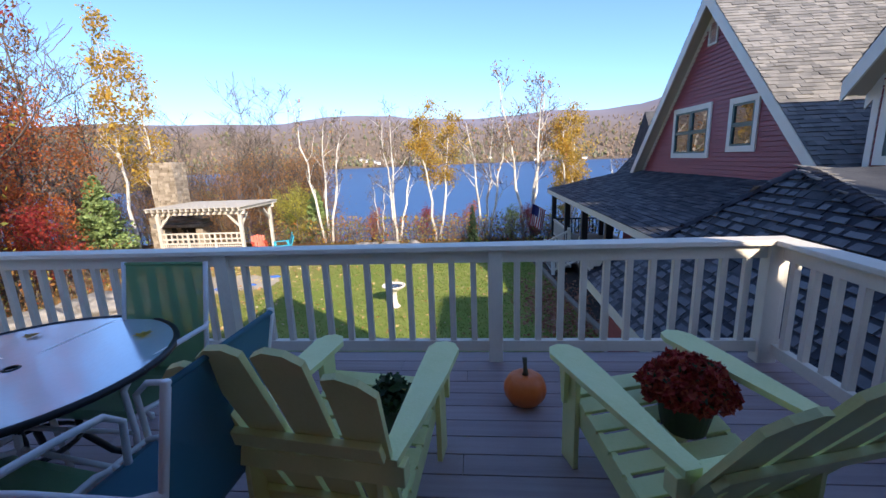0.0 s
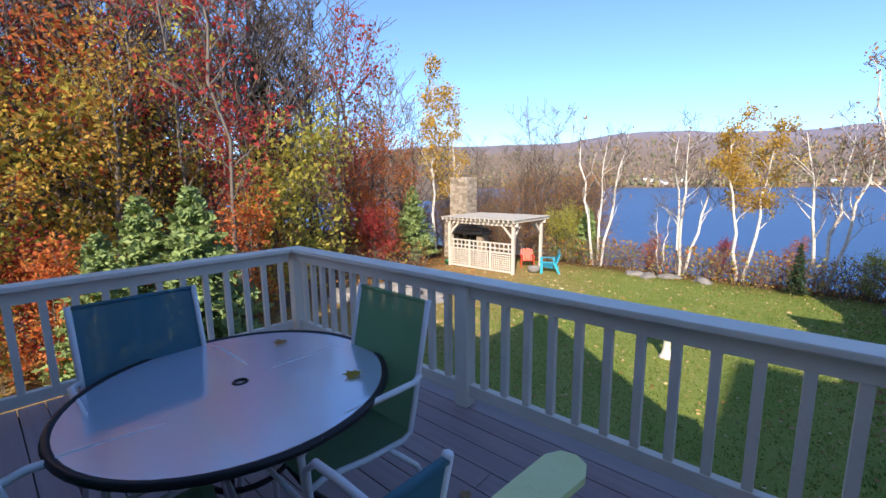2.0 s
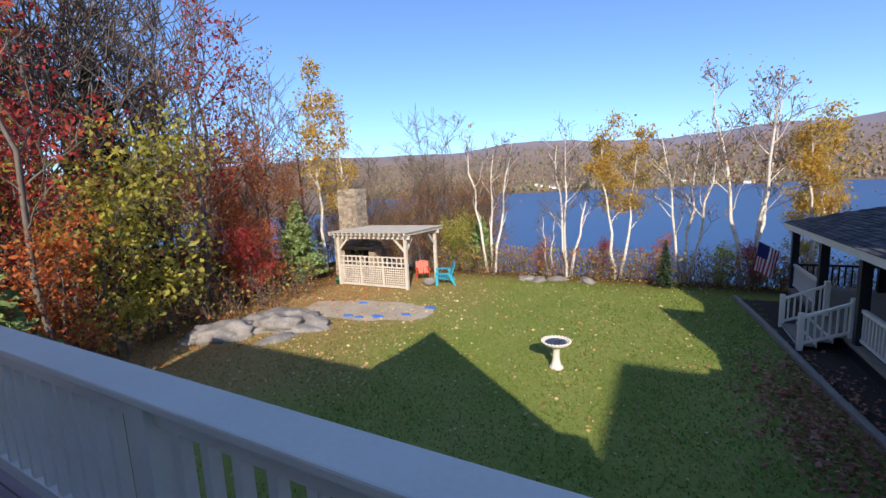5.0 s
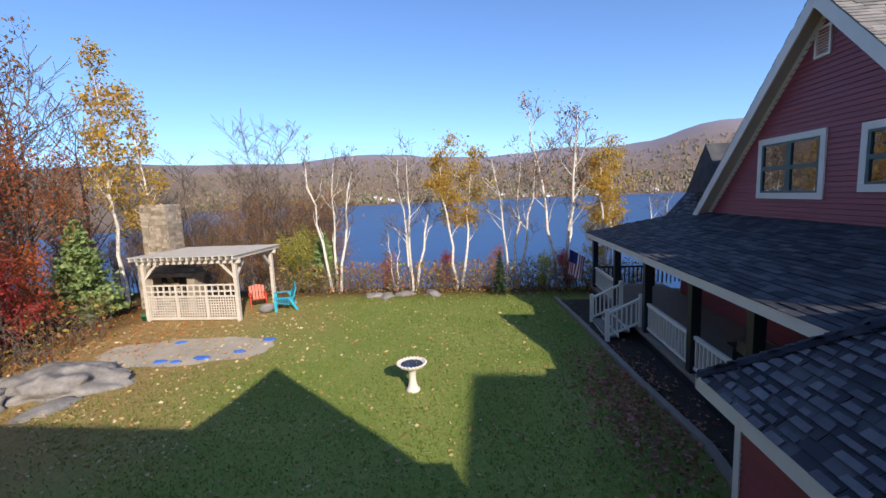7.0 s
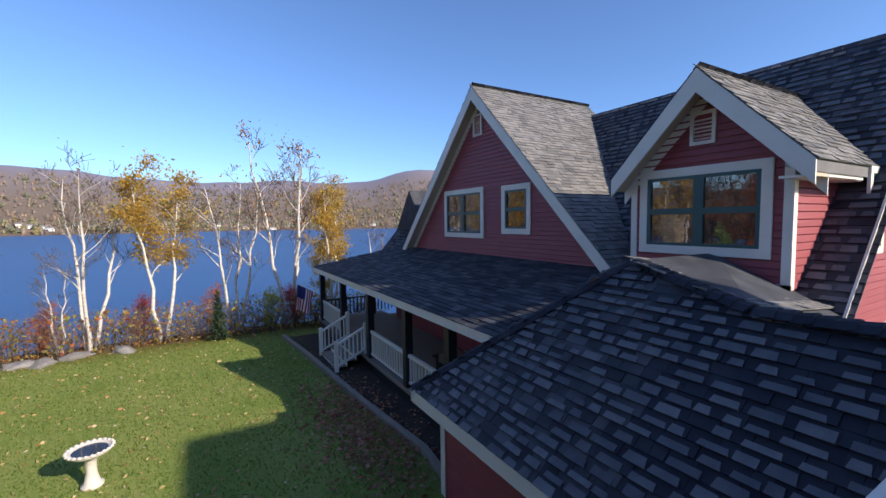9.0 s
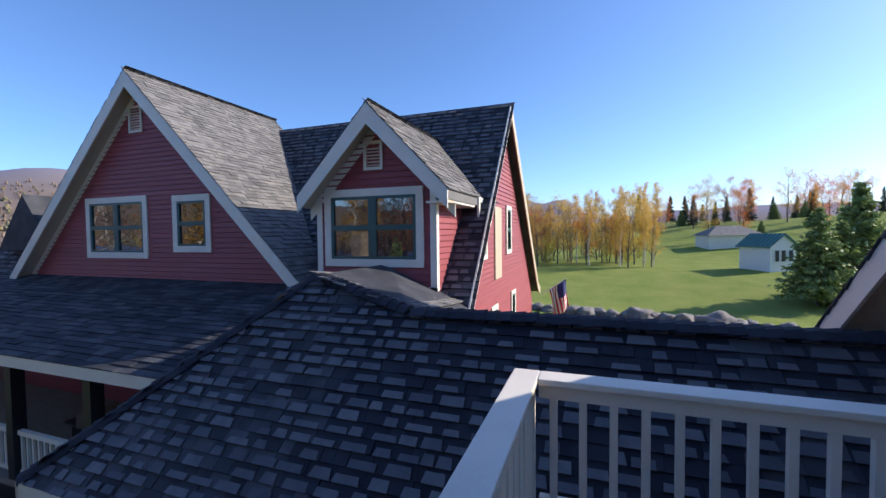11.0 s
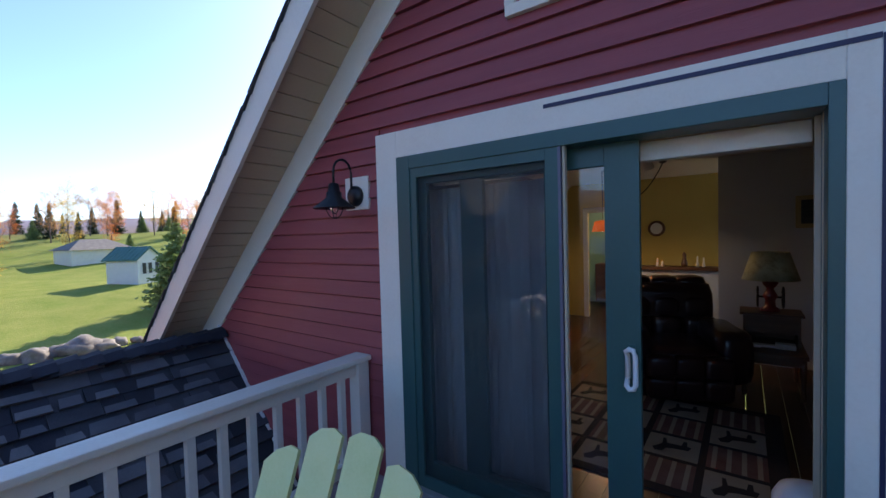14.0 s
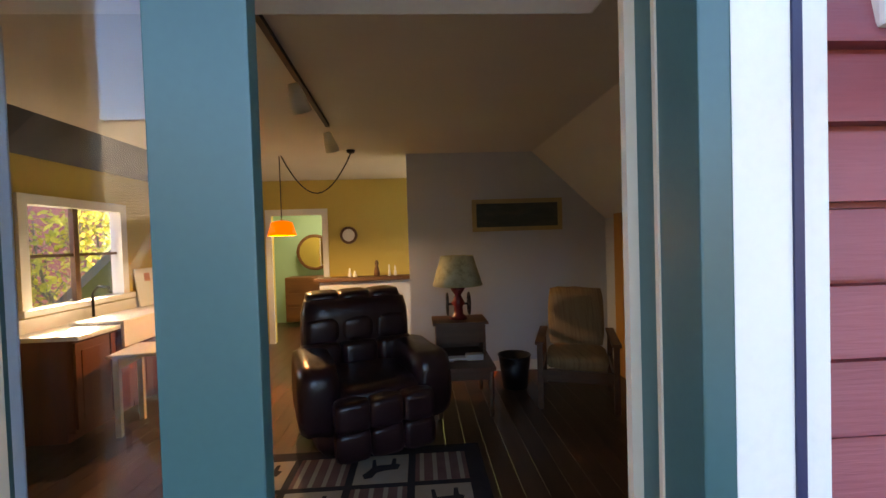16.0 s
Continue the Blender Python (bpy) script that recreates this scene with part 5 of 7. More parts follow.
part("mantel", Geo().box(-0.3, 2.3, -1.25, -0.5, 1.55, 1.75, c=0.05).box(-0.2, 2.2, -1.15, -0.5, 1.75, 1.92, c=0.05), ROCK, ch, "grey slab mantel over the hearth")
part("hearth", Geo().box(-0.2, 0.15, -1.1, -0.5, 0, 1.55, c=0.03).box(1.75, 2.1, -1.1, -0.5, 0, 1.55, c=0.03), STONE, ch)
# plain dark panel closes the hearth opening
part("firebox", Geo().box(0.15, 1.75, -0.6, -0.5, 0, 1.55), DARKPOST, ch, "dark panel in the hearth opening")


def garden_seat(m, wide, mat, name, label, cat):
    t = thing(name, label, cat, m)
    hw = wide / 2
    for s in (-1, 1):
        part("arm", Geo().box(s * hw - 0.06, s * hw + 0.06, -0.35, 0.42, 0.56, 0.59), mat, t)
        part("front_leg", Geo().box(s * hw - 0.02, s * hw + 0.02, 0.28, 0.40, 0, 0.56), mat, t)
        part("rear_leg", Geo().beam((s * hw, -0.5, 0.0), (s * hw, -0.22, 0.56), 0.04, 0.10), mat, t)
    for i in range(5):
        part("seat_slat", Geo().box(-hw, hw, 0.24 - i * 0.11, 0.33 - i * 0.11, 0.36 - i * 0.025, 0.385 - i * 0.025), mat, t)
    n = max(5, int(wide / 0.14))
    for i in range(n):
        x = -hw + 0.05 + (wide - 0.1) * i / (n - 1)
        if name == "garden_bench":
            continue
        part("back_slat", Geo().box(x - 0.05, x + 0.05, -0.01, 0.01, 0, 0.70 - 0.12 * abs(i / (n - 1) - 0.5), pose(0, -0.26, 0.25, 18)), mat, t)
    if name == "garden_bench":
        for i in range(5):
            part("back_slat", Geo().box(-hw, hw, -0.01, 0.01, 0.08 + i * 0.14, 0.18 + i * 0.14, pose(0, -0.26, 0.25, 18)), mat, t)
        for s in (-1, 0, 1):
            part("back_post", Geo().box(s * hw - 0.03, s * hw + 0.03, -0.03, 0.0, 0, 0.78, pose(0, -0.27, 0.25, 18)), mat, t)
    return t


garden_seat(pose(-10.15, 19.55, -2.9, 0, 0, 118), 1.3, TEALP, "garden_bench", "turquoise painted wooden garden bench beside the pergola", "bench")
garden_seat(pose(-11.55, 19.9, -2.9, 0, 0, 215), 0.62, REDP, "garden_chair", "orange-red painted adirondack chair under the pergola", "chair")
fp = thing("fire_pot", "small stone planter beside the bench", "planter", pose(-10.6, 18.9, -2.9))
part("bowl", Geo().lathe([(0.2, 0), (0.3, 0.1), (0.32, 0.28), (0.28, 0.28), (0.24, 0.12)], 16), ROCK, fp, smooth=True)


def rock(m, s, label, seed, mat=ROCK, group="", name="boulder"):
    bm = bmesh.new()
    bmesh.ops.create_icosphere(bm, subdivisions=5 if s[0] > 1 else 3, radius=1.0)
    for v in bm.verts:
        p = v.co.copy()
        k = 1 + 0.34 * noise.noise(p * 1.3 + Vector((seed, 0, 0))) + 0.24 * noise.noise(p * 2.9 + Vector((0, seed, 0))) + 0.10 * abs(noise.noise(p * 6.5)) + 0.05 * noise.noise(p * 15)
        v.co = Vector((p.x * s[0], p.y * s[1], p.z * s[2])) * k
    me = bpy.data.meshes.new(name)
    bm.to_mesh(me)
    bm.free()
    me.materials.append(mat)
    me.polygons.foreach_set("use_smooth", [True] * len(me.polygons))
    ob = new(name, me)
    ob.matrix_basis = m
    tagged(ob, label, "rock", group)


rock(pose(-12.6, 11.9, -2.95, 0, 0, 20), (1.7, 1.0, 0.6), "large grey outcrop of weathered rock in the lawn", 2.0)
rock(pose(-13.6, 10.4, -2.98, 0, 0, 50), (1.2, 0.8, 0.5), "grey outcrop of weathered rock in the lawn", 5.0)
rock(pose(-11.6, 10.8, -2.95, 0, 0, 70), (0.7, 0.4, 0.16), "small flat grey rock in the lawn", 8.0)
rock(pose(-14.4, 18.3, -2.9), (0.35, 0.25, 0.25), "rounded tan stone beside the pergola", 9.0)
for i, (x, y) in enumerate(((-6.6, 21.3), (-5.2, 21.6), (-6.0, 21.2), (-3.9, 21.6))):
    rock(pose(x, y, ground_z(x, y), 0, 0, i * 40), (0.5, 0.3, 0.18), "low grey boulder at the lawn edge", 20.0 + i, group="boulders at the lawn edge")
gv = Geo()
pts = [(-9.9 + 2.7 * math.cos(a) * (1 + 0.08 * math.sin(3 * a)) - 0.9 * 0 + 0.5 * math.sin(a) * -1, 14.5 + 1.25 * math.sin(a) * (1 + 0.1 * math.cos(2 * a)) + 0.35 * math.cos(a)) for a in np.linspace(0, 2 * math.pi, 120, endpoint=False)]
pts = [(-9.9 + (x + 9.9) * (1 + 0.16 * noise.noise((x * 1.1, y * 1.1, 2.0)) + 0.08 * noise.noise((x * 4, y * 4, 1.0))), 14.5 + (y - 14.5) * (1 + 0.3 * noise.noise((x * 1.3, y * 1.3, 7.0)) + 0.12 * noise.noise((x * 5, y * 5, 1.0)))) for x, y in pts]
gv.add([(x - 0.9, y, -2.888) for x, y in pts] + [(-10.8, 14.5, -2.87)], [(i, (i + 1) % 120, 120) for i in range(120)])
setting("gravel_patch", gv, GRAVEL, "pale gravel patch in the lawn")
for x, y, s in ((-8.6, 15.5, 0.22), (-11.0, 13.6, 0.2), (-10.5, 13.6, 0.16), (-9.9, 13.9, 0.24), (-9.0, 14.4, 0.18), (-11.6, 15.2, 0.2)):
    rock(pose(x, y, -2.87), (s, s * 0.6, 0.03), "blue tarp scrap lying on the gravel", x, surf("blue_tarp", [(0.03, 0.12, 0.5), (0.06, 0.2, 0.62)], 0.5, 5.0), "blue scraps on the gravel", "tarp_scrap")
edge = [(2.35, 8.9), (2.45, 9.9), (2.15, 12.5), (1.95, 15.0), (1.75, 17.4), (1.45, 20.2)]
g = Geo()
g.add([(x, y, -2.885) for x, y in edge] + [(3.2, y, -2.88) for x, y in edge], [(i + 1, i, i + 6, i + 7) for i in range(5)])
setting("planting_bed", g, MULCH, "dark mulch bed along the porch")
for a, b in zip(edge, edge[1:]):
    setting("bed_edging", Geo().beam((*a, -2.84), (*b, -2.84), 0.14, 0.16, 0.01), TIMBER, "weathered timber bed edging")

# gas grill on the porch
gr = thing("gas_grill", "black gas grill with a steel lid on the porch", "grill", pose(3.9, 11.0, -2.45, 0, 0, 90))
part("cart", Geo().box(-0.55, 0.55, -0.25, 0.25, 0.05, 0.75, c=0.02), BLACK, gr)
part("lid", Geo().prism([(-0.4, -0.28, 0.76), (-0.4, 0.26, 0.76), (-0.4, 0.24, 1.0), (-0.4, 0.05, 1.12), (-0.4, -0.18, 1.05)][::-1], (0.8, 0, 0)), surf("steel_lid", [(0.3, 0.3, 0.3), (0.45, 0.45, 0.45)], 0.3, 4.0, metal=1.0), gr)
part("side_shelf", Geo().box(-0.75, -0.42, -0.24, 0.24, 0.78, 0.82).box(0.42, 0.75, -0.24, 0.24, 0.78, 0.82), BLACK, gr)

# flags
FR, FW_, FB = surf("flag_red", [(0.42, 0.02, 0.03), (0.5, 0.03, 0.04)], 0.7, 4.0), surf("flag_white", [(0.7, 0.7, 0.68), (0.78, 0.78, 0.76)], 0.7, 4.0), surf("flag_blue", [(0.015, 0.02, 0.12), (0.02, 0.03, 0.16)], 0.7, 4.0)


def flag(m, label):
    """Striped flag hanging in folds from a slanted pole."""
    t = thing("flag", label, "flag", m, "flags on the house")
    part("pole", Geo().tube([(0, 0, 0), (0.95, 0, 0.55)], 0.014, 8), TRIM, t)
    for k in range(13):
        g = Geo()
        a, b = 0.30 + 0.62 * k / 13, 0.30 + 0.62 * (k + 1) / 13
        rows = []
        for i in range(9):
            d = i / 8 * 1.0
            rows.append([(c + 0.16 * d, 0.10 * math.sin(c * 14 + d * 2) * min(1, d * 3), 0.58 * c - d) for c in (a, b)])
        vs = [p for rr in rows for p in rr]
        i0 = 4 if k > 5 else 0
        g.add(vs[2 * i0:], [(2 * i, 2 * i + 1, 2 * i + 3, 2 * i + 2) for i in range(8 - i0)])
        part("stripe", g, FR if k % 2 == 0 else FW_, t)
        if i0:
            part("canton", Geo().add(vs[:10], [(2 * i, 2 * i + 1, 2 * i + 3, 2 * i + 2) for i in range(4)]), FB, t)


flag(pose(3.05, 20.6, -1.35, 0, 0, 180), "striped flag hanging from the porch corner post")
flag(HOUSE_FIT @ pose(13.7, 4.4, -0.45, 0, 0, -60), "striped flag hanging from a pole on the red house")

# ---- far yard to the east ----
r = random.Random(11)
for i in range(26):
    t = i / 25
    x, y = 24.5 - 3.5 * t + r.uniform(-0.3, 0.3), 6.5 - 17 * t
    s = r.uniform(0.28, 0.62) if i not in (9, 14) else 0.85
    rock(pose(x, y, ground_z(x, y) + 0.1, 0, 0, r.uniform(0, 180)), (s, s * 0.8, s * 0.62), "grey fieldstone in a low garden wall", 40.0 + i, group="stones of the low garden wall")
shed = thing("garden_shed", "small white garden shed with a green metal roof", "shed", pose(42, -11.2, ground_z(42, -11.2), 0, 0, 28))
part("wall", Geo().box(-1.5, 1.5, -1.2, 1.2, -0.3, 2.1).prism([(-1.5, -1.2, 2.1), (-1.5, 1.2, 2.1), (-1.5, 0, 3.0)], (3, 0, 0)), WHITE, shed)
GM = surf("green_metal_roof", [(0.05, 0.16, 0.13), (0.08, 0.22, 0.18)], 0.4, 2.0)
for s in (-1, 1):
    part("roof", Geo().prism([(-1.7, 0, 3.1), (-1.7, s * 1.45, 2.0), (-1.7, s * 1.45, 1.92), (-1.7, 0, 3.0)], (3.4, 0, 0)), GM, shed)
    for k in range(9):
        part("roof_rib", Geo().beam((-1.65 + k * 0.41, 0, 3.12), (-1.65 + k * 0.41, s * 1.45, 2.02), 0.04, 0.05), GM, shed)
for y in (-0.7, 0.0, 0.6):
    part("window", Geo().box(-1.53, -1.49, y - 0.2, y + 0.2, 0.8, 1.7), DARKPOST, shed)
    part("window_frame", Geo().box(-1.56, -1.53, y - 0.25, y - 0.2, 0.75, 1.75).box(-1.56, -1.53, y + 0.2, y + 0.25, 0.75, 1.75).box(-1.56, -1.53, y - 0.2, y + 0.2, 0.75, 0.8), WHITE, shed)
far = thing("far_house", "pale house with a grey hip roof beyond the shed", "house", pose(64, -14.0, ground_z(64, -14.0) - 0.4, 0, 0, 10))
far.scale = (0.7, 0.7, 0.7)
part("wall", Geo().box(-3, 3, -4.5, 4.5, -0.5, 2.6), TRIM, far)
part("roof", Geo().add([(-3.5, -5, 2.6), (3.5, -5, 2.6), (3.5, 5, 2.6), (-3.5, 5, 2.6), (0, -2, 4.4), (0, 2, 4.4)], [(0, 1, 4), (1, 2, 5, 4), (2, 3, 5), (3, 0, 4, 5), (0, 3, 2, 1)]), SHINGLE_PALE, far)
r = random.Random(21)
for i in range(30):
    az = math.radians(r.uniform(-26, 42))
    d = r.uniform(905, 960)
    x, y = d * math.sin(az), d * math.cos(az)
    w, h = r.uniform(6, 11), r.uniform(3.5, 6)
    t = thing("lake_house", "small pale house on the far lake shore", "house", pose(x, y, max(-12.0, ground_z(x, y)), 0, 0, -math.degrees(az)), "houses on the far shore")
    part("wall", Geo().box(-w / 2, w / 2, -3, 3, -3, h), (WHITE, TRIM, SOFFIT)[i % 3], t)
    part("roof", Geo().prism([(-w / 2 - 0.5, -3.6, h), (-w / 2 - 0.5, 3.6, h), (-w / 2 - 0.5, 0, h + 2.6)], (w + 1, 0, 0)), SHINGLE_PALE, t)
    part("window", Geo().box(-w / 4 - 0.7, -w / 4 + 0.7, -3.06, -3.0, h * 0.3, h * 0.7).box(w / 4 - 0.7, w / 4 + 0.7, -3.06, -3.0, h * 0.3, h * 0.7), DARKPOST, t)

tr = thing("green_trough", "small green plastic tub beside the pergola", "tub", pose(-15.2, 17.9, -2.9))
part("tub", Geo().lathe([(0.18, 0), (0.24, 0.22), (0.26, 0.22), (0.26, 0.25), (0.22, 0.25), (0.19, 0.05)], 18), surf("green_plastic", [(0.02, 0.16, 0.08), (0.03, 0.22, 0.11)], 0.4, 4.0), tr, smooth=True)


# ---- the room behind the sliding door ----
WALLP = surf("pale_blue_wall", [(0.48, 0.52, 0.56), (0.56, 0.60, 0.63)], 0.8, 1.5, bump=0.05)
YELLOW = surf("mustard_wall", [(0.50, 0.38, 0.10), (0.58, 0.45, 0.14)], 0.8, 1.5, bump=0.05)
CEIL = surf("ceiling_paint", [(0.60, 0.56, 0.48), (0.68, 0.64, 0.56)], 0.85, 1.5, bump=0.05)
OAK = surf("dark_oak", [(0.055, 0.025, 0.012), (0.11, 0.05, 0.024), (0.17, 0.085, 0.04)], 0.45, 2.0, (1, 8, 8), 0.15, 30)
FLOORW = surf("dark_floorboard", [(0.035, 0.018, 0.012), (0.07, 0.035, 0.022), (0.10, 0.052, 0.032)], 0.3, 2.0, (8, 0.8, 8), 0.1, 30, "piece", amount=0.4)
LEATHER = surf("oxblood_leather", [(0.016, 0.006, 0.008), (0.032, 0.011, 0.013)], 0.28, 5.0, bump=0.35, fine=60)
room_floor = tagged(new("room_floor"), "dark brown wooden floor of the room", kind="structure")
for i in range(38):
    x = -2.9 + i * 0.15
    ob = new("floorboard", Geo().box(x, x + 0.147, -8.0, -0.16, 0.0, 0.03).mesh("floorboard", FLOORW))
    ob.parent = room_floor
setting("ceiling", Geo().box(-2.9, 2.8, -8.0, -0.16, 2.64, 2.72), CEIL)
setting("wall_room_west", Geo().box(-3.0, -2.9, -8.0, -0.16, 0, 2.64), WALLP)
setting("wall_room_east", Geo().box(2.8, 2.9, -8.0, -4.40, 0, 2.64).box(2.8, 2.9, -3.20, -0.16, 0, 2.64).box(2.8, 2.9, -4.40, -3.20, 0, 1.12).box(2.8, 2.9, -4.40, -3.20, 2.08, 2.64), YELLOW)
kw = setting("window_kitchen", Geo().box(2.77, 2.9, -4.46, -4.37, 1.06, 2.14).box(2.77, 2.9, -3.23, -3.14, 1.06, 2.14).box(2.77, 2.9, -4.37, -3.23, 2.05, 2.14), WHITE, "white framed kitchen window over the counter")
part("window_sill", Geo().box(2.72, 2.9, -4.50, -3.10, 1.06, 1.12, c=0.006), WHITE, kw)
part("mullion", Geo().box(2.82, 2.87, -3.83, -3.77, 1.12, 2.05), OAK, kw)
part("glazing_bar", Geo().box(2.83, 2.86, -4.37, -3.23, 1.57, 1.60), OAK, kw)
pane = part("pane", Geo().box(2.84, 2.846, -4.37, -3.23, 1.12, 2.05), glass("kitchen_window_glass"), kw)
pane.visible_shadow = False
# kitchen along the east wall
CHERRY = surf("cherry_cabinet", [(0.10, 0.028, 0.014), (0.17, 0.05, 0.024), (0.22, 0.075, 0.036)], 0.4, 2.0, (6, 6, 0.8), 0.1, 30)
for y in (-4.95, -4.15, -3.35):
    cb = thing("base_cabinet", "reddish brown wooden kitchen base cabinet", "cabinet", pose(2.5, y, 0.03), "kitchen base cabinets")
    part("carcass", Geo().box(-0.26, 0.29, -0.395, 0.395, 0.08, 0.85).box(-0.2, 0.29, -0.395, 0.395, 0.0, 0.08), CHERRY, cb)
    for s in (-0.2, 0.2):
        dr = part("door", Geo().box(-0.285, -0.262, s - 0.19, s + 0.19, 0.11, 0.83, c=0.005).box(-0.291, -0.284, s - 0.13, s + 0.13, 0.18, 0.76, c=0.003), CHERRY, cb)
        part("knob", Geo().lathe([(0.006, 0), (0.014, 0.012), (0.012, 0.024), (0.0, 0.027)], 10, pose(-0.285, s * 0.3, 0.62, 0, -90)), BLACK, dr)
wt = thing("worktop", "white kitchen worktop along the window wall", "worktop", pose(2.5, -4.15, 0.88))
part("slab", Geo().box(-0.32, 0.29, -1.2, 1.2, 0.0, 0.04, c=0.006), WHITE, wt)
part("backsplash", Geo().box(0.27, 0.295, -1.2, 1.2, 0.04, 0.16), WHITE, wt)
snk = thing("kitchen_sink", "white apron-front kitchen sink with a dark tap", "sink", pose(2.45, -3.80, 0.925))
part("basin", Geo().box(-0.3, 0.2, -0.36, 0.36, 0.0, 0.03, c=0.006).box(-0.3, -0.272, -0.36, 0.36, -0.22, 0.0), WHITE, snk)
part("tap", Geo().tube([(0.24, 0, 0.0), (0.24, 0, 0.26), (0.18, 0, 0.33), (0.08, 0, 0.32), (0.06, 0, 0.26)], 0.013, 8), BLACK, snk, smooth=True)
br = thing("message_board", "white board with small notes leaning on the wall", "board", pose(2.72, -4.85, 0.925, 0, 7))
part("board", Geo().box(-0.01, 0.01, -0.3, 0.3, 0.0, 0.46, c=0.004), WHITE, br)
for y, z in ((0.1, 0.3), (-0.08, 0.22)):
    part("note", Geo().box(-0.014, -0.0105, y - 0.05, y + 0.05, z, z + 0.1), surf("pink_note", [(0.5, 0.2, 0.16), (0.6, 0.28, 0.22)], 0.8, 9.0), br)
PINEWOOD = surf("pale_pine", [(0.52, 0.36, 0.18), (0.64, 0.47, 0.26)], 0.5, 2.0, (8, 1, 8), 0.1, 30)
st_ = thing("side_table", "small pale pine table by the counter", "table", pose(1.75, -3.25, 0.03, 0, 0, 8))
part("tabletop", Geo().box(-0.27, 0.27, -0.24, 0.24, 0.68, 0.71, c=0.008), PINEWOOD, st_)
for x in (-0.22, 0.22):
    for y in (-0.19, 0.19):
        part("leg", Geo().box(x - 0.022, x + 0.022, y - 0.022, y + 0.022, 0.0, 0.68, c=0.004), PINEWOOD, st_)
    part("apron", Geo().box(x - 0.01, x + 0.01, -0.165, 0.165, 0.57, 0.67), PINEWOOD, st_)
setting("wall_room_back", Geo().box(-2.9, -0.52, -4.45, -4.3, 0, 2.64), WALLP)
setting("wall_kitchen_back", Geo().box(-0.9, 0.9, -6.3, -6.2, 0, 2.64).box(0.9, 1.72, -6.3, -6.2, 2.1, 2.64).box(1.72, 2.8, -6.3, -6.2, 0, 2.64), YELLOW)
setting("wall_bedroom", Geo().box(-0.9, 2.8, -8.1, -8.0, 0, 2.64), surf("sea_green_wall", [(0.22, 0.42, 0.34), (0.28, 0.48, 0.39)], 0.8, 1.5, bump=0.05))
for sx in (-1, 1):
    setting("ceiling_slope", Geo().prism([(sx * 2.02, -7.98, 2.64), (sx * 2.92, -7.98, 1.80), (sx * 2.92, -7.98, 1.84), (sx * 2.02, -7.98, 2.68)][::sx], (0, 7.80 if sx < 0 else 2.9, 0)), CEIL)
dr = thing("dresser", "dark wooden dresser with an oval mirror in the far room", "dresser", pose(1.45, -7.7, 0.03))
part("case", Geo().box(-0.5, 0.5, -0.22, 0.22, 0.1, 0.95, c=0.01), OAK, dr)
for z in (0.15, 0.42, 0.69):
    part("drawer", Geo().box(-0.46, 0.46, 0.221, 0.235, z, z + 0.23, c=0.004), OAK, dr)
part("mirror_frame", Geo().lathe([(0.34, 0.0), (0.36, 0.02), (0.34, 0.04), (0.30, 0.02)], 28, pose(0, -0.15, 1.42, -90)), OAK, dr, smooth=True)
part("mirror_glass", Geo().lathe([(0.30, 0.02), (0.0, 0.021)], 28, pose(0, -0.15, 1.42, -90)), surf("silvered_mirror", [(0.75, 0.78, 0.77), (0.8, 0.82, 0.81)], 0.03, 2.0, bump=0.0, metal=1.0), dr)
setting("wall_room_inner", Geo().box(-2.9, -1.11, -0.20, -0.165, 0, 2.64).box(1.10, 2.8, -0.20, -0.165, 0, 2.64).box(-1.11, 1.10, -0.20, -0.165, 2.30, 2.64), WALLP)
setting("half_wall", Geo().box(-0.52, 0.72, -5.2, -5.08, 0, 1.10), WALLP)
setting("half_wall_ledge", Geo().box(-0.54, 0.78, -5.28, -5.0, 1.10, 1.15, c=0.006), OAK)
setting("baseboard", Geo().box(-2.9, -0.52, -4.298, -4.28, 0.03, 0.15), TRIM)
part("doorway_casing", Geo().box(0.82, 0.91, -6.198, -6.17, 0, 2.08).box(1.71, 1.80, -6.198, -6.17, 0, 2.08).box(0.82, 1.80, -6.198, -6.17, 2.08, 2.18), WHITE)
bpy.data.objects["doorway_casing"]["kind"] = "structure"
# orange light on this door is put into its base colour
setting("side_door", Geo().box(-2.9, -2.86, -4.0, -3.2, 0.03, 2.05), surf("orange_lit_wood", [(0.45, 0.22, 0.05), (0.55, 0.29, 0.08)], 0.5, 2.0))

# vertical blinds behind the fixed panel
vb = thing("curtain", "pale grey-blue curtain gathered behind the glass", "curtain", pose(0.62, -0.24, 0.06))
CURT = surf("curtain_cloth", [(0.42, 0.46, 0.48), (0.54, 0.58, 0.6)], 0.85, 3.0, (4, 4, 0.5), 0.1, 60)
for k in range(8):
    x0 = -0.48 + k * 0.122
    w = [(x0 + i * 0.026, 0.022 * math.sin(i * 1.0 + k * 2.2)) for i in range(7)]
    part("panel", Geo().prism([(x, y, 0) for x, y in w] + [(x, y + 0.004, 0) for x, y in w[::-1]], (0, 0, 2.0)), CURT, vb)

# recliner
rc = thing("recliner", "dark oxblood leather recliner with a tufted back", "armchair", pose(-0.16, -2.95, 0.03, 0, 0, 20))
rc.scale = (1.1, 1.1, 1.06)


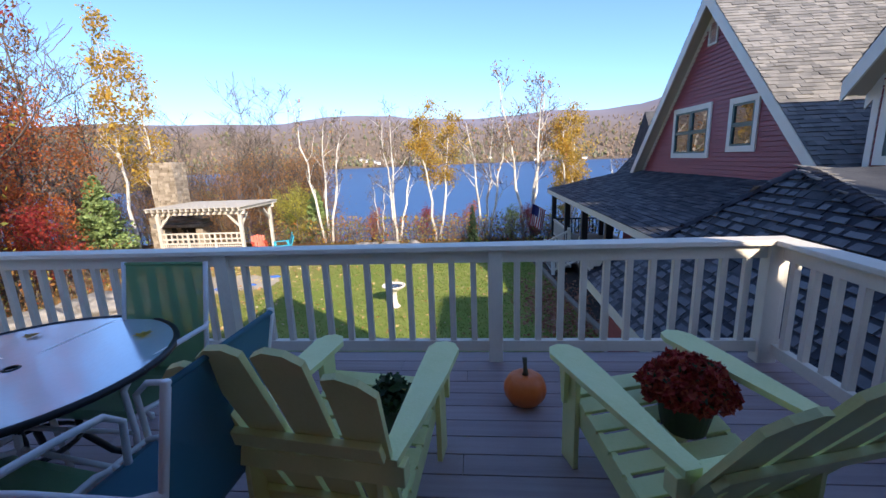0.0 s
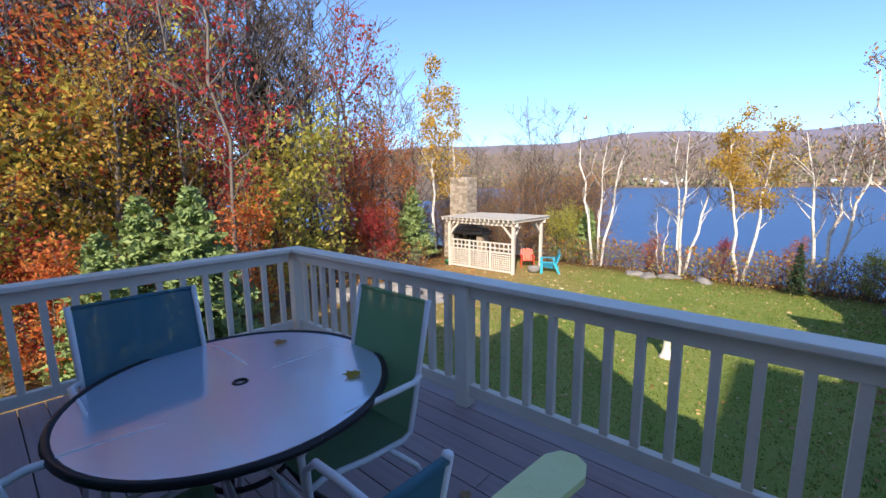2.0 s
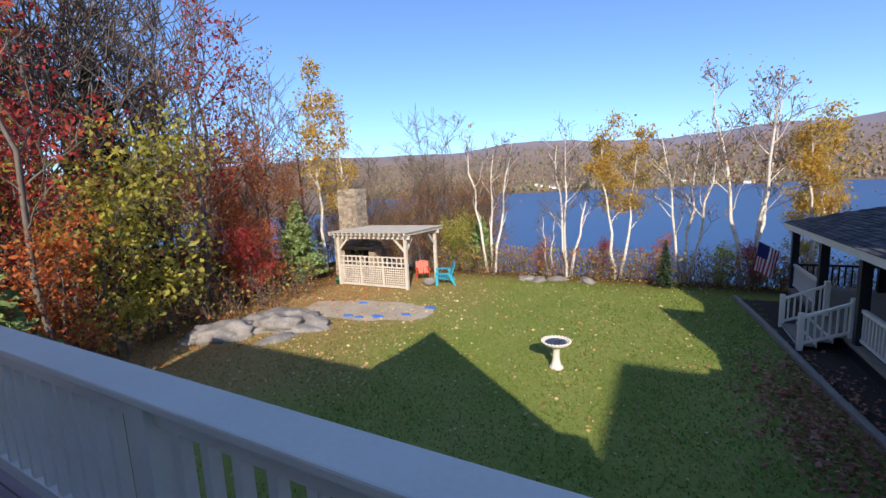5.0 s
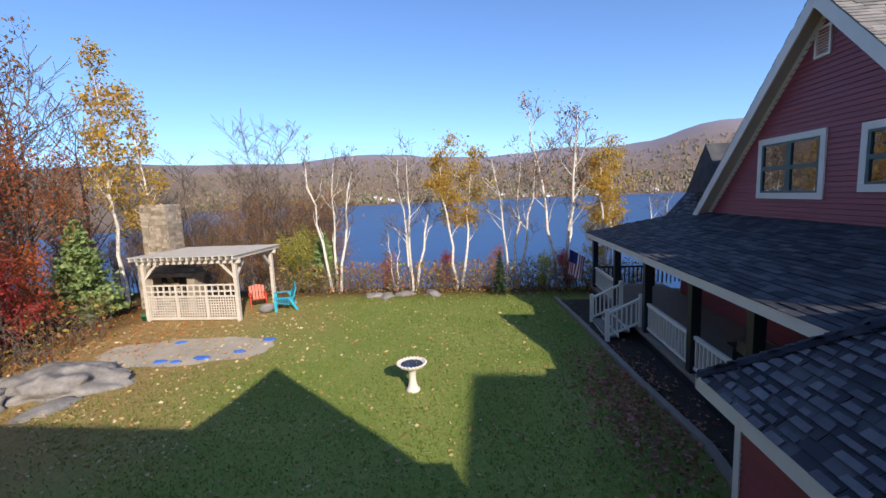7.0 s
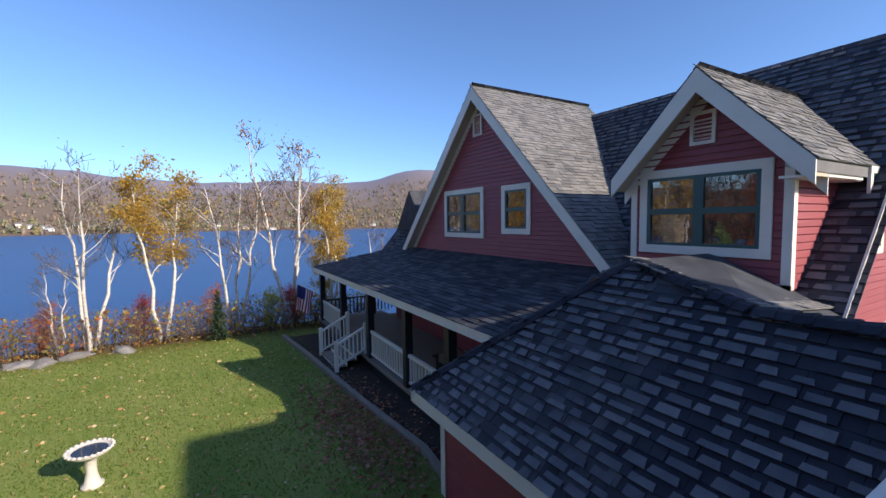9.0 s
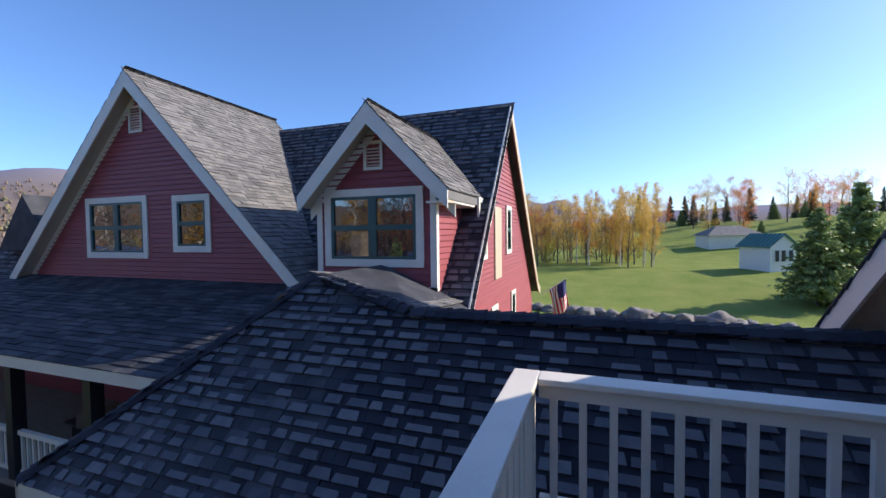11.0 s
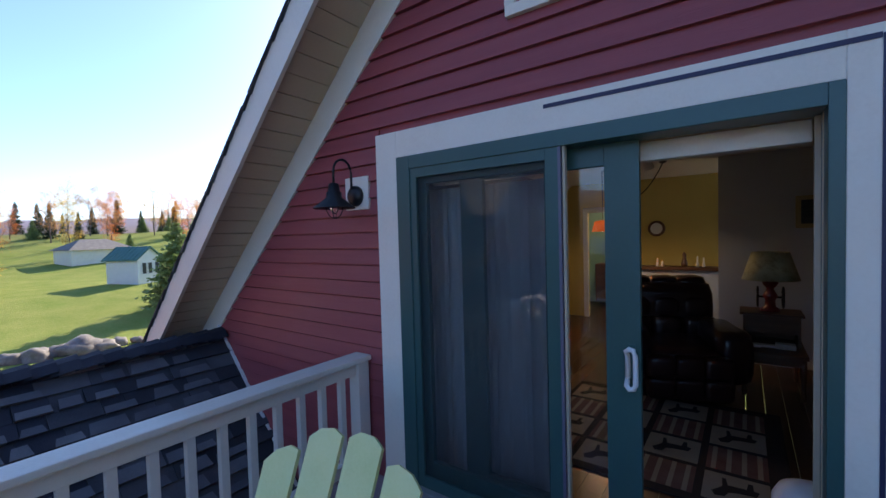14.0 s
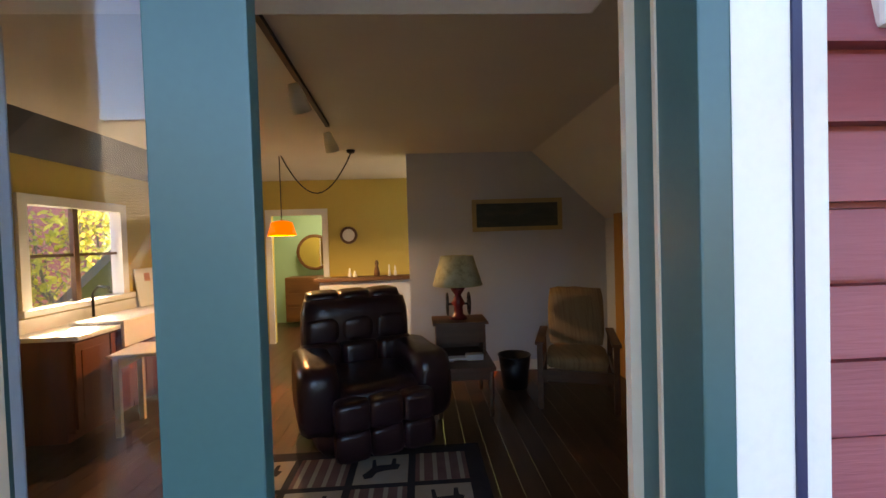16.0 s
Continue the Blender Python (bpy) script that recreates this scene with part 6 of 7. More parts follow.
def cushion(x0, x1, y0, y1, z0, z1, rx=0.0, at=(0, 0, 0), puff=0.04):
    """A soft rounded block."""
    b = bmesh.new()
    bmesh.ops.create_cube(b, size=1.0)
    bmesh.ops.subdivide_edges(b, edges=b.edges[:], cuts=5, use_grid_fill=True)
    g = Geo()
    m = Matrix.Translation(at) @ Matrix.Rotation(rx, 4, "X")
    for v in b.verts:
        p = v.co * 2
        k = [1 - 0.16 * (abs(p[(i + 1) % 3]) ** 4 + abs(p[(i + 2) % 3]) ** 4) / 2 for i in range(3)]
        q = Vector((p.x * k[0], p.y * k[1], p.z * k[2])) / 2
        q += Vector((0, 0, 1)) * puff * noise.noise(v.co * 3.0 + Vector((x0, y0, z0)))
        v.co = m @ Vector(((x0 + x1) / 2 + q.x * (x1 - x0), (y0 + y1) / 2 + q.y * (y1 - y0), (z0 + z1) / 2 + q.z * (z1 - z0)))
    b.verts.index_update()
    g.add([v.co[:] for v in b.verts], [tuple(v.index for v in f.verts) for f in b.faces])
    b.free()
    return g


part("base", cushion(-0.44, 0.44, -0.42, 0.42, 0.0, 0.32), LEATHER, rc, smooth=True)
part("seat_cushion", cushion(-0.29, 0.29, -0.30, 0.50, 0.28, 0.50), LEATHER, rc, smooth=True)
part("leg_rest", cushion(-0.29, 0.29, 0.42, 0.56, 0.08, 0.44), LEATHER, rc, smooth=True)
for s in (-1, 1):
    part("arm", cushion(s * 0.40 - 0.14, s * 0.40 + 0.14, -0.35, 0.46, 0.18, 0.66), LEATHER, rc, smooth=True)
for i in range(3):
    z = 0.44 + i * 0.205
    for j in range(3):
        w = 0.30 - 0.02 * i
        part("back_tuft", cushion((j - 1.5) * w, (j - 0.5) * w + 0.01, -0.22, 0.08, z, z + 0.23, 0.0, (0, -0.24 - i * 0.07, 0)), LEATHER, rc, smooth=True)
part("back_shell", cushion(-0.45, 0.45, -0.52, -0.24, 0.28, 1.04), LEATHER, rc, smooth=True)
for i in range(2):
    for j in range(3):
        part("leg_rest_tuft", cushion(-0.33 + j * 0.22, -0.105 + j * 0.22, 0.46, 0.62, 0.07 + i * 0.19, 0.27 + i * 0.19), LEATHER, rc, smooth=True)

# step end table with lamp
et = thing("end_table", "wooden step end table with a drawer and turned legs", "table", pose(-1.02, -3.35, 0.03))
part("lower_top", Geo().box(-0.27, 0.27, -0.40, 0.36, 0.42, 0.455, c=0.006), OAK, et)
part("upper_case", Geo().box(-0.24, 0.24, -0.40, -0.02, 0.58, 0.76, c=0.004), OAK, et)
part("upper_top", Geo().box(-0.27, 0.27, -0.42, 0.0, 0.76, 0.785, c=0.006), OAK, et)
part("case_sides", Geo().box(-0.24, -0.215, -0.4, -0.02, 0.455, 0.58).box(0.215, 0.24, -0.4, -0.02, 0.455, 0.58).box(-0.215, 0.215, -0.40, -0.38, 0.455, 0.58), OAK, et)
part("apron", Geo().box(-0.25, 0.25, 0.31, 0.335, 0.34, 0.42), OAK, et)
for x in (-0.23, 0.23):
    for y in (-0.36, 0.31):
        part("leg", Geo().lathe([(0.018, 0), (0.024, 0.05), (0.016, 0.12), (0.03, 0.3), (0.026, 0.42)], 10, pose(x, y, 0)), OAK, et, smooth=True)
bk = surf("book_white", [(0.6, 0.62, 0.62), (0.7, 0.72, 0.72)], 0.6, 5.0)
for x, y, z, w, d, h in ((-1.13, -3.26, 0.487, 0.16, 0.1, 0.05), (-1.0, -3.28, 0.487, 0.14, 0.1, 0.02), (-0.88, -3.25, 0.487, 0.1, 0.12, 0.025)):
    b_ = part("book", Geo().box(-w / 2, w / 2, -d / 2, d / 2, 0, h, c=0.003), bk)
    b_.location = (x, y, z)
    tagged(b_, "pale paperback book lying on the end table", "book", "books on the end table")
lampm = surf("red_enamel", [(0.16, 0.012, 0.012), (0.24, 0.02, 0.02)], 0.3, 4.0)
tl = thing("table_lamp", "red coffee-mill table lamp with a printed fabric shade", "lamp", pose(-1.02, -3.58, 0.815))
part("base", Geo().lathe([(0.09, 0), (0.09, 0.02), (0.05, 0.05), (0.045, 0.12), (0.07, 0.16), (0.05, 0.2), (0.03, 0.24), (0.06, 0.28), (0.075, 0.31), (0.02, 0.33)], 20), lampm, tl, smooth=True)
for s in (-1, 1):
    part("wheel", Geo().tube([(s * 0.11, 0.11 * math.cos(a), 0.15 + 0.11 * math.sin(a)) for a in np.linspace(0, 2 * math.pi, 21)], 0.010, 6, cap=False).tube([(s * 0.04, 0, 0.15), (s * 0.12, 0, 0.15)], 0.012, 6).tube([(s * 0.11, -0.1, 0.15), (s * 0.11, 0.1, 0.15)], 0.006, 5).tube([(s * 0.11, 0, 0.05), (s * 0.11, 0, 0.25)], 0.006, 5), BLACK, tl)
part("shade", Geo().lathe([(0.255, 0.34), (0.165, 0.64), (0.16, 0.64), (0.25, 0.34)], 28), surf("printed_shade", [(0.12, 0.09, 0.03), (0.42, 0.40, 0.24), (0.5, 0.47, 0.3)], 0.8, 14.0), tl, smooth=True)

# slatted armchair, basket, picture
ac = thing("wooden_armchair", "wooden armchair with striped brown cushions", "armchair", pose(-2.15, -3.35, 0.03, 0, 0, -20))
STRIPE = surf("striped_cushion", [(0.10, 0.06, 0.03), (0.30, 0.2, 0.1), (0.36, 0.26, 0.15)], 0.85, 3.0, (16, 1, 1), 0.2, 40)
part("seat_cushion", cushion(-0.28, 0.28, -0.25, 0.33, 0.36, 0.48), STRIPE, ac, smooth=True)
part("back_cushion", cushion(-0.28, 0.28, -0.06, 0.06, 0.0, 0.62, 0.25, (0, -0.27, 0.44)), STRIPE, ac, smooth=True)
for s in (-1, 1):
    part("arm", Geo().box(s * 0.33 - 0.04, s * 0.33 + 0.04, -0.34, 0.38, 0.60, 0.63, c=0.006), OAK, ac)
    part("front_leg", Geo().box(s * 0.33 - 0.025, s * 0.33 + 0.025, 0.30, 0.35, 0, 0.60, c=0.004), OAK, ac)
    part("rear_leg", Geo().beam((s * 0.33, -0.36, 0.0), (s * 0.33, -0.3, 0.62), 0.05, 0.05), OAK, ac)
    part("side_rail", Geo().box(s * 0.33 - 0.015, s * 0.33 + 0.015, -0.32, 0.32, 0.28, 0.36), OAK, ac)
part("front_rail", Geo().box(-0.33, 0.33, 0.31, 0.335, 0.26, 0.36), OAK, ac)
wb = thing("waste_basket", "dark wire waste basket by the wall", "basket", pose(-1.62, -3.75, 0.03))
part("body", Geo().lathe([(0.13, 0), (0.17, 0.34), (0.165, 0.34), (0.125, 0.01)], 20), BLACK, wb, smooth=True)
part("rim", Geo().tube([(0.17 * math.cos(a), 0.17 * math.sin(a), 0.34) for a in np.linspace(0, 2 * math.pi, 25)], 0.007, 6, cap=False), BLACK, wb)
pc = thing("picture", "long framed dark landscape picture on the wall", "picture", pose(-1.82, -4.295, 1.70))
GOLDF = surf("gilt_frame", [(0.35, 0.27, 0.12), (0.5, 0.4, 0.2)], 0.4, 5.0, metal=0.5)
part("frame", Geo().box(-0.54, 0.54, 0, 0.03, 0, 0.05, c=0.005).box(-0.54, 0.54, 0, 0.03, 0.33, 0.38, c=0.005).box(-0.54, -0.49, 0, 0.03, 0.05, 0.33).box(0.49, 0.54, 0, 0.03, 0.05, 0.33), GOLDF, pc)
part("canvas", Geo().box(-0.49, 0.49, 0.004, 0.012, 0.05, 0.33), surf("dark_landscape", [(0.012, 0.016, 0.018), (0.03, 0.05, 0.05), (0.10, 0.10, 0.07)], 0.4, 4.0, (1, 1, 4)), pc)
ck = thing("wall_clock", "small round dark wall clock on the mustard wall", "clock", pose(0.49, -6.195, 1.74))
part("rim", Geo().lathe([(0.14, 0), (0.14, 0.03), (0.10, 0.045), (0.10, 0.02), (0.0, 0.02)], 24, pose(0, 0, 0, -90)), OAK, ck, smooth=True)
part("dial", Geo().lathe([(0.10, 0.022), (0.0, 0.023)], 24, pose(0, 0, 0, -90)), WHITE, ck)
for x, h_, rr in ((0.32, 0.12, 0.025), (0.25, 0.08, 0.03), (-0.05, 0.22, 0.045), (-0.22, 0.16, 0.02), (-0.30, 0.14, 0.02)):
    o_ = part("ornament", Geo().lathe([(rr, 0), (rr * 0.9, h_ * 0.3), (rr * 0.5, h_ * 0.6), (rr * 0.6, h_ * 0.85), (rr * 0.2, h_)], 12), OAK if rr > 0.03 else WHITE, smooth=True)
    o_.location = (x, -5.14, 1.15)
    tagged(o_, "small ornament standing on the half wall ledge", "ornament", "ornaments on the ledge")
# rug
rg = thing("rug", "dark patterned cabin rug with checked border", "rug", pose(-0.15, -1.9, 0.032))
RUG = [surf("rug_" + n_, [c0, c1], 0.95, 8.0, bump=0.6, fine=200) for n_, c0, c1 in (("black", (0.012, 0.012, 0.014), (0.025, 0.025, 0.028)), ("tan", (0.26, 0.23, 0.18), (0.36, 0.33, 0.27)), ("plaid", (0.09, 0.03, 0.03), (0.2, 0.13, 0.11)))]
part("field", Geo().box(-0.9, 0.85, -0.65, 1.1, 0, 0.010), RUG[0], rg)
for i in range(4):
    for j in range(4):
        x, y = -0.78 + i * 0.41, -0.53 + j * 0.40
        pch = part("patch", Geo().box(x, x + 0.36, y, y + 0.35, 0.0105, 0.0125), RUG[1] if (i + j) % 2 else RUG[2], rg)
        if (i + j) % 2:
            part("motif", Geo().add([(x + px * 0.36, y + 0.35 - py * 0.35, 0.0132) for px, py in ((0.15, 0.62), (0.2, 0.45), (0.45, 0.42), (0.6, 0.36), (0.66, 0.2), (0.8, 0.16), (0.86, 0.3), (0.76, 0.44), (0.7, 0.56), (0.72, 0.85), (0.66, 0.85), (0.62, 0.62), (0.34, 0.64), (0.32, 0.86), (0.25, 0.86), (0.24, 0.66))], [tuple(range(16))]), RUG[0], pch)
        else:
            for q in range(4):
                part("stripe", Geo().box(x + 0.03 + q * 0.09, x + 0.06 + q * 0.09, y, y + 0.35, 0.013, 0.0134), RUG[1], pch)
bn = thing("waste_bin", "white rounded plastic bin just inside the door", "bin", pose(-1.06, -0.46, 0.03))
part("bin_body", Geo().lathe([(0.12, 0), (0.15, 0.30), (0.15, 0.34)], 24), WHITE, bn, smooth=True)
part("lid", Geo().lathe([(0.155, 0.34), (0.155, 0.37), (0.13, 0.42), (0.07, 0.45), (0.0, 0.455)], 24), WHITE, bn, smooth=True)
# track lights and swag lamp
tk = thing("track_light", "white track light heads on a ceiling track", "lamp", pose(0.06, -2.05, 2.6, 0, 0, 2.5))
part("track", Geo().box(-0.015, 0.015, -0.95, 1.1, 0.01, 0.04), BLACK, tk)
for y in (0.2, -0.9):
    part("head", Geo().lathe([(0.03, 0), (0.045, 0.06), (0.06, 0.16), (0.055, 0.16), (0.03, 0.05)], 16, pose(0, y, -0.05, 150, 12)), TRIM, tk, smooth=True)
sw = thing("swag_lamp", "orange glass swag lamp hanging by a chain", "lamp", pose(0.84, -4.0, 1.72))
part("shade", Geo().lathe([(0.05, 0.16), (0.11, 0.14), (0.15, 0.0), (0.145, 0.0), (0.10, 0.13)], 20), glow("orange_glass", (1.0, 0.15, 0.012), 0.1), sw, smooth=True)
chn = [(0, 0, 0.16), (0, 0, 0.86)]
part("stem", Geo().tube(chn, 0.006, 5), BLACK, sw)
part("chain", Geo().tube([(-0.02 - 0.75 * t, 0.0, 0.86 - 0.42 * math.sin(math.pi * t) ** 0.9 + 0.02 * t) for t in np.linspace(0, 1, 15)], 0.007, 5), BLACK, sw)
part("ceiling_cup", Geo().lathe([(0.05, 0.0), (0.04, -0.03), (0.01, -0.04)], 14, pose(-0.77, 0, 0.91)), BLACK, sw)
bulb = new("swag_bulb", bpy.data.lights.new("swag_bulb", "POINT"))
bulb.data.energy, bulb.data.color, bulb.data.shadow_soft_size, bulb.location = 7.0, (1.0, 0.70, 0.42), 0.025, (0.84, -4.0, 1.74)
# added fill light without a fixture, brightens the room beyond the doorway
kb = new("far_room_fill", bpy.data.lights.new("far_room_fill", "AREA"))
kb.data.energy, kb.data.size, kb.data.color, kb.location = 3.0, 0.5, (1.0, 0.86, 0.62), (1.2, -6.9, 2.6)


# ---- trees ----
THIN = [0.010]


def limb(g, p, d, length, r0, depth, tips, rr, sides, droop=0.0, sway=0.18, kids=(3, 5), spread=0.75, fine=None):
    """A bent limb with smaller limbs on it; tips collects twig points."""
    n = 5
    pts, rad = [p.copy()], [r0]
    q = p.copy()
    dd = d.normalized()
    for i in range(n):
        dd = (dd + Vector((rr.gauss(0, sway), rr.gauss(0, sway), rr.gauss(0, sway) * 0.5 + 0.05 - droop))).normalized()
        q = q + dd * (length / n)
        pts.append(q.copy())
        rad.append(max(r0 * (1 - 0.8 * (i + 1) / n), THIN[0]))
    g.tube(pts, rad, sides, cap=False)
    if depth == 0:
        tips.extend(pts[2:])
        return
    for k in range(rr.randint(*kids)):
        f = rr.uniform(0.35, 1.0)
        i = min(n - 1, int(f * n))
        b = pts[i].lerp(pts[i + 1], f * n - i)
        a = Vector((rr.gauss(0, 1), rr.gauss(0, 1), rr.gauss(0, 0.5))).normalized()
        limb(fine or g, b, (dd * (1 - spread) + a * spread + Vector((0, 0, 0.25 - droop))), length * rr.uniform(0.45, 0.7), rad[i] * 0.6, depth - 1, tips, rr, 3 if depth < 3 else 4, droop, sway, kids, spread, fine)


def broadleaf(seed, height, radius, stems, bark, leaf, leaves, size, first=0.3, up=0.75, depth=2, n_limbs=12, trunk_r=0.10, lean=0.1, spread=0.28, twig=None):
    rr = random.Random(seed)
    g, tips = Geo(), []
    fine = Geo() if twig else None
    for s in range(stems):
        a = 2 * math.pi * s / max(1, stems) + rr.random()
        base = Vector((0.18 * math.cos(a), 0.18 * math.sin(a), -0.4)) if stems > 1 else Vector((0, 0, -0.4))
        top = Vector((math.cos(a) * lean * height * (stems > 1) + rr.gauss(0, 0.3), math.sin(a) * lean * height * (stems > 1) + rr.gauss(0, 0.3), height * rr.uniform(0.86, 1.0)))
        pts, rad = [], []
        for i in range(9):
            t = i / 8
            pts.append(base.lerp(top, t) + Vector((rr.gauss(0, 0.05), rr.gauss(0, 0.05), 0)) * height * 0.18 * (t > 0))
            rad.append(trunk_r * (1 - t) ** 0.8 + 0.012)
        g.tube(pts, rad, 7, cap=False)
        for k in range(n_limbs):
            t = first + (0.98 - first) * (k + rr.random()) / n_limbs
            i = min(7, int(t * 8))
            p = pts[i].lerp(pts[i + 1], t * 8 - i)
            az = rr.uniform(0, 2 * math.pi)
            ln = radius * (1.15 - 0.75 * abs(t - 0.45)) * rr.uniform(0.6, 1.1)
            limb(g, p, Vector((math.cos(az), math.sin(az), up)), ln, rad[i] * 0.45, depth - 1, tips, rr, 4, kids=(3, 5), spread=0.6, fine=fine)
    white = len(g.f)
    if twig:
        g.add(fine.v, fine.f)
    trunk = g.mesh("trunk", bark, True)
    if twig:
        trunk.materials.append(twig)
        for p in trunk.polygons:
            p.material_index = int(p.index >= white)
    crown = None
    if leaves:
        tp = np.array([t[:] for t in tips])
        c = tp[nrg.integers(0, len(tp), leaves)] + nrg.normal(size=(leaves, 3)) * spread
        v, f = cards(c, size)
        crown = leaf_mesh("crown", v, f, leaf)
    return trunk, crown


def conifer(seed, height, radius, leaf, dense=1.0, size=0.10):
    rr = random.Random(seed)
    g = Geo().tube([(0, 0, -0.3), (0.02, 0, height * 0.5), (0, 0.02, height)], [0.02 * height * 0.6, 0.012 * height * 0.6, 0.01], 6, cap=False)
    pts = []
    z = 0.06 * height
    while z < height * 0.985:
        rad = radius * (1 - z / height) ** 0.85 + 0.05
        for k in range(int(7 * dense)):
            az = rr.uniform(0, 2 * math.pi)
            L = rad * rr.uniform(0.7, 1.1)
            tip = Vector((math.cos(az) * L, math.sin(az) * L, z + L * rr.uniform(-0.1, 0.35)))
            g.tube([(0, 0, z), tip], [0.012, 0.004], 3, cap=False)
            for j in range(int(9 * L / max(0.25, size * 2.2)) + 3):
                t = rr.uniform(0.2, 1.05)
                q = Vector((0, 0, z)).lerp(tip, t)
                pts.append((q.x + rr.gauss(0, 0.11 * L + 0.02), q.y + rr.gauss(0, 0.11 * L + 0.02), q.z + rr.gauss(0, 0.05)))
        z += height * 0.035 + 0.02
    v, f = cards(np.array(pts), size, 0.3, 1.1)
    return g.mesh("trunk", BARK, True), leaf_mesh("crown", v, f, leaf)


def plant(proto, x, y, name, label, scale=1.0, rz=0.0, dz=0.0, group=""):
    t = thing(name, label, "tree", pose(x, y, ground_z(x, y) + dz, 0, 0, rz), group)
    t.scale = (scale,) * 3
    for nm, me in zip(("trunk", "crown"), proto):
        if me:
            ob = new(nm, me)
            ob.parent = t
    return t


MAPLE = [broadleaf(s, 11.0, 3.0, 1, BARK, lf, 2500, 0.075, 0.16, 0.9, 2, 20, 0.13, spread=0.33) for s, lf in ((1, L_RED), (2, L_ORANGE), (3, L_GOLD), (4, L_RUST), (5, L_RED))]
SPARSE = [broadleaf(s, 13.0, 2.4, 1, BARK, lf, 1150, 0.085, 0.25, 1.1, 2, 20, 0.11, spread=0.25) for s, lf in ((11, L_RED), (12, L_ORANGE), (13, L_RUST))]
ASPEN = [broadleaf(s, 12.0, 1.5, 1, BIRCH, L_GOLD, 2500, 0.085, 0.32, 1.6, 2, 18, 0.10, spread=0.25) for s in (21, 22)]
BUSH = [broadleaf(s, 5.0, 1.6, 2, BARK, lf, 2600, 0.075, 0.08, 0.9, 2, 14, 0.05, 0.08, 0.26) for s, lf in ((31, L_LIME), (32, L_ORANGE), (33, L_RED))]
BIRCHY = [broadleaf(s, 8.0, 1.5, n_, BIRCH, lf, cnt, 0.06, 0.36, 1.2, 3, 8, 0.085, 0.17, 0.2, TWIG) for s, n_, lf, cnt in ((41, 3, L_RUST, 120), (42, 3, L_RUST, 160), (43, 2, L_GOLD, 6500), (44, 2, L_RUST, 90), (45, 3, L_RUST, 700))]
THIN[0] = 0.011
SLIM = [broadleaf(s, 12.0, 1.5, 1, BIRCH, L_RUST, 420, 0.06, 0.5, 1.2, 2, 9, 0.085, 0.1, 0.2, TWIG) for s in (71, 72)]
THIN[0] = 0.017
BARE = [broadleaf(s, 11.0, 3.4, n_, TWIG, None, 0, 0.1, 0.2, 1.5, 3, 13, 0.12, 0.10) for s, n_ in ((51, 2), (52, 1))]
THIN[0] = 0.015
SCRUB = [broadleaf(s, 9.0, 2.3, 2, TWIG, lf, cnt, 0.06, 0.12, 1.3, 2, 20, 0.07, 0.09, 0.4) for s, lf, cnt in ((81, L_RUST, 1500), (82, L_RUST, 2600), (83, L_LIME, 900))]
POLE = [broadleaf(s, 14.5, 1.7, 1, bk_, lf, cnt, 0.075, 0.3, 1.2, 2, 16, 0.08, spread=0.22) for s, bk_, lf, cnt in ((91, BARK, L_RED, 700), (92, BARK, L_RUST, 450), (93, BARK, L_LIME, 600), (94, BARK, L_ORANGE, 650))]
PINE = [conifer(s, 4.4, 1.5, L_PINE, 1.3, 0.085) for s in (61, 62)]
SPRUCE = [conifer(s, 9.0, 1.6, L_SPRUCE, 1.0, 0.13) for s in (71, 72)]


def polar(az, d, ex=-0.8, ey=1.1):
    a = math.radians(az)
    return ex - d * math.sin(a), ey + d * math.cos(a)


LBL = {"pole": ("maple_tree", "tall slender tree with a thin crown of autumn leaves"), "scrub": ("bare_tree", "thin brown sapling with a few rusty leaves still hanging"), "slim": ("birch_tree", "slim white birch trunk beside the deck"), "maple": ("maple_tree", "maple in autumn leaf at the edge of the woods"), "sparse": ("maple_tree", "tall maple with thinning autumn leaves in the woods"), "aspen": ("aspen_tree", "slim aspen with golden leaves"),
       "bush": ("shrub", "bushy sapling in autumn colour at the wood edge"), "birch": ("birch_tree", "white-barked birch at the lake bank"), "bare": ("bare_tree", "leafless grey tree with fine upright twigs"), "pine": ("pine_tree", "young green pine by the deck"), "spruce": ("spruce_tree", "dark green spruce among the maples")}
SETS = {"pole": POLE, "scrub": SCRUB, "maple": MAPLE, "sparse": SPARSE, "aspen": ASPEN, "bush": BUSH, "birch": BIRCHY, "bare": BARE, "pine": PINE, "spruce": SPRUCE, "slim": SLIM}
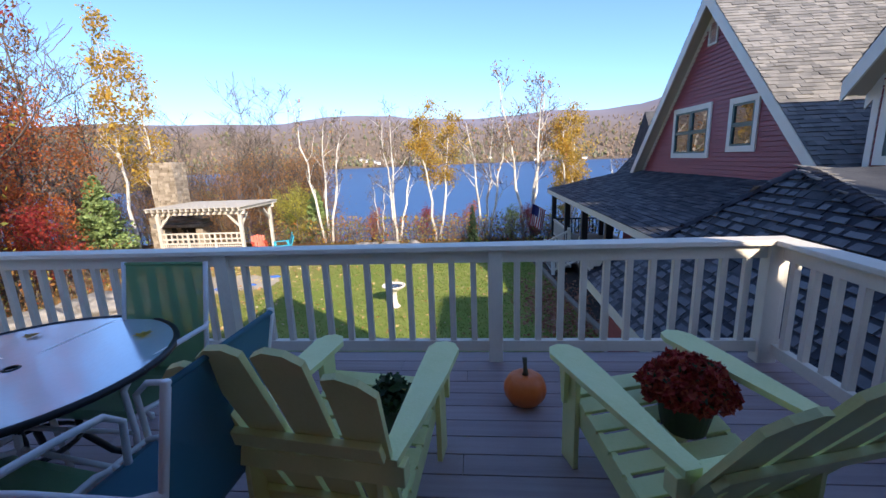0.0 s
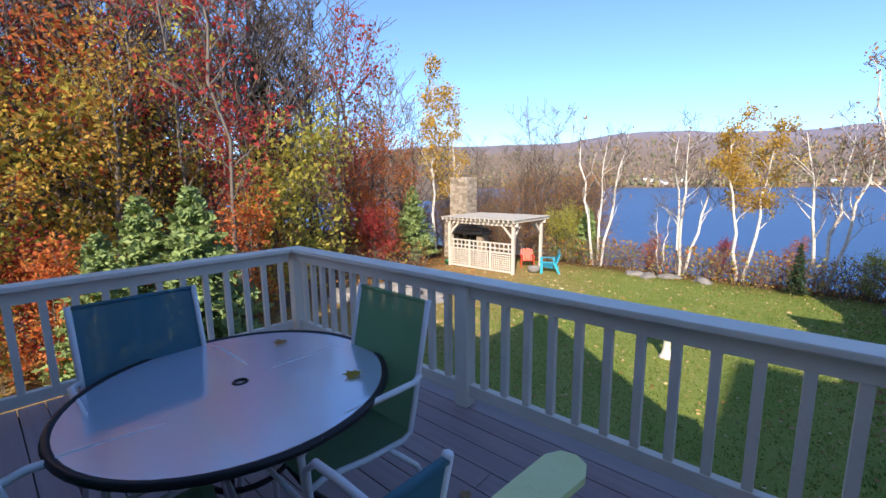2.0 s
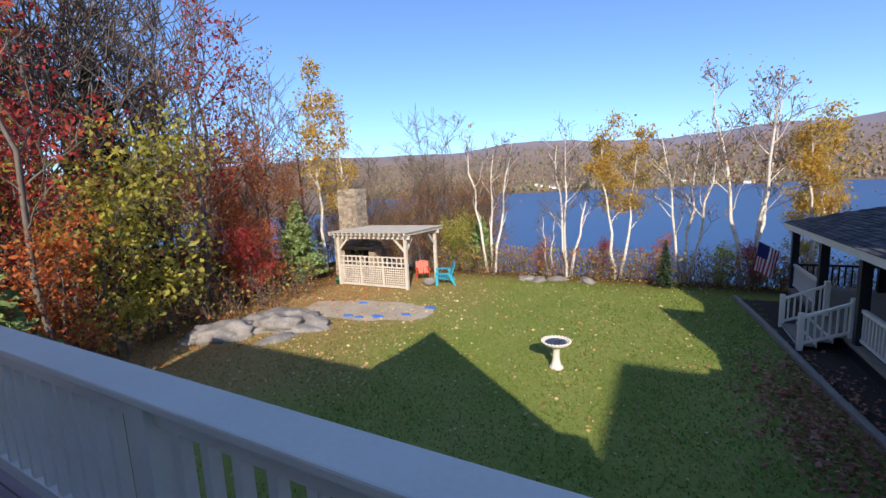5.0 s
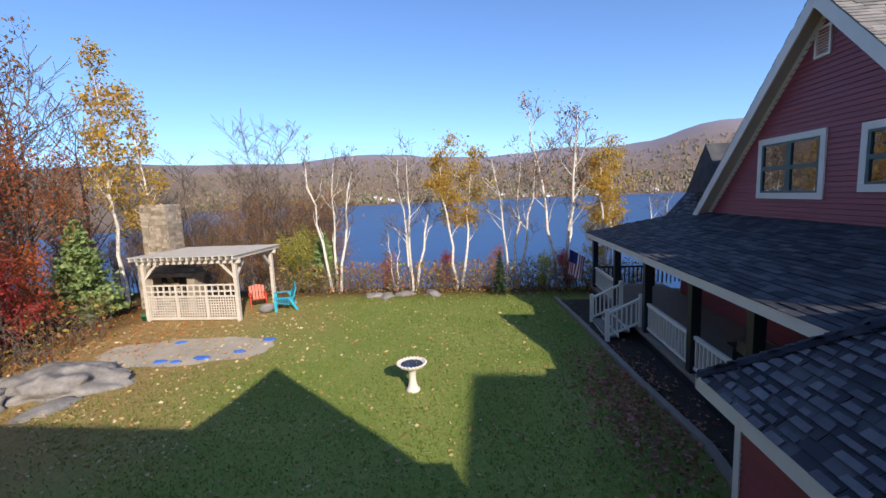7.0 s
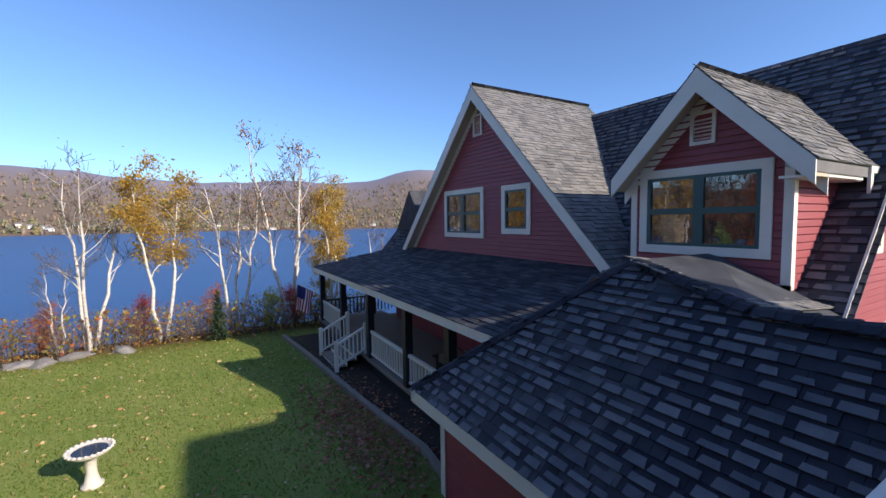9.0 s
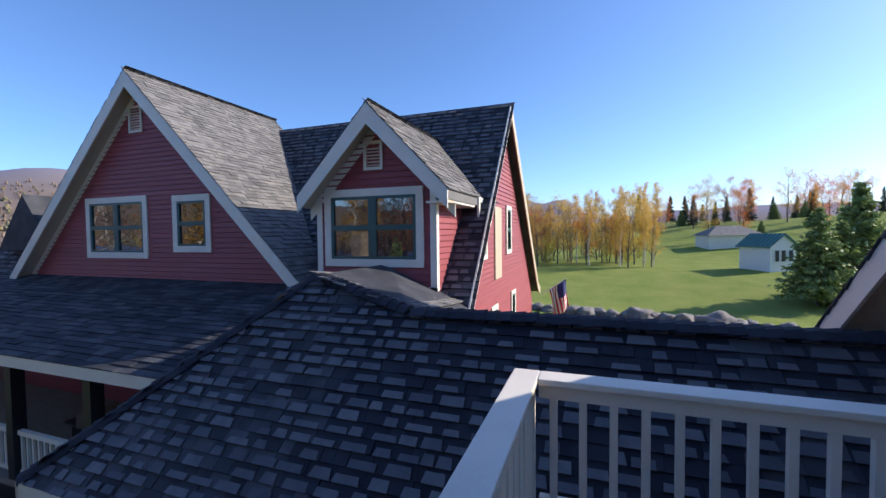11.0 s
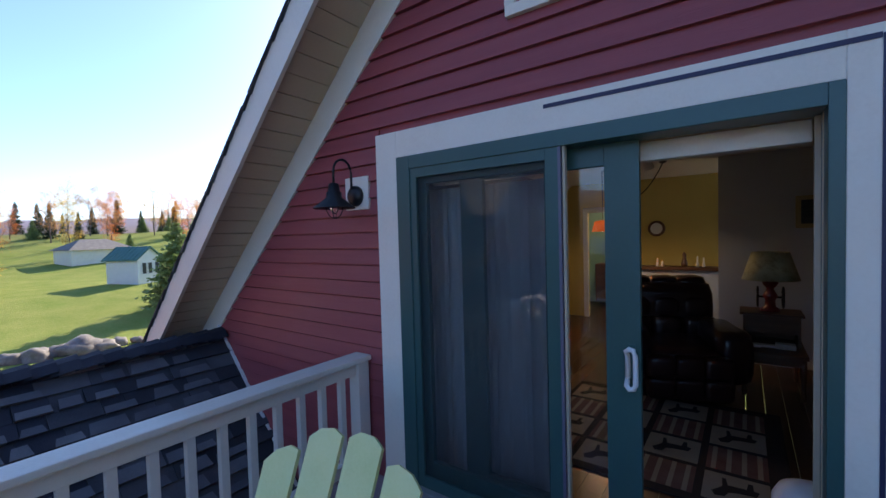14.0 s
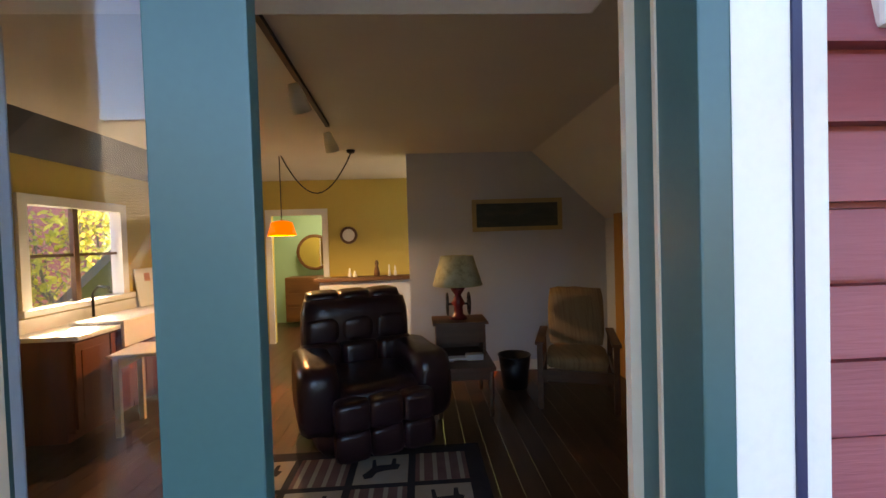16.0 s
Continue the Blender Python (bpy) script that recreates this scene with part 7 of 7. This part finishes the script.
# kind, variant, azimuth left of +y, distance, scale
WOODS = [("maple", 0, 71, 17, 0.74), ("sparse", 0, 68, 19, 1.05), ("maple", 2, 80, 14.5, 0.72), ("maple", 1, 88, 15, 0.85), ("maple", 2, 91, 13, 0.62), ("sparse", 1, 84, 18, 1.05), ("sparse", 0, 55, 22, 1.0),
         ("maple", 1, 51, 24, 0.72), ("maple", 1, 56, 22, 0.62), ("bush", 0, 60, 17, 1.25), ("bush", 0, 63, 15.5, 0.9), ("pine", 0, 73, 11.5, 1.0), ("pine", 1, 82, 11.0, 0.78), ("pine", 0, 78, 12.5, 0.95), ("bush", 2, 87, 13.0, 0.62),
         ("bush", 1, 49, 22, 0.55), ("aspen", 0, 42.5, 27, 0.95), ("aspen", 1, 40, 27.5, 0.82), ("bare", 0, 28, 30, 0.78), ("bare", 1, 30.5, 31, 0.72), ("spruce", 0, 64, 24, 1.25), ("spruce", 1, 76, 21, 1.1), ("pine", 1, 45.5, 24, 0.95), ("bare", 1, 58, 25, 1.25),
         ("bare", 0, 66, 22, 1.3), ("bare", 1, 74, 24, 1.3), ("bare", 0, 81, 22, 1.25), ("sparse", 2, 94, 17, 1.0), ("maple", 3, 96, 15, 0.8), ("maple", 4, 99, 17, 1.0), ("slim", 0, 95, 11.5, 1.0), ("slim", 1, 98, 12.5, 1.05), ("bush", 0, 84, 15.5, 1.3), ("bush", 0, 91, 15, 1.25), ("bush", 0, 77, 17, 1.2), ("bush", 1, 86, 11.5, 0.55),
         ("maple", 3, 77, 24, 0.95), ("sparse", 2, 60, 27, 0.95), ("maple", 3, 53, 31, 0.9), ("maple", 1, 47, 32, 0.7), ("sparse", 2, 50, 28, 0.95), ("bare", 1, 45, 34, 0.95), ("bare", 0, 50, 36, 1.0), ("maple", 3, 38, 36, 0.55), ("bare", 1, 36, 34, 0.75),
         ("bare", 0, 24, 34, 0.62), ("maple", 3, 31, 36, 0.42), ("maple", 3, 34, 40, 0.5), ("bush", 0, 23, 26, 0.6), ("pine", 0, 25, 25, 0.6), ("spruce", 0, 87, 24, 1.1), ("sparse", 0, 103, 18, 1.1), ("maple", 2, 106, 14, 0.8), ("sparse", 1, 73, 27, 1.1),
         ("sparse", 0, 90, 22, 1.05), ("maple", 3, 85, 26, 1.0), ("sparse", 2, 61, 30, 1.05), ("bare", 1, 70, 30, 1.3), ("maple", 4, 66, 16, 0.55), ("bush", 1, 68, 14, 0.7), ("bush", 2, 51, 20.5, 0.6), ("bush", 0, 94, 12, 0.8),
         ("maple", 1, 49, 24, 0.62), ("maple", 1, 53, 22.5, 0.66), ("maple", 0, 54.5, 25, 0.7), ("maple", 1, 57.5, 21.5, 0.55), ("maple", 3, 46, 27, 0.6), ("bush", 1, 52, 21.5, 0.7)]
r = random.Random(99)
for i in range(18):
    WOODS.append((r.choice(("bare", "bare", "sparse")), r.randint(0, 1), 56 + 2.6 * i + r.uniform(-1, 1), r.uniform(19, 29), r.uniform(0.9, 1.25)))
for i in range(16):
    WOODS.append(("pole", i % 4, 68 + 2.4 * i + r.uniform(-1.2, 1.2), r.uniform(13.5, 19), r.uniform(0.85, 1.15)))
for kind, k, az, d, sc in WOODS:
    x, y = polar(az, d)
    nm, lb = LBL[kind]
    plant(SETS[kind][k], x, y, nm, lb, sc, r.uniform(0, 360), group="trees of the wood edge")
BANK = [("birch", 1, -9.0, 22.8, 1.05), ("birch", 3, -5.9, 22.7, 0.5), ("birch", 0, -5.05, 22.8, 0.95), ("birch", 2, -2.75, 22.8, 1.0), ("birch", 1, -0.1, 22.8, 0.95), ("birch", 4, 2.25, 23.2, 1.2), ("birch", 2, 4.5, 24.0, 1.0),
        ("birch", 3, 8.5, 28.0, 0.95), ("birch", 2, 6.0, 30.0, 0.9), ("bush", 1, -6.3, 22.8, 0.3), ("bush", 0, 1.2, 21.8, 0.32), ("spruce", 0, -0.8, 21.2, 0.23), ("bush", 2, -3.4, 23.2, 0.34), ("bush", 1, -0.9, 23.6, 0.34),
        ("bush", 2, 2.4, 22.4, 0.34), ("bush", 0, -10.6, 22.6, 0.5), ("pine", 1, -9.9, 23.6, 0.7), ("bush", 0, -11.8, 23.6, 0.5)]
for kind, k, x, y, sc in BANK:
    nm, lb = LBL[kind]
    plant(SETS[kind][k], x, y, nm, lb if kind != "birch" or k != 2 else "white-barked birch with yellow leaves at the lake bank", sc * (0.86 if kind == "birch" else 1.0), r.uniform(0, 360), group="trees on the lake bank")
for i in range(80):
    x, y = polar(r.uniform(21, 54), r.uniform(28, 44))
    k, top = r.choice((0, 1, 1, 2)), r.uniform(-1.0, 1.8)
    plant(SCRUB[k], x, y, *LBL["scrub"], (top - ground_z(x, y)) / 9.0, r.uniform(0, 360), group="thicket behind the pergola")
for i in range(60):
    x = r.uniform(36, 58)
    y = r.uniform(-1.0, 12.0) + 0.05 * (x - 36)
    kind, k = r.choice((("aspen", 0), ("aspen", 1), ("maple", 2), ("maple", 1), ("bush", 0), ("bare", 0), ("maple", 2)))
    nm, lb = LBL[kind]
    plant(SETS[kind][k], x + 6, y - 2, nm, lb.replace("by the deck", "beyond the yard"), r.uniform(0.42, 0.66), r.uniform(0, 360), -0.3, "trees beyond the east yard")
for i in range(60):
    x, y = r.uniform(68, 125), r.uniform(-48, 4)
    kind, k = r.choice((("aspen", 1), ("maple", 2), ("maple", 1), ("spruce", 0), ("spruce", 1), ("maple", 3), ("pine", 0), ("maple", 2)))
    nm, lb = LBL[kind]
    plant(SETS[kind][k], x, y, nm, lb.replace("by the deck", "on the hill"), r.uniform(0.5, 0.85), r.uniform(0, 360), -0.3, "trees on the east hill")
for x, y, sc in ((29, -9.5, 1.3), (31.5, -12.5, 1.6), (30, -11, 1.1)):
    plant(PINE[0], x, y, "pine_tree", "full green pine at the edge of the east yard", sc, x * 40)

for x, y, sc in ((8.0, -10.3, 1.1), (8.7, -8.0, 1.0)):
    plant(BUSH[0], x, y, "shrub", "yellow-green shrub outside the kitchen window", sc, x * 50)

# brushwood along the bank and under the trees
pts = []
for i in range(650):
    x = r.uniform(-13, 6)
    y = 21.6 + abs(r.gauss(0, 1.6)) - 0.05 * x
    pts.append((x, y, ground_z(x, y)))
for i in range(1700):
    a, d = r.uniform(44, 108), r.uniform(12.5, 30)
    x, y = polar(a, d)
    if x > -14.5 and y > 7.5:
        continue
    pts.append((x, y, ground_z(x, y)))
g = Geo()
for x, y, z in pts:
    for k in range(3):
        h_ = r.uniform(0.5, 1.7)
        g.tube([(x, y, z - 0.1), (x + r.gauss(0, 0.2), y + r.gauss(0, 0.2), z + h_ * 0.6), (x + r.gauss(0, 0.45), y + r.gauss(0, 0.45), z + h_)], [0.008, 0.006, 0.003], 3, cap=False)
tagged(new("brushwood", g.mesh("brushwood", TWIG)), "leafless brown brush along the bank and wood edge", "brush", kind="stuff")
bp = np.array(pts)
for nm, mat, share in (("undergrowth_rust", L_RUST, 9000), ("undergrowth_gold", L_GOLD, 3200), ("undergrowth_green", L_LIME, 5200), ("undergrowth_red", L_ORANGE, 2600)):
    c = bp[nrg.integers(0, len(bp), share)] + nrg.normal(size=(share, 3)) * np.array([0.35, 0.35, 0.0]) + np.stack([np.zeros(share), np.zeros(share), nrg.uniform(0.05, 1.3, share) ** 1.3], 1)
    v, f = cards(c, 0.065)
    tagged(new("undergrowth", leaf_mesh("undergrowth", v, f, mat)), "low undergrowth in autumn leaf at the wood edge", "undergrowth", kind="stuff")

# far woods on the hills and shores
def far_woods(name, material, count, seed, lo, hi, size, az0=-48, az1=80):
    q = np.random.default_rng(seed)
    vs, fs = [], []
    for i in range(count):
        az, d = math.radians(q.uniform(az0, az1)), q.uniform(lo ** 0.5, hi ** 0.5) ** 2
        x, y = d * math.sin(az), d * math.cos(az)
        z = ground_z(x, y)
        if z < -11.5:
            continue
        h_, w = size * q.uniform(0.7, 1.4), size * q.uniform(0.3, 0.5)
        n0 = len(vs)
        for zz, ww in ((0.0, 0.6), (0.35, 1.0), (0.75, 0.7)):
            a0 = q.uniform(0, 6)
            vs += [(x + w * ww * math.cos(a0 + 1.257 * k) * q.uniform(0.7, 1.2), y + w * ww * math.sin(a0 + 1.257 * k), z + h_ * zz) for k in range(5)]
        vs.append((x, y, z + h_))
        for a in (0, 5):
            fs += [(n0 + a + k, n0 + a + (k + 1) % 5, n0 + a + 5 + (k + 1) % 5, n0 + a + 5 + k) for k in range(5)]
        fs += [(n0 + 10 + k, n0 + 10 + (k + 1) % 5, n0 + 15) for k in range(5)]
    me = bpy.data.meshes.new(name)
    me.from_pydata(vs, [], fs)
    me.materials.append(material)
    tagged(new(name, me), "distant autumn woods on the hills", "woods", kind="stuff")


FAR1 = leafy("far_brown_woods", [(0.17, 0.135, 0.11), (0.22, 0.165, 0.125), (0.27, 0.19, 0.13), (0.19, 0.16, 0.13)], 0.0)
FAR2 = leafy("far_green_woods", [(0.10, 0.11, 0.07), (0.15, 0.15, 0.08), (0.24, 0.2, 0.09)], 0.0)
far_woods("far_woods", FAR1, 5200, 1, 830, 1550, 7)
far_woods("far_woods", FAR2, 1500, 2, 830, 1500, 9)
far_woods("far_woods", FAR2, 500, 3, 830, 1000, 8)

# leaves on the lawn and in the bed
for nm, mat, n_, box in (("lawn_leaves", FALLEN, 2200, (-11, 2.0, 6.0, 21.5)), ("lawn_leaves", FALLEN, 1400, (-15, -7, 8.5, 18.5)), ("bed_leaves", FALLEN_RED, 2600, (0.2, 3.0, 9.0, 15.0)), ("wood_leaves", L_ORANGE, 2600, (-20, -12, 2.0, 20.0))):
    x, y = nrg.uniform(box[0], box[1], n_), nrg.uniform(box[2], box[3], n_)
    if nm == "bed_leaves":
        x = nrg.normal(1.7, 0.55, n_)
        y = nrg.normal(11.6, 1.6, n_)
    z = np.array([ground_z(a, b) for a, b in zip(x, y)]) + (0.07 if nm == "bed_leaves" else 0.03)
    v, f = cards(np.stack([x, y, z], 1), 0.042, 0.85)
    v[:, 2] = np.maximum(v[:, 2], -3.2)
    tagged(new(nm, leaf_mesh(nm, v, f, mat)), "fallen autumn leaves scattered on the grass", "leaves", kind="stuff")
# grass tufts
n_ = 60000
x, y = nrg.uniform(-13.5, 2.1, n_), nrg.uniform(4.5, 21.5, n_)
keep = (x > -9 - 3 * np.sin(y * 0.7)) | (nrg.random(n_) < 0.35)
keep &= ~((np.abs(x + 10.8) < 2.7) & (np.abs(y - 14.5) < 1.2))
x, y = x[keep], y[keep]
h_, a = nrg.uniform(0.03, 0.075, len(x)), nrg.uniform(0, 6.28, len(x))
dx, dy = np.cos(a) * 0.018, np.sin(a) * 0.018
z = np.full(len(x), -2.91)
lx, ly = nrg.normal(0, 0.025, len(x)), nrg.normal(0, 0.025, len(x))
v = np.stack([np.stack([x - dx, y - dy, z], 1), np.stack([x + dx, y + dy, z], 1), np.stack([x + lx, y + ly, z + h_], 1)], 1).reshape(-1, 3)
tagged(new("grass", leaf_mesh("grass", v, np.arange(len(v)).reshape(-1, 3), BLADE)), "short green lawn grass", "grass", kind="stuff")
